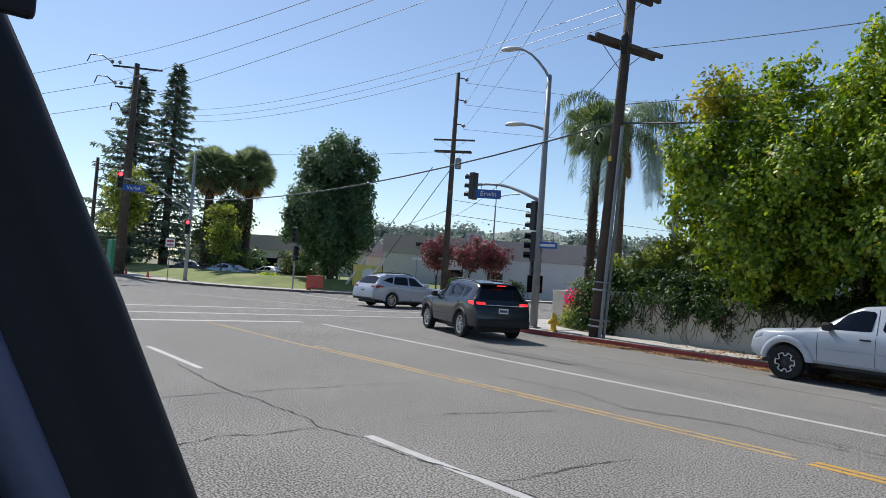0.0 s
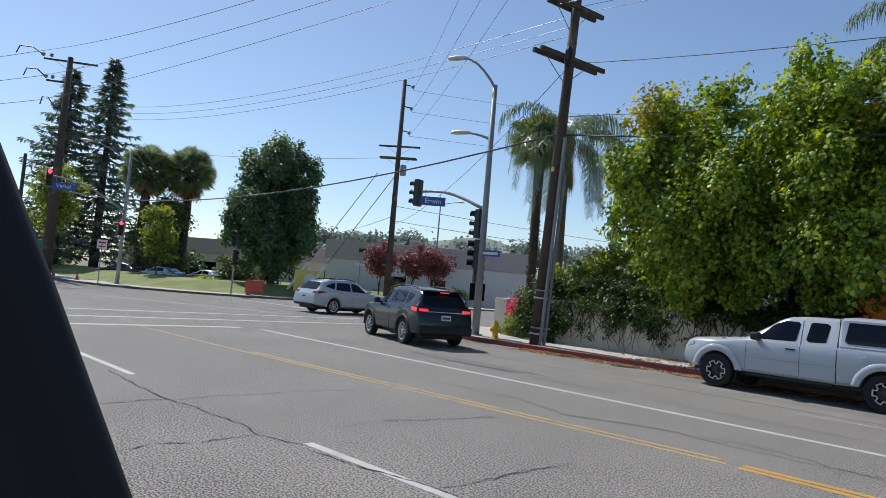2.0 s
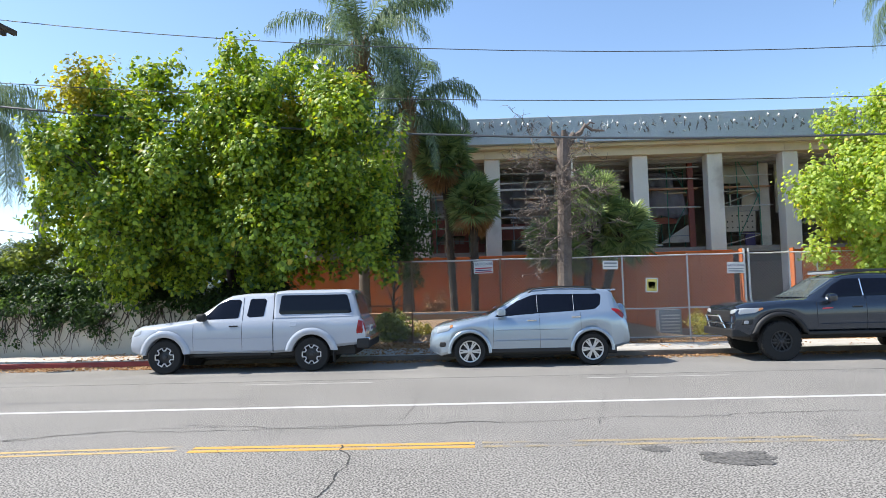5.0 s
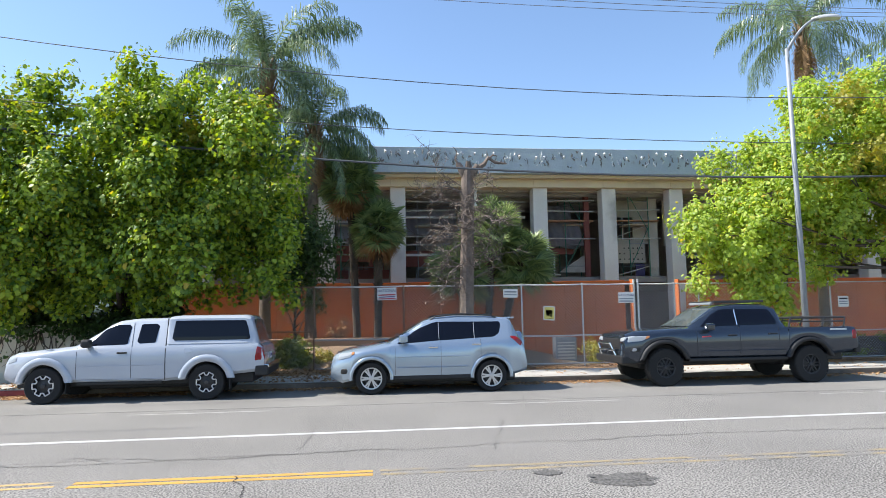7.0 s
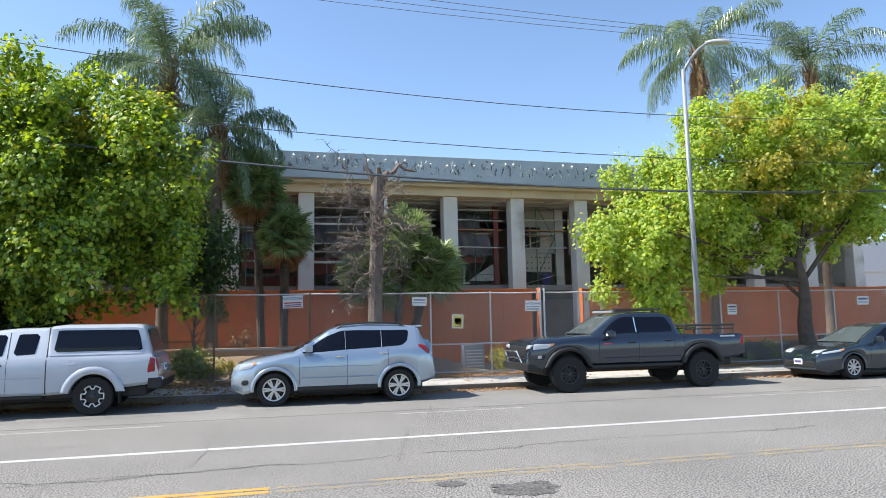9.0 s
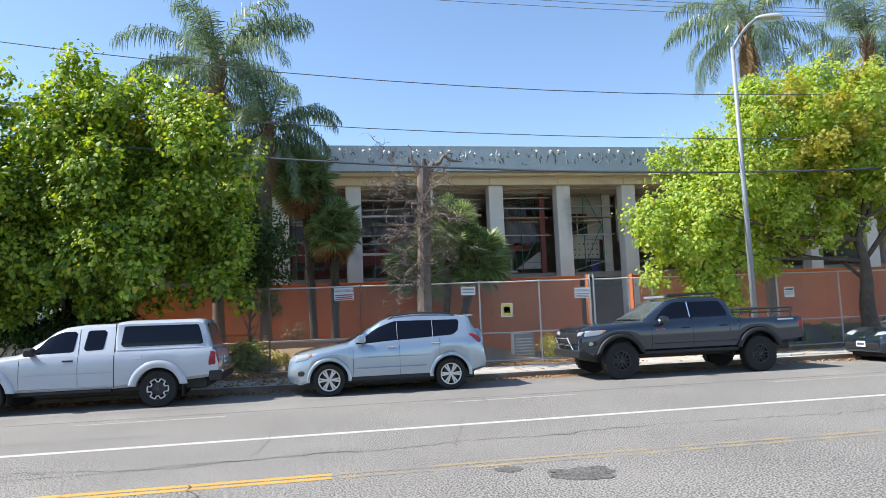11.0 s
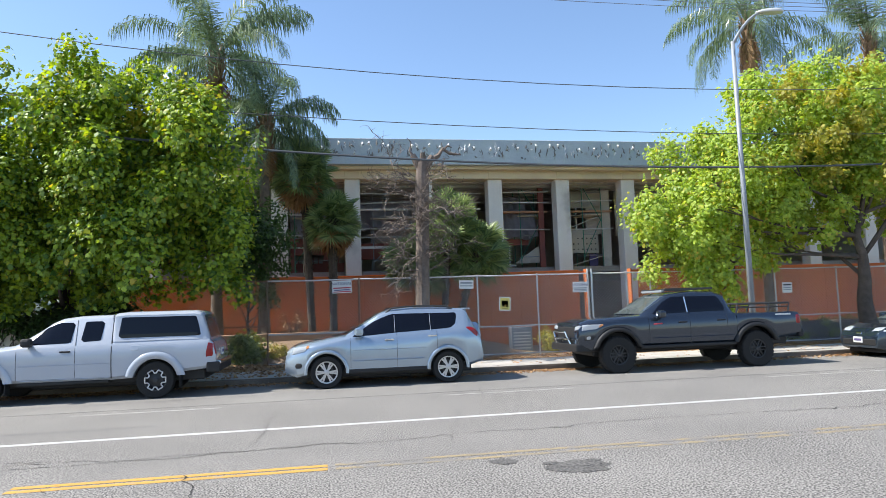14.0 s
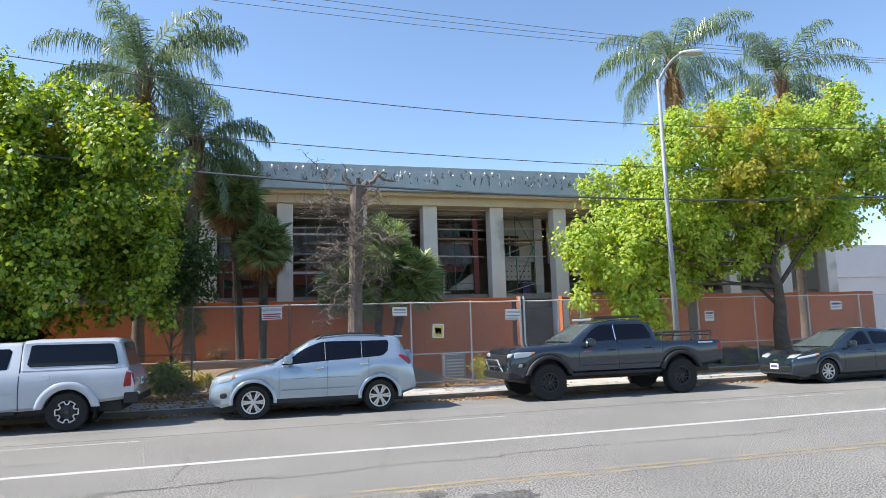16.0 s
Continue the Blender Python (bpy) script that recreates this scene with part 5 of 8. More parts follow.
fan_palm("stout fan palm with a full grey-green head", (-64.9, 26.6, 0.1), 10.8, 2.8, 77, 90, r0=0.42, skirt=0.12, material="frond_grey")
bush("ivy_column", "dark shaggy growth round the palm trunks", -65.3, 24.7, 0.1, 2.3, 2.3, 5.0, 18000, 0.3, "leaf_olive", 78, "tree")
cl = make_clumps(-62.0, 14.6, 6.4, 1.9, 1.9, 3.6, 20, 0.7, 79)
leafy_tree("young_tree", "slender tree with yellow-green leaves on the pavement", (-62.0, 14.6, 0.1), (-62.0, 14.6, 4.5), 0.1, cl, 4200, 0.26, "leaf_hedge", seed=80)
cl = make_clumps(-56.2, 21.0, 4.4, 1.1, 1.1, 2.6, 13, 0.55, 81)
leafy_tree("young_tree", "slender tree with pale green leaves on the lawn", (-56.2, 21.0, 0.1), (-56.2, 21.0, 3.2), 0.09, cl, 3400, 0.24, "leaf_hedge", seed=82)
for x, y, s, rr in ((-44.2, 34.9, 83, 1.2), (-44.2, 38.4, 84, 1.6), (-43.6, 40.6, 85, 1.5)):
    cl = make_clumps(x, y, 3.4 + 0.25 * rr, rr, rr, 1.4, 12, 0.6, s)
    leafy_tree("crape_myrtle", "small crape myrtle with crimson blossom", (x, y, 0.1), (x, y, 2.0), 0.1, cl, 3600, 0.2, "leaf_red", seed=s)
bush("shrub", "dark rounded shrub on the lawn", -59.5, 30.0, 0.1, 2.6, 1.8, 1.7, 3000, 0.3, "leaf_olive", 86)
bush("shrub", "clipped yellow-green bushes on the lawn", -50.5, 22.6, 0.1, 1.6, 0.9, 0.5, 1800, 0.16, "leaf_light", 87)
bush("shrub", "clipped green shrub before the office", -55.0, 38.0, 0.1, 2.0, 1.2, 0.9, 2000, 0.2, "leaf_dark", 88)
bush("shrub", "clipped green shrub before the office", -51.0, 42.5, 0.1, 2.2, 1.2, 0.75, 2000, 0.2, "leaf_dark", 89)
bush("shrub", "clipped round shrub before the office", -47.0, 47.0, 0.1, 1.0, 1.0, 0.9, 1500, 0.18, "leaf_dark", 90)
hedge("low dark hedge along the office", -58.0, -46.0, 43.5, 44.5, 1.0, 5000, "leaf_dark", 91, 0.16)
for x, y, rx, rz, s, lf in ((-88, 12, 5, 2.6, 92, "leaf_olive"), (-96, 22, 8, 3.0, 93, "leaf_dark"), (-92, 33, 6, 2.8, 94, "leaf_olive"), (-76, 31, 4, 1.6, 95, "leaf_dark")):
    bush("far_shrub", "dark green planting behind the car park", x, y, 0.1, rx, 3.0, rz, 2600, 0.5, lf, s)

# ---- fence ----
fence = thing("fence", 0, FENCE_Y, 0.1, "galvanised chain-link fence with top rails and signs", "fence")
POSTS = [-1.55, 1.05, 4.6, 6.48, 8.12, 8.25, 9.4, 10.2, 12.4, 14.6, 16.9, 19.2, 21.5, 23.8, 26.1, 28.6]
for i, x in enumerate(POSTS):
    mt = "rust_post" if i in (0, 1) else "galv"
    h = 2.52 if i not in (4, 5) else 2.62
    part("post", tubes([(x, 0, -0.1), (x, 0, h)], 0.032 if i in (1, 4, 5) else 0.024, 8), mt, fence)
for a, b in zip(POSTS, POSTS[1:]):
    if b - a < 0.3:
        continue
    for z in (2.48, 0.95, 0.12):
        part("rail", tubes([(a, 0, z), ((a + b) / 2, 0, z - 0.012), (b, 0, z)], 0.021, 6), "galv", fence)
part("rail", tubes([(-7.0, 0, 2.48), (-1.55, 0, 2.48)], 0.021, 6), "rust_post", fence)
part("rail", tubes([(-3.4, 0, 1.2), (-1.55, 0, 1.2)], 0.021, 6), "rust_post", fence)
# woven wire: two sets of slanting strands
verts, faces = [], []
H, STEP, R = 2.46, 0.10, 0.0036
for sg in (-1, 1):
    x = -3.0 - H
    while x < 28.6 + H:
        xa, xb, za, zb = (x, x + H, 0.0, H) if sg > 0 else (x + H, x, 0.0, H)
        b = len(verts)
        y = 0.004 * sg
        o = R * 1.0
        verts += [(xa - o, y, za), (xa + o, y - o, za), (xa + o, y + o, za), (xb - o, y, zb), (xb + o, y - o, zb), (xb + o, y + o, zb)]
        faces += [(b, b + 1, b + 4, b + 3), (b + 1, b + 2, b + 5, b + 4), (b + 2, b, b + 3, b + 5)]
        x += STEP
ob = raw("chain_link", verts, faces, "galv", fence, "diamond mesh of galvanised wire")
ob["kind"] = "stuff"


def board(x, z, w, h, tilt, label, rows, y=FENCE_Y - 0.05, base="sign_white", word=None, name="fence_sign", ty=90):
    """A sign board wired to the fence; unreadable lines are plain bars."""
    s = thing(name, x, y, z, label, "sign")
    s.matrix_basis = pose(x, y, z, 0, tilt, 0)
    part("plate", boxes((-w / 2, w / 2, 0, 0.008, -h / 2, h / 2, 0.003)), base, s)
    for (bx, bz, bw, bh, mt) in rows:
        part("print_bar", boxes((bx - bw / 2, bx + bw / 2, -0.003, 0.002, bz - bh / 2, bz + bh / 2)), mt, s)
    if word:
        text("lettering", word[0], word[1], word[2], s, pose(0, -0.003, word[3], 90, 0, 0))
    return s


board(0.56, 2.36, 0.56, 0.36, -1.5, "white sign with red and navy print wired to the fence", [(0, -0.03, 0.5, 0.035, "sign_red"), (0, -0.09, 0.46, 0.03, "sign_navy"), (0, -0.14, 0.5, 0.03, "sign_red")], word=("NATIONAL", 0.115, "sign_navy", 0.09))
board(4.25, 2.33, 0.44, 0.25, 1.5, "faded white sign wired to the fence", [(0, 0.05, 0.36, 0.05, "galv_dull"), (0, -0.04, 0.38, 0.03, "galv_dull")])
board(7.85, 2.16, 0.5, 0.32, 0.5, "white sign with navy print wired to the fence", [(0, -0.03, 0.44, 0.028, "galv_dull"), (0, -0.08, 0.40, 0.022, "galv_dull"), (0, -0.12, 0.44, 0.02, "galv_dull")], word=("NATIONAL", 0.105, "sign_navy", 0.07))
board(5.42, 1.72, 0.36, 0.42, 3, "white square sign with a black and yellow emblem", [(0, 0, 0.30, 0.36, "sign_yellow"), (0, 0.03, 0.2, 0.13, "ink"), (-0.04, -0.06, 0.08, 0.06, "ink"), (0.06, -0.07, 0.08, 0.06, "ink"), (0, -0.15, 0.2, 0.015, "ink")])
board(15.0, 1.95, 0.36, 0.34, 0, "white notice board on the fence", [(0, 0.09, 0.28, 0.05, "ink"), (0, 0.0, 0.28, 0.03, "galv_dull"), (0, -0.07, 0.28, 0.03, "galv_dull")])
board(20.4, 2.2, 0.5, 0.3, 0, "white sign with dark print on the fence", [(0, 0.06, 0.4, 0.07, "sign_navy"), (0, -0.06, 0.42, 0.04, "galv_dull")])
# grey utility box behind the fence
ub = thing("utility_box", 6.4, 21.6, 0.1, "grey metal utility box with louvred front", "utility box")
part("cabinet", boxes((-0.35, 0.35, -0.2, 0.2, 0, 0.85, 0.015)), "galv_dull", ub)
for k in range(6):
    part("louvre", boxes((-0.28, 0.28, -0.215, -0.198, 0.15 + k * 0.1, 0.19 + k * 0.1)), "galv", ub)

# ---- poles, lamps, signals ----


def utility_pole(label, base, height, r0, r1):
    p = thing("utility_pole", *base, label, "utility pole", "utility poles")
    part("shaft", tubes([(0, 0, -0.1), (0, 0, height * 0.5), (0, 0, height)], [r0, (r0 + r1) / 2, r1], 14), "wood_pole", p, smooth=True)
    return p


def cross_arm(p, z, length, turn, off=0.18, twin=True, material="wood_pole", drop=0.0):
    c, s = math.cos(radians(turn)), math.sin(radians(turn))
    for sg in ((-1, 1) if twin else (1,)):
        bm = boxes((-length / 2, length / 2, -0.06, 0.06, -0.07, 0.07, 0.012))
        bmesh.ops.transform(bm, matrix=Matrix.Translation((-s * off * sg, c * off * sg, z)) @ Matrix.Rotation(radians(turn), 4, "Z"), verts=bm.verts)
        part("cross_arm", bm, material, p)
    bm = bmesh.new()
    for k in (-1, 1):
        tube(bm, [(c * length * 0.3 * k - s * off, s * length * 0.3 * k + c * off, z - 0.05), (-s * 0.12, c * 0.12, z - 0.75)], 0.015, 5)
    part("arm_brace", bm, "galv_dull", p)


def insulator(p, x, y, z, size=0.09):
    bm = bmesh.new()
    lathe(bm, [(size * 0.35, 0), (size * 0.5, size * 0.4), (size, size * 0.6), (size * 0.5, size * 1.1), (size * 0.9, size * 1.4), (size * 0.3, size * 2)], 10, Matrix.Translation((x, y, z)))
    part("insulator", bm, "galv_dull", p)


# the wooden pole by the hydrant, which leans a little
p1 = utility_pole("tall dark wooden utility pole with double cross-arms", (-13.55, 17.1, PAVE_Z - 0.02), 14.6, 0.20, 0.13)
p1.matrix_basis = pose(-13.55, 17.1, PAVE_Z - 0.02, 0, 3.4, 0)
cross_arm(p1, 9.25, 2.9, 82, 0.17)
cross_arm(p1, 10.95, 2.2, 82, 0.17)
for z in (0.35, 1.5):
    part("steel_band", tubes([(0, 0, z), (0, 0, z + 0.05)], 0.235, 14), "galv", p1)
for dx, dy, hh in ((0.28, -0.12, 6.7), (0.22, 0.16, 5.6)):
    part("conduit", tubes([(dx, dy, 0), (dx, dy, hh)], 0.055, 8), "galv_dull", p1, "grey conduit pipe")
for z in (1.75, 0.55):
    part("conduit_band", boxes((-0.1, 0.36, -0.24, 0.22, z, z + 0.04)), "galv_dull", p1)
bm = bmesh.new()
lathe(bm, [(0.09, 0), (0.12, 0.1), (0.12, 0.5), (0.08, 0.6)], 10, Matrix.Translation((0.12, -0.25, 9.0)))
tube(bm, [(0.1, -0.2, 9.9), (0.3, -0.3, 9.5), (0.25, -0.3, 9.0), (0.2, -0.1, 8.4), (0.15, -0.15, 7.6)], 0.015, 5)
part("drop_lead", bm, "black_plastic", p1)
part("tag", boxes((-0.06, 0.06, -0.215, -0.19, 5.6, 5.75)), "yellow_paint", p1, "yellow tag")

p2 = utility_pole("tall wooden utility pole with side insulators across the junction", (-42.1, 34.0, PAVE_Z - 0.02), 18.3, 0.27, 0.15)
cross_arm(p2, 12.8, 3.4, 40, 0.2, False)
cross_arm(p2, 11.8, 3.0, 40, 0.2)
for z in (17.9, 16.1, 14.1):
    part("side_arm", tubes([(0, 0, z), (0.5, 0.5, z - 0.1)], 0.05, 6), "wood_pole", p2)
    insulator(p2, 0.5, 0.5, z - 0.3, 0.16)
bm = bmesh.new()
lathe(bm, [(0.22, 0), (0.25, 0.05), (0.25, 0.75), (0.2, 0.85)], 14, Matrix.Translation((0.4, 0.3, 10.4)))
part("transformer", bm, "galv_dull", p2)
part("arm_sign", boxes((-0.9, -0.2, -0.02, 0.02, 3.0, 3.14)), "galv_dull", p2)

p3 = utility_pole("tall utility pole with three cross-arms and switches", (-59, 13.7, PAVE_Z - 0.02), 17.3, 0.42, 0.2)
for z, ln in ((17.0, 3.9), (15.3, 3.2), (13.2, 1.8)):
    cross_arm(p3, z, ln, 60, 0.2, False, "black_metal")
    for k, q in ((-1, 0.5), (-1, 0.35)):
        insulator(p3, ln * q * k * 0.5, ln * q * k * 0.86, z + 0.1, 0.17)
    bm = bmesh.new()
    tube(bm, [(-ln * 0.25, -ln * 0.43, z + 0.2), (-ln * 0.4, -ln * 0.6, z + 0.75), (-ln * 0.5, -ln * 0.8, z + 0.7), (-ln * 0.52, -ln * 0.85, z + 0.1)], 0.05, 5)
    part("switch", bm, "black_metal", p3)
for z in (11.0, 10.0):
    cross_arm(p3, z, 2.0, 150, 0.2, False)
pl = utility_pole("plain dark wooden pole beyond the junction", (-74, 12.9 + 1.5, 0.1), 11.1, 0.2, 0.15)
# a thin pole behind the corner palms
pg = thing("metal_pole", -15.9, 25.0, 0.1, "grey metal pole with equipment behind the palms", "pole")
part("shaft", tubes([(0, 0, -0.1), (0, 0, 6.9)], [0.16, 0.13], 10), "galv_dull", pg)
part("equipment_box", boxes((-0.35, -0.1, -0.1, 0.1, 4.9, 5.3, 0.02)), "galv_dull", pg)
part("junction_box", boxes((-0.3, -0.1, -0.1, 0.1, 4.3, 4.6, 0.02)), "galv_dull", pg)


def street_lamp(label, base, height, arms, r0=0.11, group="street lamps"):
    """A steel pole with curved arms: (height, reach, turn, rise)."""
    s = thing("street_lamp", *base, label, "street lamp", group)
    part("pole", tubes([(0, 0, -0.05), (0, 0, height * 0.5), (0, 0, height)], [r0, r0 * 0.8, r0 * 0.62], 14), "galv_dull", s, smooth=True)
    part("base_plate", boxes((-0.18, 0.18, -0.18, 0.18, 0, 0.05, 0.01)), "galv_dull", s)
    for z, reach, turn, rise in arms:
        c, q = math.cos(radians(turn)), math.sin(radians(turn))
        pts = [(c * reach * u, q * reach * u, z + rise * math.sin(u * math.pi / 2) ** 0.9) for u in (0, 0.15, 0.35, 0.55, 0.75, 0.9, 1.0)]
        part("arm", tubes(pts, [0.05, 0.048, 0.045, 0.042, 0.038, 0.035, 0.033], 8), "galv_dull", s, smooth=True)
        bm = bmesh.new()
        bmesh.ops.create_uvsphere(bm, u_segments=16, v_segments=10, radius=1)
        for v in bm.verts:
            if v.co.z < -0.2:
                v.co.z = -0.2 - (v.co.z + 0.2) * 0.1
            v.co.x *= 1 - 0.25 * v.co.x
        bmesh.ops.transform(bm, matrix=Matrix.Translation((c * (reach + 0.3), q * (reach + 0.3), z + rise)) @ Matrix.Rotation(radians(turn), 4, "Z") @ Matrix.Diagonal((0.42, 0.15, 0.12, 1)), verts=bm.verts)
        part("luminaire", bm, "galv", s, "pale grey cobra-head luminaire", smooth=True)
    return s


LX, LY = -16.35, 17.25
L1 = street_lamp("grey steel street lamp with two curved arms and traffic signals", (LX, LY, PAVE_Z), 9.0, [(8.9, 1.3, 205, 1.15), (7.0, 0.95, 205, 0.25)], 0.14)
street_lamp("grey steel street lamp with one curved arm", (11.95, 17.3, PAVE_Z), 9.0, [(8.9, 0.95, -10, 0.95)], 0.09)
street_lamp("thin grey street lamp beyond the junction", (-45.3, 42.1, PAVE_Z), 9.4, [(9.2, 1.8, 20, 0.3)], 0.1)


def signal_head(m, lit=None, label="black three-lamp traffic signal", plate=True):
    """A traffic signal with hooded lamps; m places it, facing -y."""
    s = new("traffic_signal")
    s.matrix_basis = m
    tagged(s, label, "traffic signal", "traffic signals")
    part("housing", boxes((-0.17, 0.17, -0.1, 0.12, -0.52, 0.52, 0.03)), "black_metal", s)
    for k, (z, colour) in enumerate(((0.34, "red"), (0, "amber"), (-0.34, "green"))):
        bm = bmesh.new()
        lathe(bm, [(0.12, 0), (0.12, 0.02)], 16, Matrix.Translation((0, -0.1, z)) @ Matrix.Rotation(radians(90), 4, "X"))
        part("lens", bm, "signal_red" if lit == colour else "black_plastic", s)
        bm = bmesh.new()
        n2 = 12
        for j in range(n2):
            a0, a1 = radians(-30 + 240 * j / n2), radians(-30 + 240 * (j + 1) / n2)
            q = [bm.verts.new((0.14 * math.cos(a), y, z + 0.14 * math.sin(a))) for a in (a0, a1) for y in (-0.1, -0.32)]
            bm.faces.new((q[0], q[1], q[3], q[2]))
        bmesh.ops.solidify(bm, geom=bm.faces[:], thickness=0.012)
        part("hood", bm, "black_metal", s)
    return s


def mast_arm(base, z0, z1, reach, turn, label):
    a = thing("mast_arm", *base, label, "signal arm")
    c, q = math.cos(radians(turn)), math.sin(radians(turn))
    pts = [(c * reach * u, q * reach * u, z0 + (z1 - z0) * math.sin(min(1, u * 1.25) * math.pi / 2)) for u in (0, 0.12, 0.28, 0.45, 0.62, 0.8, 1.0)]
    part("arm", tubes(pts, [0.07, 0.066, 0.06, 0.056, 0.052, 0.048, 0.045], 8), "galv_dull", a, smooth=True)
    return a


def street_sign(x, y, z, w, h, turn, word, size, label):
    s = thing("street_sign", x, y, z, label, "street sign", turn=turn)
    part("plate", boxes((-w / 2, w / 2, -0.012, 0.012, -h / 2, h / 2, 0.004)), "sign_blue", s)
    part("hanger", tubes([(-w * 0.3, 0, h / 2), (-w * 0.3, 0, h / 2 + 0.25)], 0.012, 5), "galv_dull", s)
    part("hanger", tubes([(w * 0.3, 0, h / 2), (w * 0.3, 0, h / 2 + 0.25)], 0.012, 5), "galv_dull", s)
    if word:
        text("lettering", word, size, "sign_white", s, pose(0, -0.016, 0, 90, 0, 0))
    else:
        part("print_bar", boxes((-w * 0.4, w * 0.4, -0.018, -0.010, -h * 0.2, h * 0.2)), "sign_white", s)
    return s


mast_arm((LX, LY, PAVE_Z), 4.45, 5.2, 3.2, 187, "curved steel arm carrying a signal over the kerb")
signal_head(pose(LX - 3.26, LY - 0.4, 5.3, 0, 0, -75))
signal_head(pose(LX - 0.28, LY + 0.02, 4.1, 0, 0, -80))
signal_head(pose(LX - 0.22, LY - 0.05, 3.0, 0, 0, -45))
signal_head(pose(LX - 0.25, LY + 0.15, 2.5, 0, 0, 60), label="black pedestrian signal on the lamp pole")
street_sign(LX - 2.45, LY - 0.32, 4.95, 0.95, 0.34, 45, "Erwin", 0.27, "blue street-name sign hanging from the signal arm")
street_sign(LX + 0.38, LY + 0.05, 3.05, 0.7, 0.22, 20, None, 0.1, "small blue street-name sign on the lamp pole")
# the far signal
L4 = street_lamp("grey steel signal pole with a long curved arm", (-49.4, 15.9, PAVE_Z), 9.2, [(8.4, 2.6, 255, 1.2)], 0.14)
mast_arm((-49.4, 15.9, PAVE_Z), 5.0, 6.3, 7.6, 308, "long steel signal arm over the side street")
signal_head(pose(-49.2, 15.7, 4.0, 0, 0, 70), "red", "black traffic signal showing red")
signal_head(pose(-44.85, 10.0, 6.3, 0, 0, 72), "red", "black traffic signal showing red")
street_sign(-45.55, 10.95, 5.95, 1.35, 0.42, 75, "Variel", 0.34, "blue street-name sign on the far signal arm")
ps = thing("signal_post", -43.0, 21.2, PAVE_Z, "short grey post with a pedestrian signal", "signal post")
part("post", tubes([(0, 0, 0), (0, 0, 4.0)], 0.06, 8), "galv_dull", ps)
signal_head(pose(-43.0, 21.1, 3.9, 0, 0, 50), label="black pedestrian signal on a post")
signal_head(pose(-42.9, 21.2, 2.6, 0, 0, 80), label="black pedestrian signal on a post")
sp = thing("sign_post", -48.2, 14.3, PAVE_Z, "white traffic sign with red print on a post", "sign")
part("post", tubes([(0, 0, 0), (0, 0, 2.7)], 0.035, 6), "galv_dull", sp)
bm = boxes((-0.3, 0.3, -0.01, 0.01, 2.3, 2.9, 0.004))
bmesh.ops.rotate(bm, matrix=Matrix.Rotation(radians(72), 3, "Z"), verts=bm.verts)
part("plate", bm, "sign_white", sp)
bm = boxes((-0.22, 0.22, -0.016, 0.0, 2.66, 2.78), (-0.22, 0.22, -0.016, 0.0, 2.42, 2.5))
bmesh.ops.rotate(bm, matrix=Matrix.Rotation(radians(72), 3, "Z"), verts=bm.verts)
part("print_bar", bm, "sign_red", sp)
sp = thing("sign_post", -41.9, 31.0, PAVE_Z, "thin grey sign post on the far pavement", "sign")
part("post", tubes([(0, 0, 0), (0, 0, 2.9)], 0.035, 6), "galv_dull", sp)
part("plate", boxes((-0.6, 0.6, -0.02, 0.02, 2.75, 2.95)), "sign_white", sp)

# ---- hydrant ----
hy = thing("fire_hydrant", -15.2, 17.0, PAVE_Z, "yellow fire hydrant on the pavement edge", "fire hydrant")
bm = bmesh.new()
lathe(bm, [(0.15, 0), (0.15, 0.04), (0.1, 0.05), (0.1, 0.36), (0.125, 0.38), (0.125, 0.42), (0.11, 0.45), (0.09, 0.53), (0.04, 0.58), (0.03, 0.62)], 16)
part("barrel", bm, "yellow_paint", hy, smooth=False)
for a in (0, 180, 270):
    bm = bmesh.new()
    lathe(bm, [(0.055, 0.08), (0.055, 0.16), (0.07, 0.165), (0.07, 0.2), (0.03, 0.22)], 12, Matrix.Translation((0, 0, 0.3)) @ Matrix.Rotation(radians(a), 4, "Z") @ Matrix.Rotation(radians(90), 4, "Y"))
    part("outlet", bm, "yellow_paint", hy)

# ---- wires ----


def wire(a, b, sag, r=0.012, label="thin overhead wire", material="wire", name="cable"):
    a, b = Vector(a), Vector(b)
    k = 18
    pts = [a.lerp(b, i / k) - Vector((0, 0, 4 * sag * (i / k) * (1 - i / k))) for i in range(k + 1)]
    return tagged(link_mesh(name, tubes(pts, r, 5), material), label, "cable")


WR = [(-27.4, 11.9, 13.3), (-26.3, 14.3, 13.7), (-24.8, 16.6, 14.1)]
WL = [(-63.8, 4.8, 15.0), (-63.7, 5.7, 13.7), (-63.6, 6.6, 12.3)]
TRIO_A = [(-57.3, 17.6, 14.2), (-57.3, 17.7, 13.7), (-57.3, 17.7, 13.2)]
TRIO_B = [(-13.4, 17.2, 10.9), (-13.4, 17.3, 10.6), (-13.4, 17.3, 10.3)]
wire((-12.9, 17.2, 9.27), (30, 17.6, 9.12), 1.48, 0.012, "thin overhead wire along the street")
wire((-13.1, 17.2, 7.55), (30, 17.6, 7.2), 0.95, 0.011, "thin overhead wire along the street")
wire((-13.1, 17.2, 6.95), (30, 17.6, 6.6), 1.35, 0.03, "thick black overhead cable along the street")
wire((-13.15, 17.0, 6.95), (-58.6, 13.2, 7.0), 1.6, 0.03, "thick black overhead cable over the junction")
wire((-13.0, 16.9, 9.0), (-42.0, 34, 6.5), 0.8, 0.012, "thin overhead wire over the junction", "wire")
wire((-42.0, 34, 7.2), (-100, 60, 9.0), 0.9, 0.02, "thin overhead wire over the lawn")
wire((-42.0, 34, 6.8), (-22, 90, 7.0), 0.7, 0.02, "thin overhead wire along the side street")
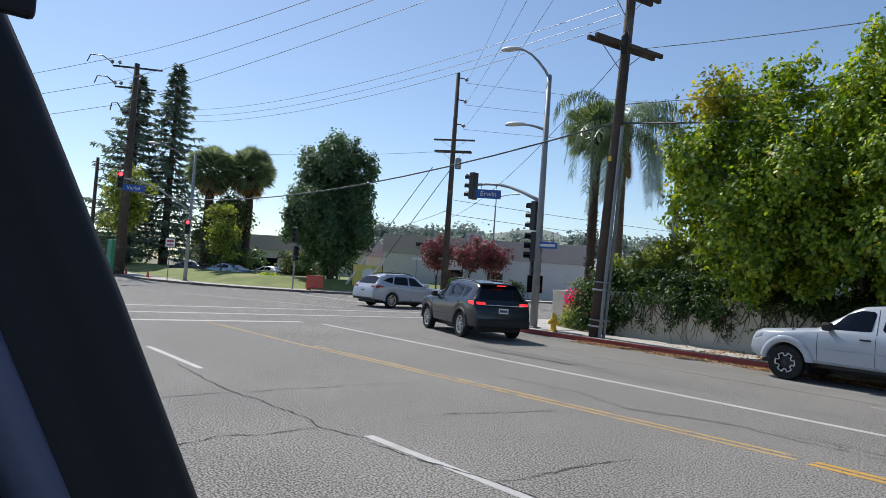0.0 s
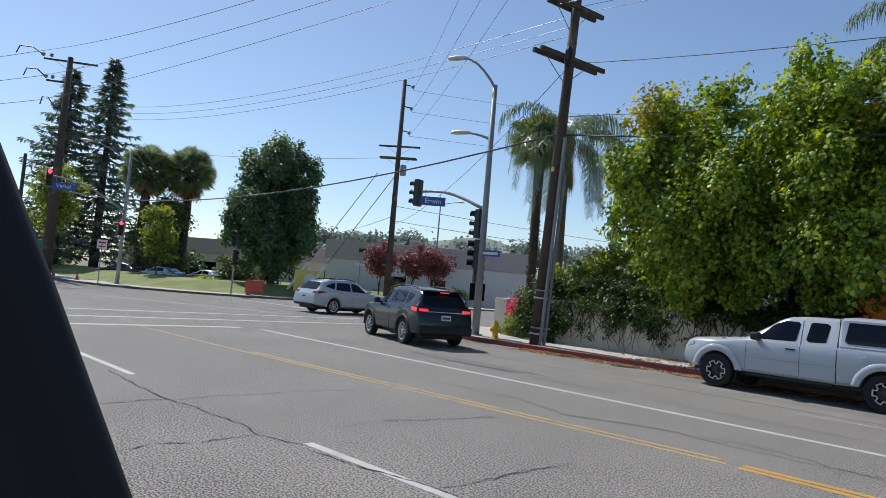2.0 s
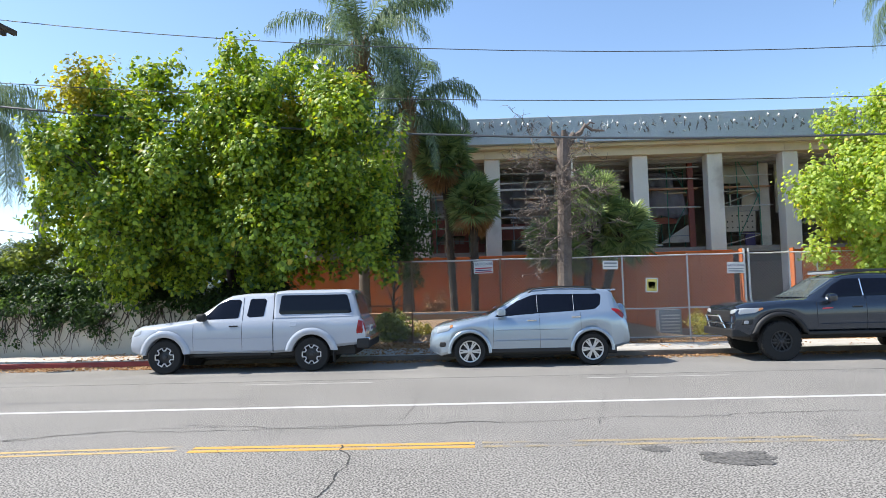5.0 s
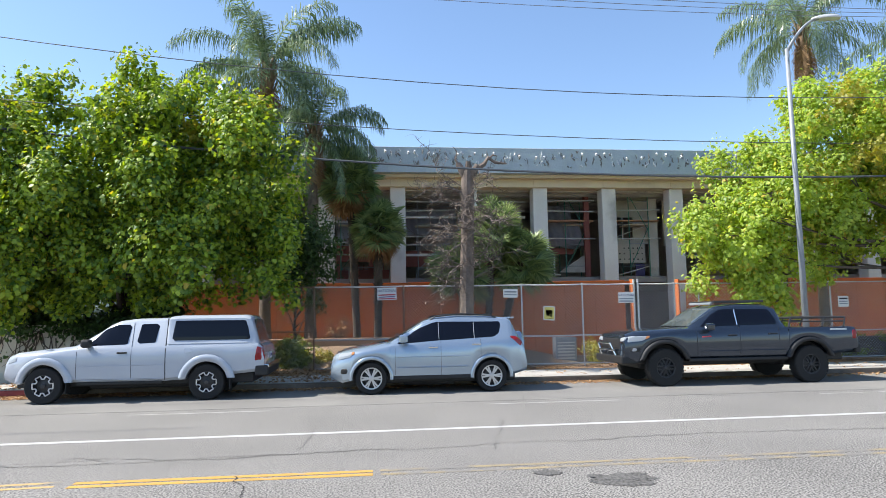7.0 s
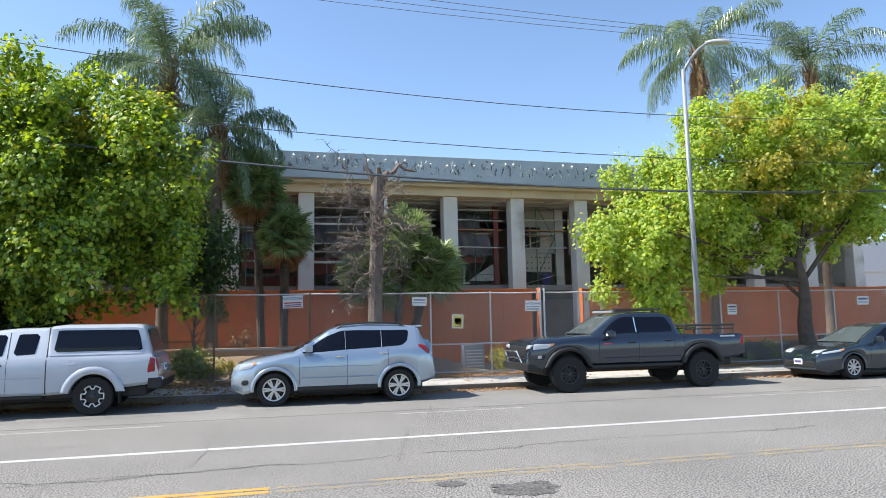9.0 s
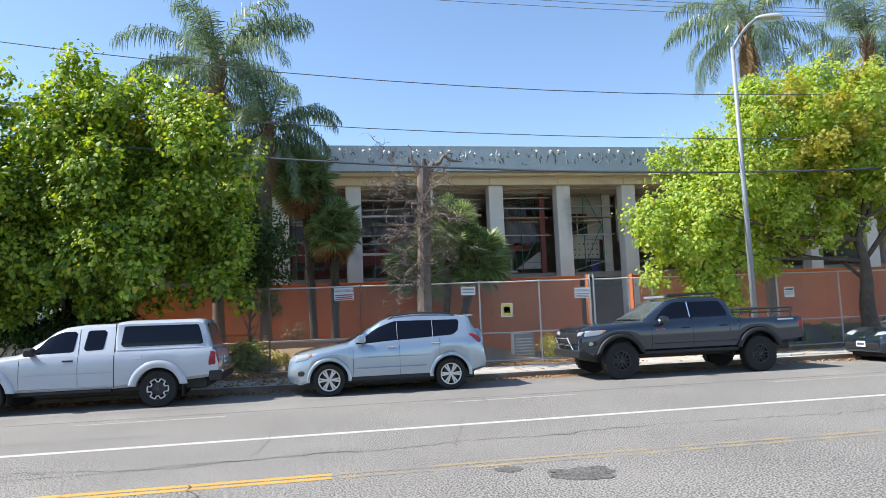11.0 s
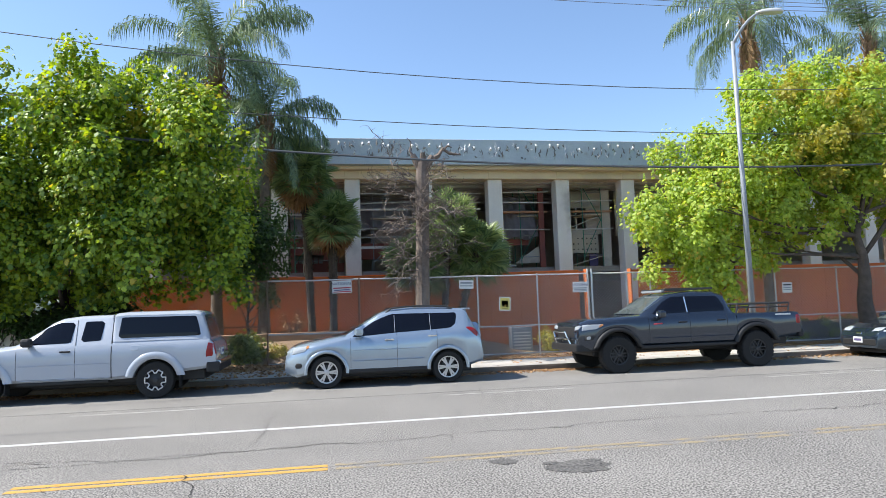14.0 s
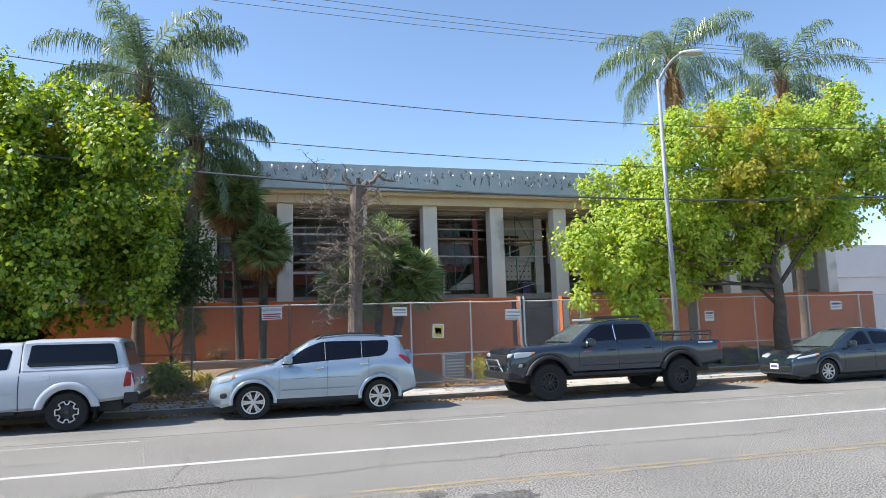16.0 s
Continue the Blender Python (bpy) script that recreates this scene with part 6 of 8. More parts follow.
wire((-42.0, 34, 8.0), (-24, 95, 8.0), 0.6, 0.02, "thin overhead wire along the side street")
wire((-42.0, 33.6, 11.9), (-59, 13.9, 10.6), 0.5, 0.014, "thin overhead wire over the junction", "wire_far")
for i, (z, e, w2) in enumerate(((17.6, WR[0], WL[0]), (15.6, WR[1], WL[1]), (13.7, WR[2], WL[2]))):
    tip = (-59.6 + 0.15 * i, 12.0 + 0.1 * i, z)
    e, w2 = Vector(e), Vector(w2)
    wire(tip, e + (e - Vector(tip)) * 0.5, 0.5, 0.016, "high-voltage wire over the street", "wire_far")
    wire(tip, w2 + (w2 - Vector(tip)) * 4.0, 0.3, 0.02, "high-voltage wire over the street", "wire_far")
for i, (z, oy) in enumerate(((17.6, 0.5), (15.8, 0.5), (13.8, 0.5))):
    wire((-41.6, 34.5, z), (-8.0 + i, 12.5 + i, 17.0 + z * 0.15), 0.9, 0.012, "high-voltage wire over the street", "wire_far")
    wire((-41.6, 34.5, z), (-14 + 3 * i, 70, z + 1), 0.9, 0.014, "high-voltage wire over the street", "wire_far")
for a2, b2 in zip(TRIO_A, TRIO_B):
    wire(a2, b2, 0.9, 0.012, "high-voltage wire over the street", "wire_far")
for z0, z1, y in ((10.95, 11.5, 16.3), (11.1, 11.9, 17.1), (11.3, 12.3, 18.0)):
    wire((-13.0, y, z0), (40, y + 0.4, z1), 1.2, 0.009, "thin upper wire along the street", "wire_far")

# guy wires and their yellow guards
for dx, dy in ((0.0, 0.0), (1.2, 1.0)):
    g = thing("guy_wire", -46.8 + dx, 27.4 + dy, 0.1, "steel guy wire with a pale guard by the sign", "guy wire")
    part("strand", tubes([(0, 0, 0), (3.6, 5.5, 10.5)], 0.03, 5), "wire", g)
    part("guard", tubes([(0, 0, 0), (0.95, 1.45, 2.8)], 0.08, 6), "sign_white", g)

# ---- far office and small things across the junction ----
of = office("office", -60, -38, 41.0, 66, 5.9, "low office block with pale walls and a brown parapet", turn=46)
of.matrix_basis = pose(-60.0, 40.0, 0.05, 0, 0, 46)
for k in range(3):
    part("window", boxes((7 + k * 4.2, 8.6 + k * 4.2, -0.03, 0.06, 0.7, 2.5)), "glass_dark", of)
part("print_bar", boxes((3.4, 4.7, -0.2, -0.14, 4.75, 5.15)), "ink", of, "dark numerals too small to read")
part("roof_unit", boxes((8.5, 10.2, 4, 6, 5.85, 6.7, 0.05)), "galv_dull", of)
part("roof_unit", boxes((16.5, 17.6, 4, 6, 5.85, 6.6, 0.05)), "galv_dull", of)
o2 = office("office", 0, 26, 0, 16, 5.6, "low beige office block behind the lawn", "stucco", "office_band")
o2.matrix_basis = pose(-94, 31, 0.05, 0, 0, 35)
for k in range(5):
    part("window", boxes((2 + k * 4.4, 4.6 + k * 4.4, -0.03, 0.06, 0.7, 2.6)), "glass_dark", o2)
o3 = office("warehouse", 0, 40, 0, 14, 7.2, "pale blue-white warehouse behind the fence", "pale_wall", "pale_wall")
o3.matrix_basis = pose(40.5, 40.0, 0.05)
bn = thing("banner", -45.6, 28.9, PAVE_Z, "yellow banner with a pale round emblem", "banner", turn=48)
part("cloth", boxes((-1.15, 1.15, -0.02, 0.02, 0.1, 2.1, 0.01)), "sign_yellow", bn)
bm = bmesh.new()
lathe(bm, [(0.5, 0), (0.5, 0.02)], 20, Matrix.Translation((0.1, -0.03, 1.35)) @ Matrix.Rotation(radians(90), 4, "X"))
part("emblem", bm, "sign_white", bn)
part("print_bar", boxes((-0.7, 0.8, -0.03, -0.018, 0.4, 0.62)), "paint_yellow", bn)
part("post", tubes([(-1.2, 0, 0), (-1.2, 0, 2.2)], 0.04, 6), "wood_pole", bn)
part("post", tubes([(1.2, 0, 0), (1.2, 0, 2.2)], 0.04, 6), "wood_pole", bn)
pb = thing("planter_box", -44.9, 31.3, PAVE_Z, "long concrete planter with yellow-green plants", "planter", turn=48)
part("trough", boxes((-2.0, 2.0, -0.5, 0.5, 0, 0.75, 0.02)), "slab", pb)
v, f = leaf_cloud([(-1.5 + k * 0.5, 0, 0.85, 0.4, 0.4, 0.25) for k in range(7)], 1200, 0.16, 97, 0.2)
raw("plants", v, f, "leaf_light", pb)["kind"] = "stuff"
br = thing("safety_barrier", -42.4, 22.6, PAVE_Z, "folded orange-red plastic safety barrier", "barrier", turn=50)
M["orange_plastic"] = mat("orange_plastic", (0.55, 0.10, 0.06), (0.42, 0.07, 0.045), 0.5, 3.0)
for k in range(4):
    part("panel", boxes((-0.6, 0.6, -0.25 + 0.14 * k, -0.2 + 0.14 * k, 0.15, 0.95, 0.03), (-0.55, 0.55, -0.24 + 0.14 * k, -0.21 + 0.14 * k, 0.95, 1.05, 0.01)), "orange_plastic", br)
    part("foot", boxes((-0.5, -0.3, -0.35 + 0.14 * k, -0.1 + 0.14 * k, 0, 0.14, 0.02)), "orange_plastic", br)
for x, y in ((-42.0, 34.8), (-42.3, 37.5), (-58.3, 13.4 + 0.7), (-52.9, 14.3)):
    co = thing("traffic_cone", x, y, PAVE_Z, "small orange traffic cone", "traffic cone", "cones at the kerb")
    bm = bmesh.new()
    lathe(bm, [(0.2, 0), (0.2, 0.03), (0.12, 0.04), (0.03, 0.5)], 12)
    part("body", bm, "orange_plastic", co)
gb = thing("utility_cabinet", -66, 14.9, 0.1, "green metal utility cabinet", "utility box")
part("cabinet", boxes((-0.8, 0.8, -0.5, 0.5, 0, 2.9, 0.05)), mat("green_box", (0.04, 0.28, 0.16)), gb)

# ---- hills far off ----


def hill(cx, cy, rx, ry, h, seed):
    bm = bmesh.new()
    bmesh.ops.create_grid(bm, x_segments=60, y_segments=24, size=1)
    for v in bm.verts:
        q = max(0, 1 - v.co.x ** 2) * max(0, 1 - v.co.y ** 2)
        w = noise.noise((v.co.x * 4 + seed, v.co.y * 3, 0)) * 0.35 + noise.noise((v.co.x * 16, v.co.y * 9, seed)) * 0.12
        v.co = Vector((cx + v.co.x * rx, cy + v.co.y * ry, -1 + h * q * (0.8 + w)))
    return tagged(link_mesh("hill", bm, "hill", smooth=True), "dry hill dotted with dark trees, haze put into its colour", "hill", kind="structure")


hill(-330, 260, 260, 110, 36, 1)
hill(-190, 420, 240, 110, 40, 4)
for s, (cx, cy, h, n) in enumerate(((-250, 178, 20, 40), (-205, 235, 20, 40), (-170, 270, 17, 40), (-150, 330, 22, 40), (-150, 90, 5, 24), (-75, 190, 6, 40))):
    v, f = leaf_cloud([(rng.uniform(-55, 55), rng.uniform(-22, 22), rng.uniform(0, 3.5), rng.uniform(4, 7), 4, rng.uniform(2.5, 4.5)) for k in range(n)], 9000, 1.7, 100 + s, 0.3)
    w = thing("far_wood", cx, cy, h - 3, "far trees on the hillside in haze-paled green", "woodland")
    w["kind"] = "stuff"
    raw("foliage", v, f, "leaf_far_haze", w)["kind"] = "stuff"
    part("stems", boxes(*[(q * 9 - 50, q * 9 - 49.3, 0, 0.7, -h, 2) for q in range(11)]), "bark", w)["kind"] = "stuff"

# ---- cars ----


def interp(table, x):
    if x <= table[0][0]:
        return table[0][1]
    for (a, va), (b, vb) in zip(table, table[1:]):
        if x <= b:
            return va + (vb - va) * (x - a) / max(b - a, 1e-6)
    return table[-1][1]


class Shape:
    """The skin of a car: front at x = 0, rear at x = length."""

    def __init__(self, c):
        self.c = c
        self.wheels = [c["fo"], c["fo"] + c["wb"]]

    def half(self, x):
        c = self.c
        u = x / c["length"]
        f = max(0, (0.16 - u) / 0.16)
        r = max(0, (u - 0.88) / 0.12)
        return c["width"] / 2 * (1 - c.get("nose", 0.17) * f ** 2 - c.get("tail", 0.07) * r ** 2)

    def low(self, x):
        c = self.c
        z = interp(c["under"], x)
        for w in self.wheels:
            d = abs(x - w)
            if d < c["arch"]:
                z = max(z, c["hub"] + math.sqrt(c["arch"] ** 2 - d * d))
        return z

    def section(self, x):
        c = self.c
        w, zl, zt = self.half(x), self.low(x), interp(c["top"], x)
        zb = min(interp(c["belt"], x), zt - 0.012)
        zl = min(zl, zb - 0.06)
        g = min(1, max(0, (zt - zb) / 0.35))
        rw = c.get("roof_w", 0.74)
        wr = w * 0.88 * (1 - g) + c["width"] / 2 * (interp(rw, x) if isinstance(rw, list) else rw) * g
        h = zb - zl
        s7 = zt - 0.075 * g - 0.004
        return [(0, zl), (w * 0.90, zl), (w * 0.975, zl + min(0.06, h * 0.2)), (w, zl + h * 0.42), (w * 0.998, zl + h * 0.7), (w * 0.972, zb - min(0.03, h * 0.1)), (w * 0.945, zb),
                (wr * 0.985 + 0.0 * g, max(s7, zb + 0.002)), (wr * 0.87, max(zt - 0.02 * g, zb + 0.004)), (wr * 0.45, zt - 0.002), (0, zt)]

    def side(self, x, z):
        """Half width of the flank at height z."""
        s = self.section(x)[2:8]
        for (ya, za), (yb, zb) in zip(s, s[1:]):
            if z <= zb:
                return ya + (yb - ya) * max(0, min(1, (z - za) / max(zb - za, 1e-5)))
        return s[-1][0]

    def roof(self, x, y):
        s = self.section(x)[6:]
        y = abs(y)
        for (ya, za), (yb, zb) in zip(s, s[1:]):
            if y >= yb:
                return za + (zb - za) * max(0, min(1, (ya - y) / max(ya - yb, 1e-5)))
        return s[-1][1]


def span(pts, x):
    """Lowest and highest z of an outline at x."""
    zs = []
    n = len(pts)
    for k in range(n):
        (xa, za), (xb, zb) = pts[k], pts[(k + 1) % n]
        if min(xa, xb) - 1e-6 <= x <= max(xa, xb) + 1e-6:
            if abs(xb - xa) < 1e-6:
                zs += [za, zb]
            else:
                zs.append(za + (zb - za) * (x - xa) / (xb - xa))
    return min(zs), max(zs)


def flank(bm, sh, pts, off, sg, thick=0.004):
    """A panel that follows the flank over an outline of (x, z) points."""
    x0, x1 = min(p[0] for p in pts), max(p[0] for p in pts)
    cols, rows = max(6, int((x1 - x0) / 0.05)), 6
    grid = []
    for i in range(cols + 1):
        x = x0 + (x1 - x0) * i / cols
        lo, hi = span(pts, x)
        hi = max(hi, lo + 0.004)
        col = []
        for j in range(rows + 1):
            z = lo + (hi - lo) * j / rows
            edge = i in (0, cols) or j in (0, rows)
            col.append(bm.verts.new((x, sg * (sh.side(x, z) + (off - thick - 0.004 if edge else off)), z)))
        grid.append(col)
    for a, b in zip(grid, grid[1:]):
        for j in range(rows):
            bm.faces.new((a[j], b[j], b[j + 1], a[j + 1]) if sg < 0 else (a[j], a[j + 1], b[j + 1], b[j]))
    return bm


def end_patch(sh, y0, y1, z0, z1, off=0.008, rear=False, cols=8, rows=5, slope=0.0):
    """A panel that follows the nose or the tail between two widths and heights."""
    L = sh.c["length"]
    bm = bmesh.new()
    grid = []
    for i in range(cols + 1):
        y = y0 + (y1 - y0) * i / cols
        col = []
        for j in range(rows + 1):
            z = z0 + (z1 - z0) * j / rows + slope * (abs(y) - abs(y0))
            d = 0.0
            while d < 0.6:
                x = L - d if rear else d
                if interp(sh.c["top"], x) >= z and sh.side(x, z) >= abs(y):
                    break
                d += 0.005
            d -= off
            if i in (0, cols) or j in (0, rows):
                d += off + 0.006
            col.append(bm.verts.new((L - d if rear else d, y, z)))
        grid.append(col)
    for a, b in zip(grid, grid[1:]):
        for j in range(rows):
            bm.faces.new((a[j], a[j + 1], b[j + 1], b[j]))
    bmesh.ops.recalc_face_normals(bm, faces=bm.faces)
    return bm


def rounded(pts, r=0.05, n=3):
    """Outline with its corners rounded."""
    out = []
    m = len(pts)
    for k in range(m):
        p, a, b = Vector(pts[k]), Vector(pts[k - 1]), Vector(pts[(k + 1) % m])
        q = min(r, (a - p).length * 0.45, (b - p).length * 0.45)
        s, e = p + (a - p).normalized() * q, p + (b - p).normalized() * q
        for i in range(n + 1):
            t = i / n
            out.append(tuple(s.lerp(p, t).lerp(p.lerp(e, t), t)))
    return out


def top_panel(sh, x0, x1, frac, off=0.006, cols=10, rows=8):
    """A pane that follows the top of the skin, for windscreens."""
    bm = bmesh.new()
    grid = []
    for i in range(rows + 1):
        x = x0 + (x1 - x0) * i / rows
        w = sh.section(x)[7][0] * frac
        grid.append([bm.verts.new((x, -w + 2 * w * j / cols, sh.roof(x, -w + 2 * w * j / cols) + off)) for j in range(cols + 1)])
    for a, b in zip(grid, grid[1:]):
        for j in range(cols):
            bm.faces.new((a[j], a[j + 1], b[j + 1], b[j]))
    return bm


def wheel(car, x, y, sg, c):
    r, w = c["tyre"], c.get("tread", 0.22)
    m = Matrix.Translation((x, y, r)) @ Matrix.Rotation(radians(90 * -sg), 4, "X")
    rr = c["rim"]
    bm = bmesh.new()
    lathe(bm, [(rr, -w * 0.45), (r * 0.93, -w * 0.5), (r * 0.985, -w * 0.38), (r, -w * 0.25), (r, w * 0.25), (r * 0.985, w * 0.38), (r * 0.93, w * 0.5), (rr * 1.03, w * 0.46), (rr, w * 0.40), (rr * 0.97, w * 0.1)], 32, m)
    if c.get("knobs"):
        for k in range(30):
            a = 2 * math.pi * k / 30
            for h in (-w * 0.3, w * 0.3, w * 0.42):
                box(bm, -0.022, 0.022, -0.03, 0.03, -0.012, 0.012)
                bmesh.ops.transform(bm, matrix=m @ Matrix.Rotation(a, 4, "Z") @ Matrix.Translation((r - (0.0 if h < w * 0.4 else 0.015), 0, h)) @ Matrix.Rotation(radians(90), 4, "Y"), verts=bm.verts[-8:])
    tyre = part("wheel", bm, "rubber", car)
    bm = bmesh.new()
    lathe(bm, [(rr * 0.2, w * 0.20), (rr * 0.99, w * 0.02), (rr, 0)], 28, m)
    part("brake_disc", bm, "black_metal", tyre)
    bm = bmesh.new()
    lathe(bm, [(rr * 0.90, w * 0.30), (rr * 0.92, w * 0.42), (rr * 1.0, w * 0.44), (rr * 1.02, w * 0.38), (rr * 0.96, w * 0.2)], 32, m, False)
    n = c.get("spokes", 5)
    if c.get("spoke_style") == "star":
        pts = []
        for k in range(n):
            for da, q in ((-15, 0.93), (15, 0.93), (21, 0.64), (39, 0.64)):
                a = radians(360 * k / n + da)
                pts.append(m @ Vector((rr * q * math.cos(a), rr * q * math.sin(a), w * 0.43)))
        star = bmesh.new()
        for a, b in zip(pts, pts[1:] + pts[:1]):
            tube(star, [a, b], rr * 0.062, 6)
        part("rim_face", star, "alloy", tyre, "machined silver star on the black rim")
    for k in range(0 if c.get("spoke_style") == "star" else n):
        a = 2 * math.pi * k / n
        q = bmesh.new()
        if c.get("spoke_style") == "flare":
            prism(q, [(rr * 0.2, -rr * 0.09), (rr * 0.95, -rr * 0.22), (rr * 0.95, -rr * 0.05), (rr * 0.55, 0.0), (rr * 0.95, rr * 0.05), (rr * 0.95, rr * 0.22), (rr * 0.2, rr * 0.09)], w * 0.28, w * 0.40)
        elif c.get("spoke_style") == "twin":
            for o in (-0.16, 0.16):
                box(q, rr * 0.15, rr * 0.95, -rr * 0.055 + o * rr * 1.0, rr * 0.055 + o * rr * 1.0, w * 0.27, w * 0.40, 0.006)
        else:
            box(q, rr * 0.12, rr * 0.95, -rr * c.get("spoke_w", 0.12), rr * c.get("spoke_w", 0.12), w * 0.26, w * 0.40, 0.008)
        bmesh.ops.transform(q, matrix=m @ Matrix.Rotation(a, 4, "Z"), verts=q.verts)
        me = bpy.data.meshes.new("tmp")
        q.to_mesh(me)
        q.free()
        bm.from_mesh(me)
        bpy.data.meshes.remove(me)
    lathe(bm, [(rr * 0.24, w * 0.2), (rr * 0.24, w * 0.40), (rr * 0.15, w * 0.45), (0.01, w * 0.45)], 16, m)
    part("rim", bm, c.get("rim_mat", "alloy"), tyre, c.get("rim_label", "alloy rim"))
    return tyre


def car(name, c, paint, m, label, category, group="parked cars"):
    sh = Shape(c)
    o = new(name)
    o.matrix_basis = m
    tagged(o, label, category, group)
    L = c["length"]
    xs = sorted({round(v, 3) for v in [k * L / 84 for k in range(85)] + [w + s * c["arch"] * q for w in sh.wheels for s in (-1, 1) for q in (1.0, 0.985, 0.95, 0.88, 0.78, 0.64, 0.46, 0.25)] + [p[0] for p in c["top"] if 0 <= p[0] <= L]})
    bm = bmesh.new()
    rings = []
    for x in xs:
        s = sh.section(x)
        pts = s + [(-y, z) for y, z in s[-2:0:-1]]
        rings.append([bm.verts.new((x, y, z)) for y, z in pts])
    n = len(rings[0])
    for a, b in zip(rings, rings[1:]):
        for k in range(n):
            bm.faces.new((a[k], b[k], b[(k + 1) % n], a[(k + 1) % n]))
    bm.faces.new(rings[0])
    bm.faces.new(rings[-1][::-1])
    bmesh.ops.recalc_face_normals(bm, faces=bm.faces)
    body = part("body", bm, paint, o, smooth=True)
    body.data.set_sharp_from_angle(angle=radians(38))
    # dark wheel housings and underside
    hw = c["width"] / 2
    zu = interp(c["under"], L * 0.5)
    bm = boxes((0.25, L - 0.25, -hw * 0.72, hw * 0.72, zu - 0.10, zu + 0.12, 0.03), (1.6, L - 1.6, -hw * 0.5, hw * 0.5, zu - 0.17, zu - 0.08, 0.03))
    part("underbody", bm, "black_plastic", o)
    for x in sh.wheels:
        part("wheel_housing", boxes((x - c["arch"] * 0.97, x + c["arch"] * 0.97, -hw + c.get("tread", 0.22) + 0.07, hw - c.get("tread", 0.22) - 0.07, c["hub"] - 0.06, c["hub"] + c["arch"] * 0.98, 0.05)), "black_plastic", o)
        part("axle", tubes([(x, -hw + 0.2, c["hub"]), (x, hw - 0.2, c["hub"])], 0.05, 8), "black_metal", o)
    for x in c.get("flaps", ()):
        for sg in (-1, 1):
            part("mud_flap", boxes((x, x + 0.015, sg * (hw - 0.24), sg * (hw - 0.01), c["hub"] - 0.16, c["hub"] + 0.25, 0.004)), "black_plastic", o)
    for sg in (-1, 1):
        for x in sh.wheels:
            wheel(o, x, sg * (hw - c.get("tread", 0.22) / 2 - c.get("inset", 0.03)), sg, c)
            # lip round the arch
            bm = bmesh.new()
            prev = None
            fl, ft = c.get("flare_w", 0.03), c.get("flare_t", 0.008)
            for k in range(25):
                a = radians(-4 + 188 * k / 24)
                cs, sn = math.cos(a), math.sin(a)
                ri, ro = c["arch"] - 0.012, c["arch"] + fl
                row = []
                for rad, off in ((ri, -0.08), (ri, ft), (ro - 0.012, ft), (ro, -0.02)):
                    px, pz = x + rad * cs, max(interp(c["under"], x) + 0.0, c["hub"] + rad * sn)
                    xx = min(max(px, 0.02), L - 0.02)
                    row.append(bm.verts.new((px, sg * (sh.half(xx) + off), pz)))
                if prev:
                    for j in range(3):
                        bm.faces.new((prev[j], row[j], row[j + 1], prev[j + 1]))
                prev = row
            bmesh.ops.recalc_face_normals(bm, faces=bm.faces)
            part("wheel_arch", bm, c.get("flare_mat", paint), o, smooth=True)
        if c.get("glasshouse"):
            part("window_surround", flank(bmesh.new(), sh, rounded(c["glasshouse"], 0.06), 0.006, sg), "glass_dark", o, "black window surround")
        for w in c["windows"]:
            part("side_window", flank(bmesh.new(), sh, rounded(w, 0.05), 0.010, sg), "glass_dark", o, "dark tinted side window")
        for px, z0, z1 in c["seams"]:
            if callable(px):
                continue
            pts = [(px, sg * (sh.side(px, z0 + (z1 - z0) * k / 8) + 0.0005), z0 + (z1 - z0) * k / 8) for k in range(9)]
            part("door_seam", tubes(pts, 0.005, 4), "black_plastic", o)
        for x0, x1, z in c.get("creases", ()):
            pts = [(x0 + (x1 - x0) * k / 8, sg * (sh.side(x0 + (x1 - x0) * k / 8, z) + 0.002), z) for k in range(9)]
            part("side_moulding", tubes(pts, c.get("crease_r", 0.009), 5), c.get("crease_mat", paint), o)
        for hx, hz in c["handles"]:
            y = sh.side(hx, hz)
            part("door_handle", boxes((hx - 0.10, hx + 0.10, sg * (y + 0.004), sg * (y + 0.034), hz - 0.016, hz + 0.016, 0.008)), c.get("handle_mat", paint), o)
        mx, mz = c["mirror"]
        y = sh.side(mx, mz)
        bm = boxes((mx - 0.10, mx + 0.10, sg * (y + 0.05), sg * (y + 0.24), mz - 0.02, mz + 0.15, 0.05), (mx - 0.04, mx + 0.05, sg * (y - 0.03), sg * (y + 0.08), mz - 0.02, mz + 0.04, 0.01))
        part("wing_mirror", bm, c.get("mirror_mat", paint), o, smooth=False)
        # lamps at the corners
        part("headlamp", flank(bmesh.new(), sh, rounded(c["headlamp"], 0.04), 0.008, sg, 0.01), "headlamp", o, "clear headlamp")
        if c.get("amber"):
            part("indicator", flank(bmesh.new(), sh, rounded(c["amber"], 0.03), 0.012, sg, 0.01), "amber", o, "amber indicator")
        part("tail_lamp", flank(bmesh.new(), sh, rounded(c["tail_lamp"], 0.04), 0.008, sg, 0.01), c.get("tail_mat", "tail_red"), o, "red tail lamp")
        z0, z1 = min(p[1] for p in c["tail_lamp"]), max(p[1] for p in c["tail_lamp"])
        w = sh.side(L - 0.12, z0)
        part("tail_lamp", end_patch(sh, sg * (w - c.get("lamp_w", 0.2)), sg * (w - 0.01), z0 + 0.03, z1 - 0.03, 0.012, True), c.get("tail_mat", "tail_red"), o, "red tail lamp")
        z0, z1 = min(p[1] for p in c["headlamp"]), max(p[1] for p in c["headlamp"])
        w = sh.half(0.05)
        part("headlamp", end_patch(sh, sg * (w - 0.30), sg * (w - 0.01), z0 + 0.01, z1 - 0.05, 0.012, slope=0.1), "headlamp", o, "clear headlamp")
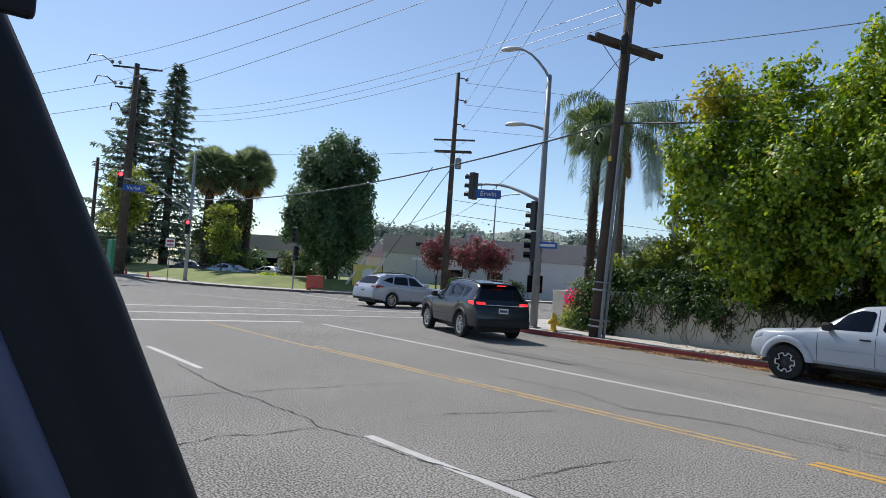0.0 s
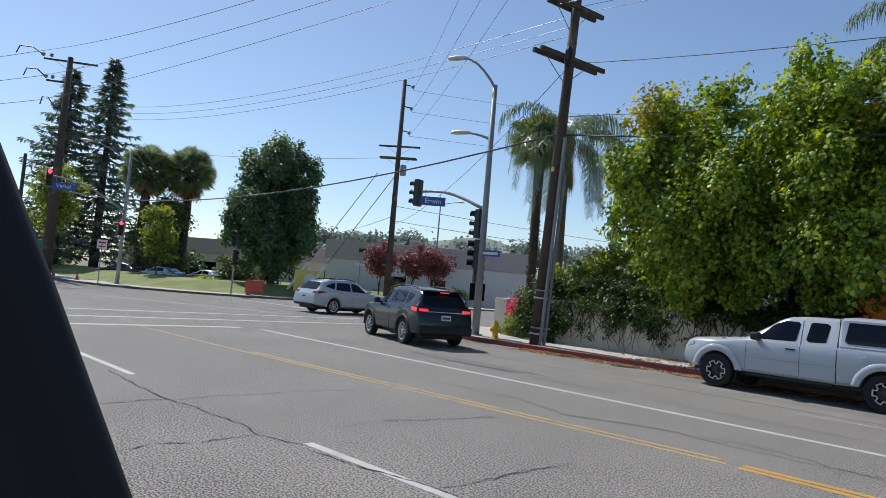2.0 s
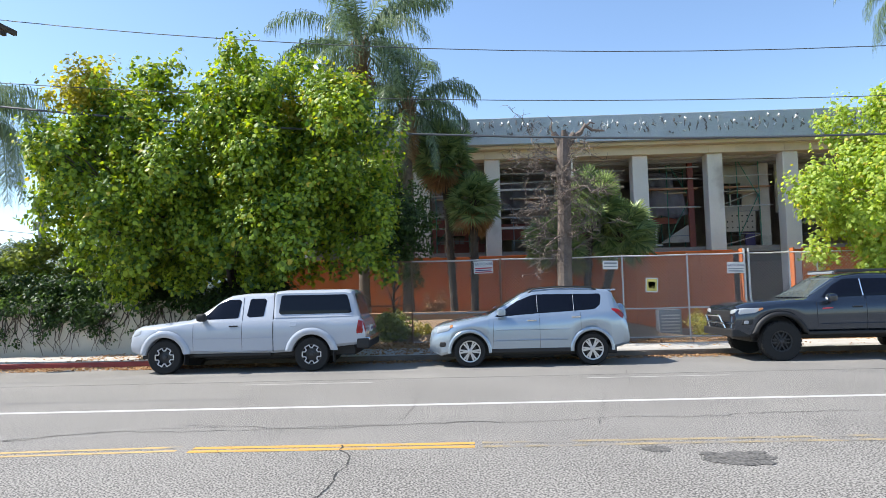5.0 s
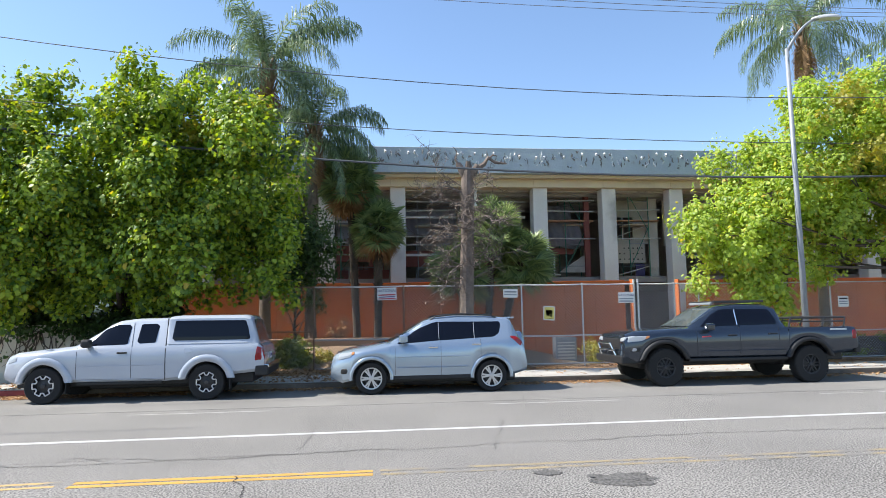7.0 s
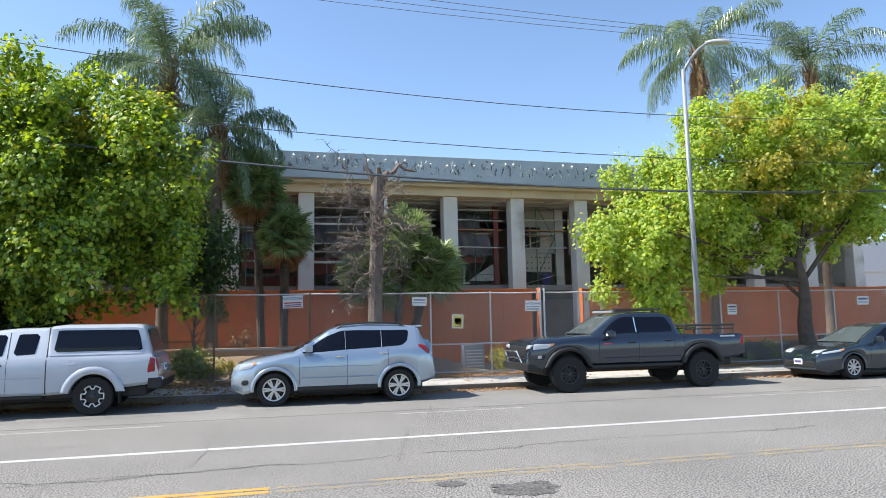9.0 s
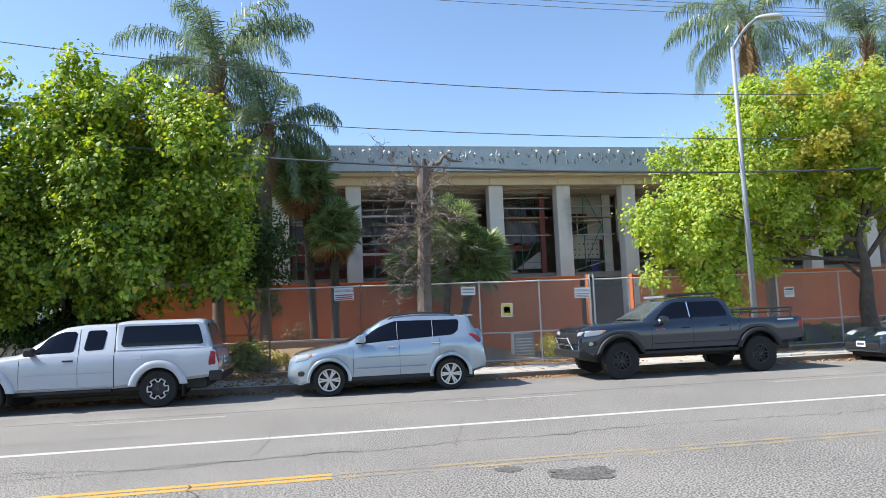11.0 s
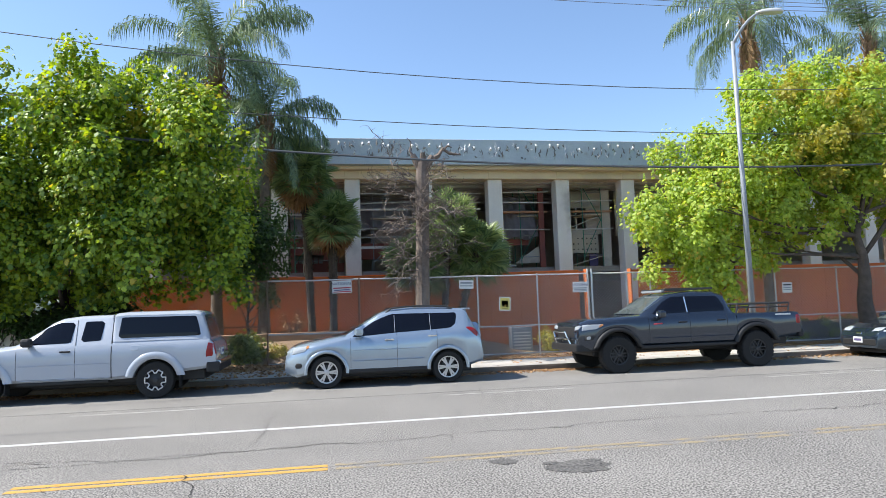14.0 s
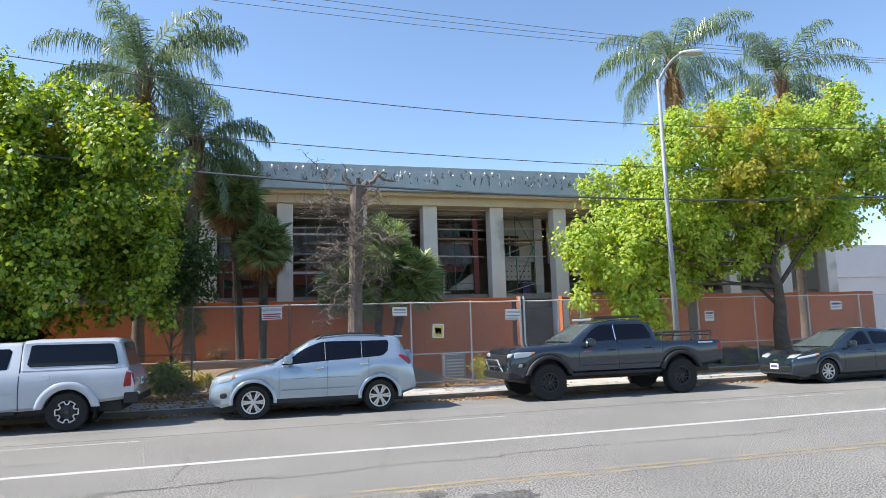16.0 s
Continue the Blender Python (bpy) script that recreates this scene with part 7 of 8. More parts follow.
    for y0, y1, z0, z1, mt in c.get("nose_panels", ()):
        part("grille", end_patch(sh, y0, y1, z0, z1, 0.008, cols=12), mt, o)
    for x0, x1, fr in c["screens"]:
        part("windscreen", top_panel(sh, x0, x1, fr), c.get("screen_mat", "glass_clear"), o, "windscreen with sky reflected in it")
    for b in c.get("black", ()):
        part("black_trim", boxes(b), "black_plastic", o)
    for b in c.get("chrome", ()):
        part("chrome_trim", boxes(b), "chrome", o, "bright chrome trim")
    for k, x in enumerate(c.get("plates", ())):
        s = 1 if x > 1 else -1
        zz = c["plate_z"][k]
        part("number_plate", boxes((x - 0.008, x + 0.008, -0.15, 0.15, zz - 0.075, zz + 0.075, 0.003)), "sign_white", o)
        part("plate_bar", boxes((x + s * 0.009 - 0.002, x + s * 0.009 + 0.002, -0.12, 0.12, zz - 0.03, zz + 0.03)), "sign_navy", o)
    if c.get("rails"):
        x0, x1, y, z = c["rails"]
        for sg in (-1, 1):
            pts = [(x0, sg * y, sh.roof(x0, y) - 0.01), (x0 + 0.12, sg * y, sh.roof(x0 + 0.12, y) + 0.045)] + [(x0 + (x1 - x0) * q, sg * y, sh.roof(x0 + (x1 - x0) * q, y) + 0.05) for q in (0.3, 0.5, 0.7)] + [(x1 - 0.12, sg * y, sh.roof(x1 - 0.12, y) + 0.045), (x1, sg * y, sh.roof(x1, y) - 0.01)]
            part("roof_rail", tubes(pts, 0.02, 6), "black_plastic", o)
    return o, sh


# white extended-cab pickup with a canopy
W1 = dict(length=5.29, width=1.86, wb=3.246, fo=0.86, hub=0.37, tyre=0.375, rim=0.225, arch=0.45, spokes=6, spoke_style="star", rim_mat="black_metal", rim_label="black rim", inset=0.01, flaps=(1.30, 4.58),
          under=[(0, 0.50), (0.3, 0.40), (0.5, 0.44), (3.25, 0.42), (4.2, 0.46), (4.6, 0.52), (5.29, 0.58)], flare_w=0.14, flare_t=0.026,
          top=[(0, 0.72), (0.03, 0.88), (0.09, 0.99), (0.25, 1.06), (0.8, 1.12), (1.40, 1.18), (1.46, 1.20), (2.08, 1.62), (2.28, 1.70), (2.6, 1.735), (3.2, 1.74), (3.24, 1.735), (3.27, 1.67), (3.30, 1.77), (3.5, 1.79), (4.85, 1.785), (4.97, 1.755), (5.02, 1.71), (5.17, 1.16), (5.24, 1.10), (5.29, 0.9)],
          belt=[(0, 0.84), (0.25, 0.98), (1.5, 1.12), (3.25, 1.16), (5.2, 1.17)], roof_w=[(2.0, 0.77), (3.25, 0.79), (3.32, 0.86), (5.0, 0.85)], nose=0.27, tail=0.03,
          windows=[[(1.66, 1.17), (2.50, 1.19), (2.54, 1.60), (2.22, 1.60), (1.98, 1.49)], [(2.67, 1.20), (3.08, 1.22), (3.10, 1.58), (3.06, 1.61), (2.72, 1.61)], [(3.38, 1.25), (5.00, 1.25), (4.90, 1.66), (3.42, 1.67)]],
          seams=[(1.50, 0.5, 1.13), (2.58, 0.5, 1.64), (3.26, 0.45, 1.72), (3.27, 0.45, 1.72)], creases=[(3.30, 5.14, 1.185), (1.55, 3.22, 0.76), (1.55, 3.22, 0.47)], crease_r=0.007, handles=[(2.40, 1.02)], handle_mat="black_plastic", mirror=(1.72, 1.16), mirror_mat="black_plastic",
          headlamp=[(0.06, 0.80), (0.30, 0.88), (0.34, 0.99), (0.10, 0.96)], tail_lamp=[(5.08, 0.78), (5.25, 0.78), (5.25, 1.12), (5.14, 1.15)], lamp_w=0.10,
          screens=[(1.48, 2.12, 0.9), (5.03, 5.16, 0.8)], nose_panels=[(-0.5, 0.5, 0.78, 0.92, "black_plastic")], black=[(1.5, 3.2, -0.86, 0.86, 0.36, 0.43, 0.02), (5.10, 5.37, -0.91, 0.91, 0.48, 0.70, 0.03)], chrome=[(5.26, 5.40, -0.88, 0.88, 0.64, 0.72, 0.03)], plates=(5.305,), plate_z=(0.88,))
white_truck, sh1 = car("pickup_truck", W1, "car_white", pose(-6.62 - 0.88, 14.80 + 0.90, 0.0), "white pickup truck with a matching canopy parked at the kerb", "truck")
part("fuel_flap", flank(bmesh.new(), sh1, rounded([(3.62, 0.97), (3.82, 0.97), (3.82, 1.11), (3.62, 1.11)], 0.04), 0.003, -1), "car_white", white_truck)

# silver compact sport utility with the spare wheel on its tailgate
R1 = dict(length=4.36, width=1.82, wb=2.66, fo=0.88, hub=0.345, tyre=0.35, rim=0.235, arch=0.42, spokes=6, spoke_style="flare", inset=0.02,
          under=[(0, 0.36), (0.25, 0.26), (0.5, 0.32), (3.8, 0.32), (4.1, 0.38), (4.36, 0.45)], flare_w=0.065, flare_t=0.022,
          top=[(0, 0.62), (0.03, 0.76), (0.10, 0.86), (0.25, 0.94), (0.5, 1.00), (0.9, 1.07), (1.22, 1.12), (1.28, 1.13), (2.02, 1.575), (2.3, 1.66), (2.8, 1.70), (3.5, 1.68), (3.95, 1.635), (4.04, 1.59), (4.22, 1.12), (4.32, 0.95), (4.36, 0.75)],
          belt=[(0, 0.70), (0.25, 0.86), (1.3, 1.05), (3.0, 1.12), (4.36, 1.19)], roof_w=0.76, nose=0.30, tail=0.12,
          glasshouse=[(1.42, 1.075), (3.62, 1.185), (3.76, 1.30), (3.80, 1.555), (2.30, 1.57), (1.95, 1.43)],
          windows=[[(1.60, 1.10), (2.36, 1.14), (2.36, 1.545), (2.30, 1.545), (1.98, 1.42)], [(2.46, 1.145), (3.15, 1.18), (3.11, 1.545), (2.46, 1.555)], [(3.24, 1.19), (3.60, 1.21), (3.72, 1.31), (3.76, 1.53), (3.19, 1.545)]],
          seams=[(1.40, 0.42, 1.06), (2.41, 0.36, 1.12), (3.30, 0.78, 1.15)], creases=[(1.45, 3.05, 0.80), (1.45, 3.0, 0.575)], crease_r=0.012, handles=[(2.24, 1.0), (3.2, 1.05)], handle_mat="chrome", mirror=(1.58, 1.13),
          headlamp=[(0.12, 0.72), (0.44, 0.80), (0.52, 0.94), (0.18, 0.90)], amber=[(0.44, 0.85), (0.53, 0.88), (0.52, 0.94), (0.45, 0.92)], tail_lamp=[(3.94, 1.22), (4.20, 0.98), (4.26, 0.98), (4.24, 1.12), (4.12, 1.22)], lamp_w=0.10,
          screens=[(1.30, 2.06, 0.93)], nose_panels=[(-0.4, 0.4, 0.68, 0.74, "black_plastic"), (-0.4, 0.4, 0.40, 0.52, "black_plastic")], rails=(2.2, 3.7, 0.62, 1.7), black=[(1.35, 3.1, -0.895, 0.895, 0.30, 0.40, 0.02)], plates=(), plate_z=())
silver_suv, sh2 = car("sport_utility", R1, "car_silver", pose(0.06 - 0.88, 14.86 + 0.88, 0.0), "silver sport utility car with a covered spare wheel at the rear", "car")
for sg in (-1, 1):
    for x in (2.375, 3.165):
        part("window_trim", tubes([(x, sg * (sh2.side(x, 1.17) + 0.012), 1.17), (x, sg * (sh2.side(x, 1.53) + 0.012), 1.53)], 0.007, 5), "galv_dull", silver_suv, "thin grey pillar strip")
bm = bmesh.new()
lathe(bm, [(0.30, 0), (0.33, 0.03), (0.335, 0.16), (0.30, 0.21), (0.02, 0.23)], 28, Matrix.Translation((4.22, 0.0, 0.97)) @ Matrix.Rotation(radians(90), 4, "Y"))
part("spare_wheel_cover", bm, "car_silver", silver_suv, "silver spare wheel cover", smooth=False)
part("spoiler", boxes((3.90, 4.14, -0.6, 0.6, 1.595, 1.635, 0.015)), "car_silver", silver_suv)
for sg in (-1, 1):
    part("fog_lamp", flank(bmesh.new(), sh2, rounded([(0.20, 0.45), (0.36, 0.45), (0.38, 0.57), (0.22, 0.57)], 0.05), 0.006, sg), "black_plastic", silver_suv, "recessed fog lamp")

# dark grey four-door pickup with a bed rack
T1 = dict(length=5.73, width=1.91, wb=3.56, fo=0.93, hub=0.45, tyre=0.425, rim=0.225, arch=0.53, spokes=6, spoke_style="twin", rim_mat="black_metal", rim_label="black six-spoke rim", knobs=True, tread=0.26, inset=-0.02,
          under=[(0, 0.62), (0.3, 0.52), (0.5, 0.60), (4.6, 0.60), (5.73, 0.72)], flare_w=0.08, flare_t=0.045, flare_mat="black_plastic",
          top=[(0, 0.95), (0.02, 1.08), (0.07, 1.19), (0.3, 1.26), (0.9, 1.30), (1.50, 1.325), (1.58, 1.335), (2.25, 1.76), (2.45, 1.83), (2.9, 1.87), (3.55, 1.85), (3.80, 1.77), (3.93, 1.36), (3.97, 1.30), (3.99, 1.20), (4.02, 1.29), (5.6, 1.29), (5.70, 1.27), (5.73, 1.1)],
          belt=[(0, 1.10), (0.3, 1.18), (1.5, 1.27), (3.95, 1.30), (5.73, 1.28)], roof_w=0.78, nose=0.10, tail=0.03,
          glasshouse=[(1.84, 1.325), (3.74, 1.345), (3.76, 1.44), (3.62, 1.74), (2.42, 1.75), (2.2, 1.64)],
          windows=[[(1.96, 1.345), (2.70, 1.355), (2.70, 1.725), (2.45, 1.725), (2.25, 1.62)], [(2.84, 1.355), (3.68, 1.37), (3.68, 1.45), (3.58, 1.715), (2.84, 1.73)]],
          seams=[(1.72, 0.66, 1.24), (2.77, 0.62, 1.75), (3.74, 1.0, 1.30), (3.985, 0.62, 1.27)], creases=[(1.8, 3.9, 0.78)], handles=[(2.58, 1.13), (3.58, 1.15)], handle_mat="black_plastic", mirror=(1.98, 1.27), mirror_mat="car_grey",
          headlamp=[(0.05, 0.99), (0.42, 1.03), (0.60, 1.15), (0.10, 1.16)], amber=[(0.46, 1.06), (0.58, 1.11), (0.60, 1.15), (0.50, 1.15)], tail_lamp=[(5.58, 0.98), (5.71, 0.98), (5.71, 1.22), (5.60, 1.22)], lamp_w=0.12,
          screens=[(1.60, 2.28, 0.93)], nose_panels=[(-0.62, 0.62, 0.82, 1.13, "black_plastic")], black=[(-0.08, 0.42, -0.86, 0.86, 0.52, 0.70, 0.03), (1.5, 3.95, -0.93, 0.93, 0.54, 0.62, 0.02), (5.68, 5.82, -0.9, 0.9, 0.66, 0.86, 0.03)], chrome=[(-0.14, -0.09, -0.5, 0.5, 0.80, 0.84, 0.01)], plates=(), plate_z=())
grey_truck, sh3 = car("pickup_truck", T1, "car_grey", pose(6.74 - 0.93, 14.84 + 0.93, 0.0), "dark grey lifted pickup truck with a bed rack and knobbly tyres", "truck")
for x in (4.15, 5.0, 5.55):
    part("rack_hoop", tubes([(x - 0.08, -0.82, 1.29), (x, -0.78, 1.50), (x, 0.78, 1.50), (x - 0.08, 0.82, 1.29)], 0.024, 6), "black_metal", grey_truck)
for y in (-0.76, 0.76):
    part("rack_rail", tubes([(4.15, y, 1.50), (5.55, y, 1.50)], 0.026, 6), "black_metal", grey_truck)
    part("rack_rail", tubes([(4.1, y * 1.04, 1.41), (5.5, y * 1.04, 1.41)], 0.018, 6), "black_metal", grey_truck)
for y in (-0.6, 0.6):
    part("rack_rail", boxes((2.35, 3.6, y - 0.02, y + 0.02, 1.885, 1.94, 0.008)), "black_metal", grey_truck)
for x in (2.35, 2.8, 3.2, 3.56):
    part("rack_bar", boxes((x, x + 0.04, -0.582, 0.582, 1.89, 1.93, 0.006)), "black_metal", grey_truck)
part("push_bar", tubes([(-0.06, -0.45, 0.7), (-0.16, -0.4, 0.98), (-0.16, 0.4, 0.98), (-0.06, 0.45, 0.7)], 0.025, 6), "chrome", grey_truck)
part("snorkel_badge", flank(bmesh.new(), sh3, [(1.80, 1.08), (2.10, 1.10), (2.06, 1.13), (1.82, 1.12)], 0.003, -1), "sign_red", grey_truck, "small red and white badge")
for sg in (-1, 1):
    part("fog_lamp", flank(bmesh.new(), sh3, rounded([(0.10, 0.78), (0.36, 0.78), (0.38, 0.90), (0.14, 0.90)], 0.04), 0.006, sg), "black_plastic", grey_truck, "black fog lamp housing")
    part("fog_lens", flank(bmesh.new(), sh3, rounded([(0.16, 0.80), (0.27, 0.80), (0.28, 0.88), (0.18, 0.88)], 0.03), 0.012, sg), "headlamp", grey_truck, "clear fog lamp lens")
    part("window_trim", tubes([(2.74, sg * (sh3.side(2.74, 1.36) + 0.012), 1.36), (2.74, sg * (sh3.side(2.74, 1.72) + 0.012), 1.72)], 0.012, 5), "chrome", grey_truck, "bright pillar strip")
part("light_bar", boxes((2.30, 2.37, -0.52, 0.52, 1.845, 1.90, 0.01)), "galv_dull", grey_truck, "pale light bar over the windscreen")
part("bed_decal", flank(bmesh.new(), sh3, [(5.0, 1.20), (5.5, 1.20), (5.5, 1.245), (5.0, 1.245)], 0.003, -1), "galv", grey_truck, "pale lettering too small to read")

# dark saloon
C1 = dict(length=4.65, width=1.776, wb=2.70, fo=0.95, hub=0.315, tyre=0.32, rim=0.205, arch=0.375, spokes=9, spoke_w=0.09, inset=0.02,
          under=[(0, 0.26), (0.3, 0.18), (0.6, 0.22), (4.0, 0.22), (4.65, 0.32)],
          top=[(0, 0.55), (0.04, 0.66), (0.2, 0.76), (0.6, 0.86), (1.15, 0.94), (1.22, 0.95), (2.05, 1.36), (2.4, 1.44), (2.8, 1.455), (3.3, 1.40), (3.6, 1.33), (4.15, 1.06), (4.5, 1.04), (4.6, 0.98), (4.65, 0.8)],
          belt=[(0, 0.62), (0.2, 0.73), (1.2, 0.91), (4.1, 1.0), (4.65, 0.98)], roof_w=0.70, nose=0.30, tail=0.12,
          windows=[[(1.65, 0.97), (2.50, 0.99), (2.50, 1.34), (2.30, 1.33)], [(2.58, 0.99), (3.45, 1.02), (3.30, 1.30), (2.60, 1.34)]],
          seams=[(1.5, 0.36, 0.93), (2.54, 0.34, 1.36), (3.45, 0.5, 1.0)], creases=[(1.5, 4.3, 0.78)], handles=[(2.38, 0.86), (3.3, 0.88)], mirror=(1.72, 0.97),
          headlamp=[(0.10, 0.66), (0.60, 0.73), (0.70, 0.82), (0.15, 0.72)], amber=[(0.55, 0.74), (0.70, 0.77), (0.69, 0.82), (0.58, 0.80)], tail_lamp=[(4.35, 0.82), (4.58, 0.84), (4.58, 0.98), (4.40, 0.98)],
          screens=[(1.24, 2.10, 0.93), (3.55, 4.10, 0.9)], nose_panels=[(-0.6, 0.6, 0.30, 0.50, "black_plastic"), (-0.1, 0.1, 0.60, 0.66, "chrome")], plates=(-0.02,), plate_z=(0.46,))
car("saloon_car", C1, "car_dark", pose(14.82 - 0.95, 14.84 + 0.86, 0.0), "dark blue-grey saloon car parked at the kerb", "car")

# slate sport utility waiting at the stop line
S1 = dict(length=4.60, width=1.86, wb=2.69, fo=0.93, hub=0.365, tyre=0.37, rim=0.255, arch=0.44, spokes=5, spoke_style="twin", inset=0.01,
          under=[(0, 0.36), (0.3, 0.28), (0.5, 0.32), (4.0, 0.32), (4.60, 0.42)], flare_w=0.07, flare_t=0.02, flare_mat="black_plastic",
          top=[(0, 0.68), (0.03, 0.84), (0.12, 0.97), (0.5, 1.06), (1.15, 1.10), (1.22, 1.11), (1.95, 1.56), (2.2, 1.64), (2.7, 1.68), (3.6, 1.65), (4.1, 1.60), (4.22, 1.55), (4.45, 1.12), (4.55, 0.95), (4.60, 0.7)],
          belt=[(0, 0.8), (0.25, 0.95), (1.2, 1.05), (4.4, 1.14)], roof_w=0.72, nose=0.2, tail=0.10,
          windows=[[(1.60, 1.11), (2.55, 1.13), (2.55, 1.53), (2.15, 1.50)], [(2.63, 1.13), (3.45, 1.15), (3.40, 1.53), (2.63, 1.54)], [(3.52, 1.16), (3.75, 1.17), (3.95, 1.44), (3.50, 1.52)]],
          seams=[(1.45, 0.42, 1.07), (2.59, 0.36, 1.56), (3.5, 0.62, 1.13)], creases=[(1.5, 3.4, 0.60)], handles=[(2.42, 1.0), (3.35, 1.02)], handle_mat="car_slate", mirror=(1.68, 1.10), mirror_mat="black_plastic",
          headlamp=[(0.05, 0.86), (0.5, 0.92), (0.52, 0.99), (0.12, 0.96)], tail_lamp=[(4.10, 1.02), (4.45, 0.96), (4.47, 1.10), (4.15, 1.11)], tail_mat="tail_lit", lamp_w=0.34,
          screens=[(1.24, 2.0, 0.93), (4.20, 4.44, 0.9)], black=[(4.40, 4.64, -0.85, 0.85, 0.36, 0.62, 0.05)], nose_panels=[(-0.6, 0.6, 0.45, 0.75, "black_plastic")], chrome=[(4.555, 4.585, -0.62, 0.62, 0.985, 1.01, 0.005)], rails=(2.1, 3.9, 0.58, 1.7), plates=(4.585,), plate_z=(0.84,), screen_mat="glass_dark")
suv, sh5 = car("sport_utility", S1, "car_slate", pose(-18.05, 14.47, 0.0, 0, 0, -17), "slate grey sport utility with brake lamps lit at the junction", "car", "cars on the road")
part("spoiler", boxes((4.05, 4.36, -0.62, 0.62, 1.565, 1.61, 0.015)), "car_slate", suv)
part("brake_lamp", boxes((4.33, 4.365, -0.14, 0.14, 1.535, 1.56, 0.004)), "tail_lit", suv, "lit red brake lamp")
# white sport utility crossing
X1 = dict(S1, length=4.89, wb=2.79, fo=0.95, width=1.895, flare_mat="car_white", tail_mat="tail_red", mirror_mat="car_white", handle_mat="chrome",
          top=[(0, 0.66), (0.03, 0.80), (0.12, 0.95), (0.5, 1.04), (1.25, 1.10), (1.32, 1.11), (2.1, 1.57), (2.4, 1.66), (2.8, 1.70), (3.6, 1.66), (4.2, 1.58), (4.35, 1.52), (4.70, 1.12), (4.84, 0.95), (4.89, 0.7)],
          under=[(0, 0.36), (0.3, 0.28), (0.5, 0.32), (4.2, 0.32), (4.89, 0.42)],
          windows=[[(1.70, 1.10), (2.65, 1.13), (2.65, 1.53), (2.25, 1.50)], [(2.73, 1.13), (3.65, 1.17), (3.50, 1.53), (2.73, 1.54)], [(3.72, 1.19), (4.25, 1.32), (3.85, 1.48), (3.60, 1.51)]],
          tail_lamp=[(4.20, 1.02), (4.75, 0.93), (4.75, 1.06), (4.45, 1.10)], screens=[(1.34, 2.15, 0.93), (4.36, 4.68, 0.9)],
          black=[(4.75, 4.9, -0.8, 0.8, 0.36, 0.5, 0.05)], chrome=[], rails=(2.3, 4.0, 0.58, 1.7), plates=(4.88,), plate_z=(0.8,))
car("sport_utility", X1, "car_white", pose(-28.25, 22.4, 0.0, 0, 0, -88), "white sport utility crossing the junction", "car", "cars on the road")
# red pickup seen from behind in the side street
P1C = dict(T1, flare_mat="car_red", mirror_mat="car_red", tail_mat="tail_red", tyre=0.38, hub=0.39, knobs=False, top=[(a, b - 0.08) for a, b in T1["top"]], belt=[(a, b - 0.08) for a, b in T1["belt"]], under=[(a, b - 0.08) for a, b in T1["under"]],
           windows=[[(a, b - 0.08) for a, b in w] for w in T1["windows"]], headlamp=[(a, b - 0.08) for a, b in T1["headlamp"]], tail_lamp=[(a, b - 0.08) for a, b in T1["tail_lamp"]], amber=None,
           handles=[(a, b - 0.08) for a, b in T1["handles"]], chrome=[], nose_panels=(), black=[(5.68, 5.82, -0.9, 0.9, 0.5, 0.7, 0.03)])
car("pickup_truck", P1C, "car_red", pose(-21.6, 25.6 + 5.73, 0.0, 0, 0, -90), "red pickup truck parked in the side street", "truck")
# cars in the lot beyond the lawn
for x, y, a, p, lb in ((-61.5, 22.4, 25, "car_silver", "pale silver car parked beyond the lawn"), (-64.8, 20.0, 30, "car_slate", "dark car parked beyond the lawn"), (-63.0, 27.5, 20, "car_white", "white car parked beyond the lawn")):
    car("saloon_car", C1, p, pose(x - 2, y, 0.15, 0, 0, a), lb, "car", "cars in the lot")

# ---- the car from whose window one looks ----
O1 = dict(R1, length=4.55, width=1.86, fo=0.9, windows=[], screens=[], glasshouse=None, black=(), rails=None, amber=None, flare_mat="car_dark", mirror=(1.5, 0.98),
          top=[(0, 0.60), (0.03, 0.74), (0.10, 0.86), (0.3, 0.95), (0.7, 1.0), (1.25, 1.04), (4.2, 1.06), (4.45, 1.0), (4.55, 0.75)], belt=[(0, 0.70), (0.25, 0.86), (1.3, 1.0), (4.5, 1.02)],
          seams=[(1.3, 0.42, 0.98), (2.5, 0.36, 0.99), (3.4, 0.62, 1.0)], handles=[(2.3, 0.9), (3.2, 0.92)], tail_lamp=[(4.2, 0.72), (4.5, 0.72), (4.5, 0.9), (4.2, 0.9)])
own, sh9 = car("own_car", O1, "car_dark", pose(2.1, -0.74, 0.0, 0, 0, 180), "dark car with an open side window where the viewer sits", "car", "cars on the road")
back = own.matrix_basis.inverted()
top_y, bot_y = -0.15, 0.135
bm = bmesh.new()
edge = [(-0.7, -0.213, 2.0), (-0.7, -0.128, 1.83), (-0.7, -0.038, 1.635), (-0.7, 0.052, 1.43), (-0.7, 0.142, 1.22), (-0.7, 0.182, 1.08)]
prev = None
for x, y, z in edge:
    row = [bm.verts.new(v) for v in ((x - 0.06, y - 0.005, z), (x - 0.015, y, z), (x, y - 0.012, z), (x + 0.008, y - 0.05, z), (x - 0.004, y - 0.075, z), (x + 0.01, y - 0.09, z), (x + 0.01, y - 0.16, z), (x - 0.02, y - 0.17, z), (x - 0.02, y - 0.40, z), (x - 0.10, y - 0.40, z))]
    if prev:
        for j in range(len(row)):
            k = (j + 1) % len(row)
            bm.faces.new((prev[j], prev[k], row[k], row[j]))
    prev = row
bmesh.ops.recalc_face_normals(bm, faces=bm.faces)
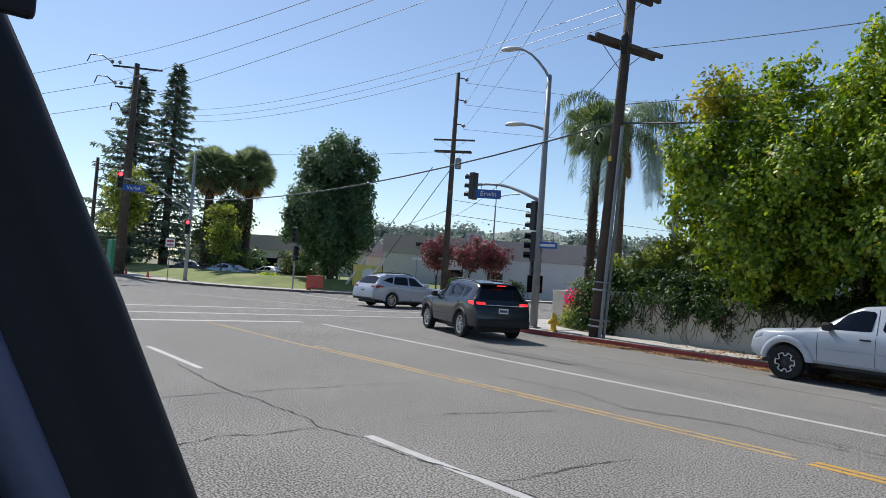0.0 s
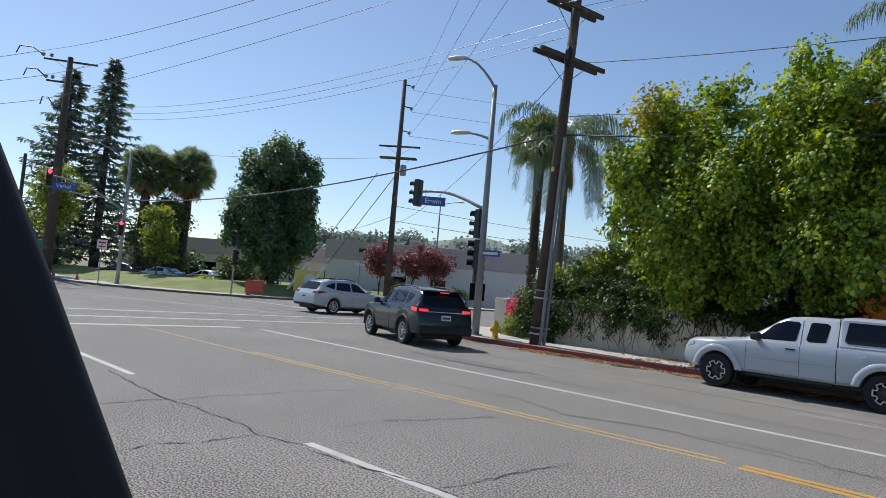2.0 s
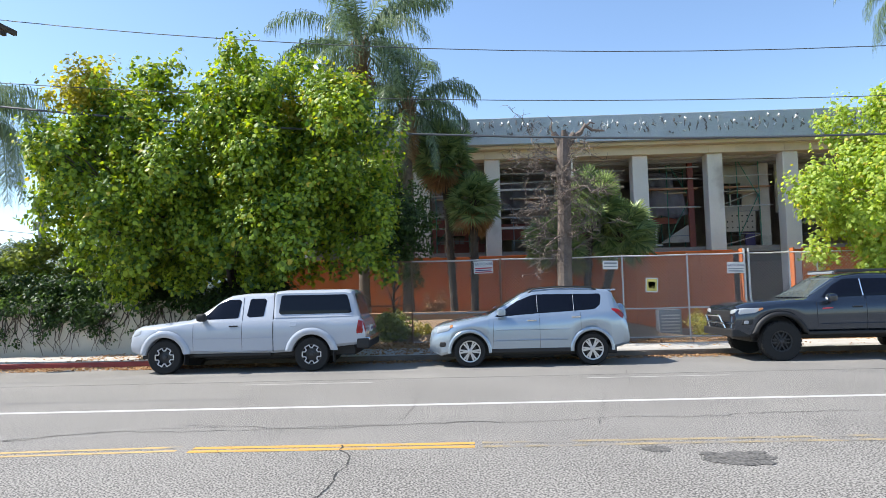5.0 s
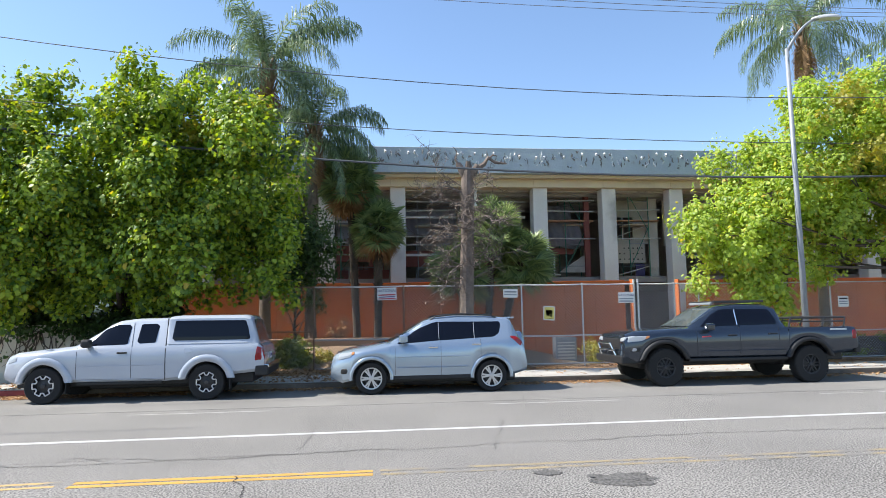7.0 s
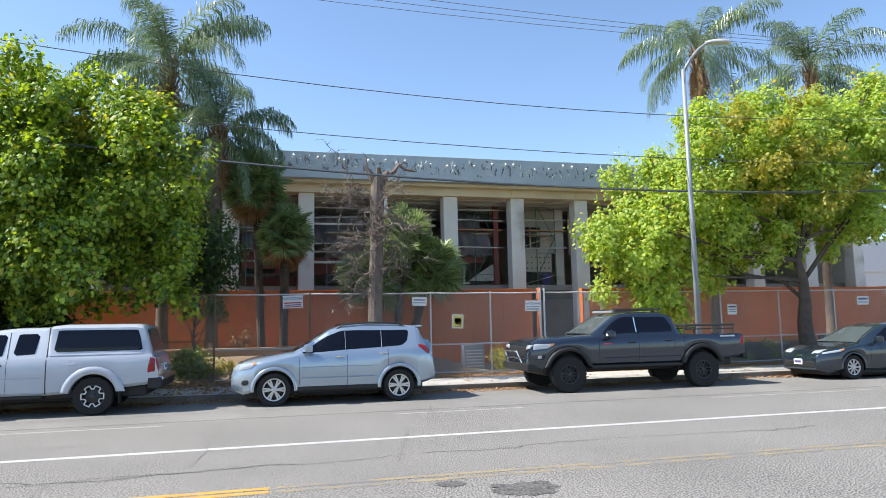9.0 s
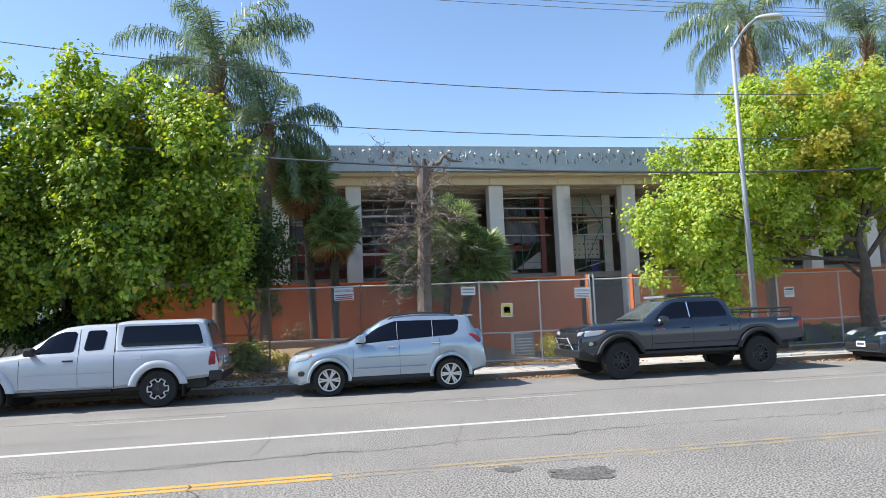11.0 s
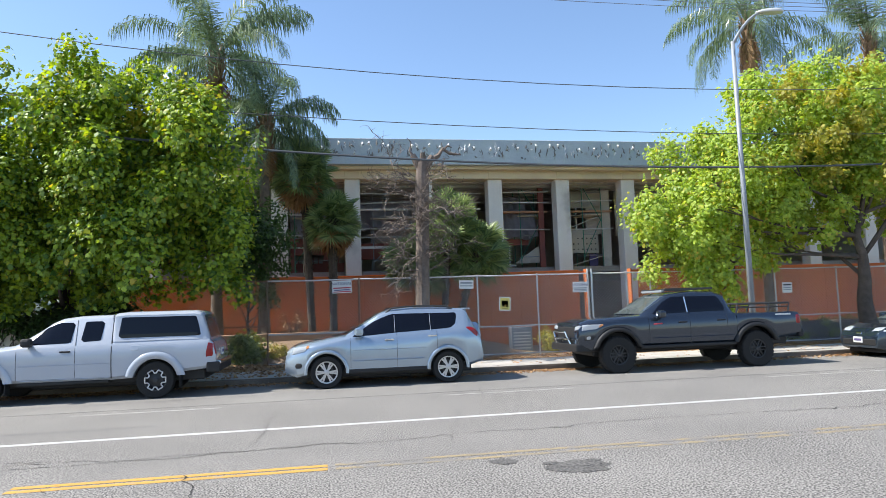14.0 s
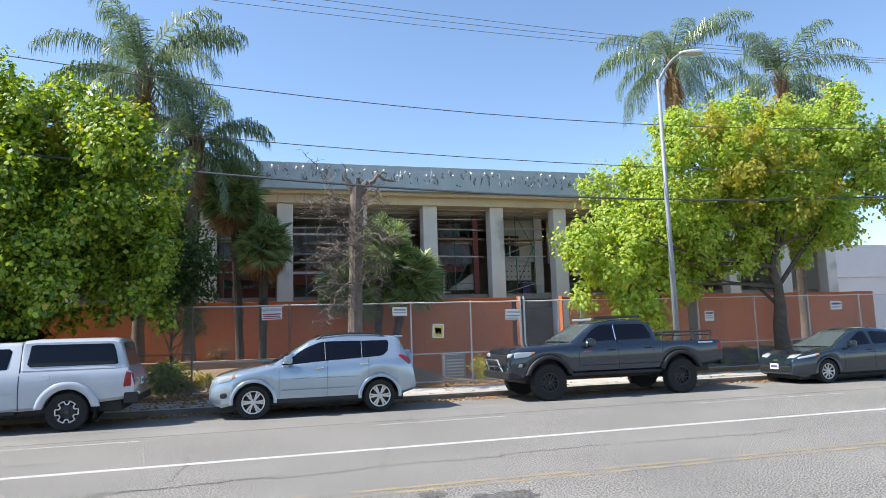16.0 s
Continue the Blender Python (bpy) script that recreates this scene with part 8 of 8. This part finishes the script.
part("window_pillar", bm, "pillar_black", own, "black window pillar with rubber seal", smooth=True)
bm = bmesh.new()
prev = None
for x, y, z in edge:
    row = [bm.verts.new(v) for v in ((x + 0.02, y - 0.115, z), (x + 0.035, y - 0.12, z), (x + 0.035, y - 0.15, z), (x + 0.005, y - 0.165, z), (x + 0.0, y - 0.118, z))]
    if prev:
        for j in range(5):
            k = (j + 1) % 5
            bm.faces.new((prev[j], prev[k], row[k], row[j]))
    prev = row
bmesh.ops.recalc_face_normals(bm, faces=bm.faces)
part("pillar_trim", bm, "pillar_trim", own, "blue-grey inner trim strip", smooth=True)
part("grab_handle", boxes((-0.612, -0.60, -0.32, -0.147, 1.855, 1.93, 0.004)), "pillar_black", own)
part("roof", boxes((-1.9, 0.7, -1.42, -0.33, 1.98, 2.03, 0.02)), "car_dark", own)
for x0, x1, y in ((0.62, 1.15, -1.3), (0.62, 1.15, -0.36), (-1.75, -2.1, -1.3), (-1.75, -2.1, -0.36)):
    part("roof_pillar", tubes([(x0, y, 2.0), (x1, y + (0.12 if y > -0.8 else -0.12), 1.03)], 0.045, 8), "pillar_black", own)
for ob in own.children:
    if ob.name.split(".")[0] in ("window_pillar", "pillar_trim", "grab_handle", "roof", "roof_pillar"):
        ob.matrix_basis = back

# ---- fallen leaves, pavement slabs ----


def litter(label, x0, x1, y0, y1, z, count, seed, leaf="leaf_dry", size=0.07, edge=0.0):
    r = np.random.default_rng(seed)
    x = r.uniform(x0, x1, count)
    u = r.random(count) ** (2.2 if edge else 1.0)
    y = y1 - u * (y1 - y0)
    keep = r.random(count) < 0.35 + 0.65 * (np.sin(x * 1.7 + seed) * np.sin(x * 0.6) > -0.2)
    x, y = x[keep], y[keep]
    n = len(x)
    a = r.uniform(0, 6.28, n)
    s = size * r.uniform(0.5, 1.2, n)
    p = np.stack([x, y, np.full(n, z)], 1)
    t = np.stack([np.cos(a), np.sin(a), r.uniform(-0.1, 0.35, n)], 1) * s[:, None]
    b = np.stack([-np.sin(a), np.cos(a), r.uniform(-0.1, 0.35, n)], 1) * s[:, None] * 0.5
    up = np.array([0, 0, 0.02])
    v = np.stack([p + 0 * up, p + t * 0.5 + b + up, p + t + up * 0.6, p + t * 0.5 - b + up * 0.3], 1).reshape(-1, 3)
    i = np.arange(n) * 4
    f = np.stack([np.stack([i, i + 1, i + 2], 1), np.stack([i, i + 2, i + 3], 1)], 1).reshape(-1, 3)
    return tagged(raw("fallen_leaves", v.tolist(), f.tolist(), leaf), label, "leaf litter", kind="stuff")


litter("dry brown leaves gathered in the gutter", -13.5, -4, 15.8, 16.49, 0.008, 4200, 1, edge=1)
litter("dry brown leaves gathered in the gutter", -4, 24, 15.95, 16.49, 0.008, 4600, 2, edge=1)
litter("dry brown leaves strewn over the dirt verge", -4.5, 22, 18.8, 20.4, 0.125, 9000, 3)
litter("dry leaves scattered on the pavement", -12, 22, 16.7, 18.75, PAVE_Z + 0.006, 700, 4)
litter("dry leaves below the planter wall", -4.0, 3.4, 20.5, 22.3, 0.5, 1200, 6)

litter("dry brown leaves under the broad street tree", -10, 3.5, 16.7, 18.75, PAVE_Z + 0.006, 2600, 7)
litter("dry brown leaves under the broad street tree", -5, 3.5, 18.8, 21.5, 0.2, 3000, 8)

SLAB = 1.52
slab_mesh = None
x = -15.4
while x < 32:
    if slab_mesh is None:
        bm = boxes((0.006, SLAB - 0.006, 0, BACK_Y - KERB_Y - 0.18, -0.05, 0.0, 0.006))
        slab_mesh = bpy.data.meshes.new("slab")
        bm.to_mesh(slab_mesh)
        bm.free()
        slab_mesh.materials.append(M["concrete"])
    ob = new("slab", slab_mesh)
    ob.parent = pavement
    ob.location = (x, KERB_Y + 0.175, PAVE_Z + 0.002 * math.sin(x * 3))
    x += SLAB
for k in range(6):
    a0, a1 = 270 - 15 * k, 270 - 15 * (k + 1)
    bm = bmesh.new()
    prism(bm, arc(-15.5, 21.5, 4.82, a0 - 0.2, a1 + 0.2, 4) + arc(-15.5, 21.5, 2.62, a1 + 0.2, a0 - 0.2, 4), 0.08, PAVE_Z)
    part("slab", bm, "concrete", pavement)
for k in range(12):
    part("slab", boxes((-20.32, -18.1, 21.5 + k * 1.52 + 0.006, 21.5 + (k + 1) * 1.52 - 0.006, 0.08, PAVE_Z, 0.006)), "concrete", pavement)
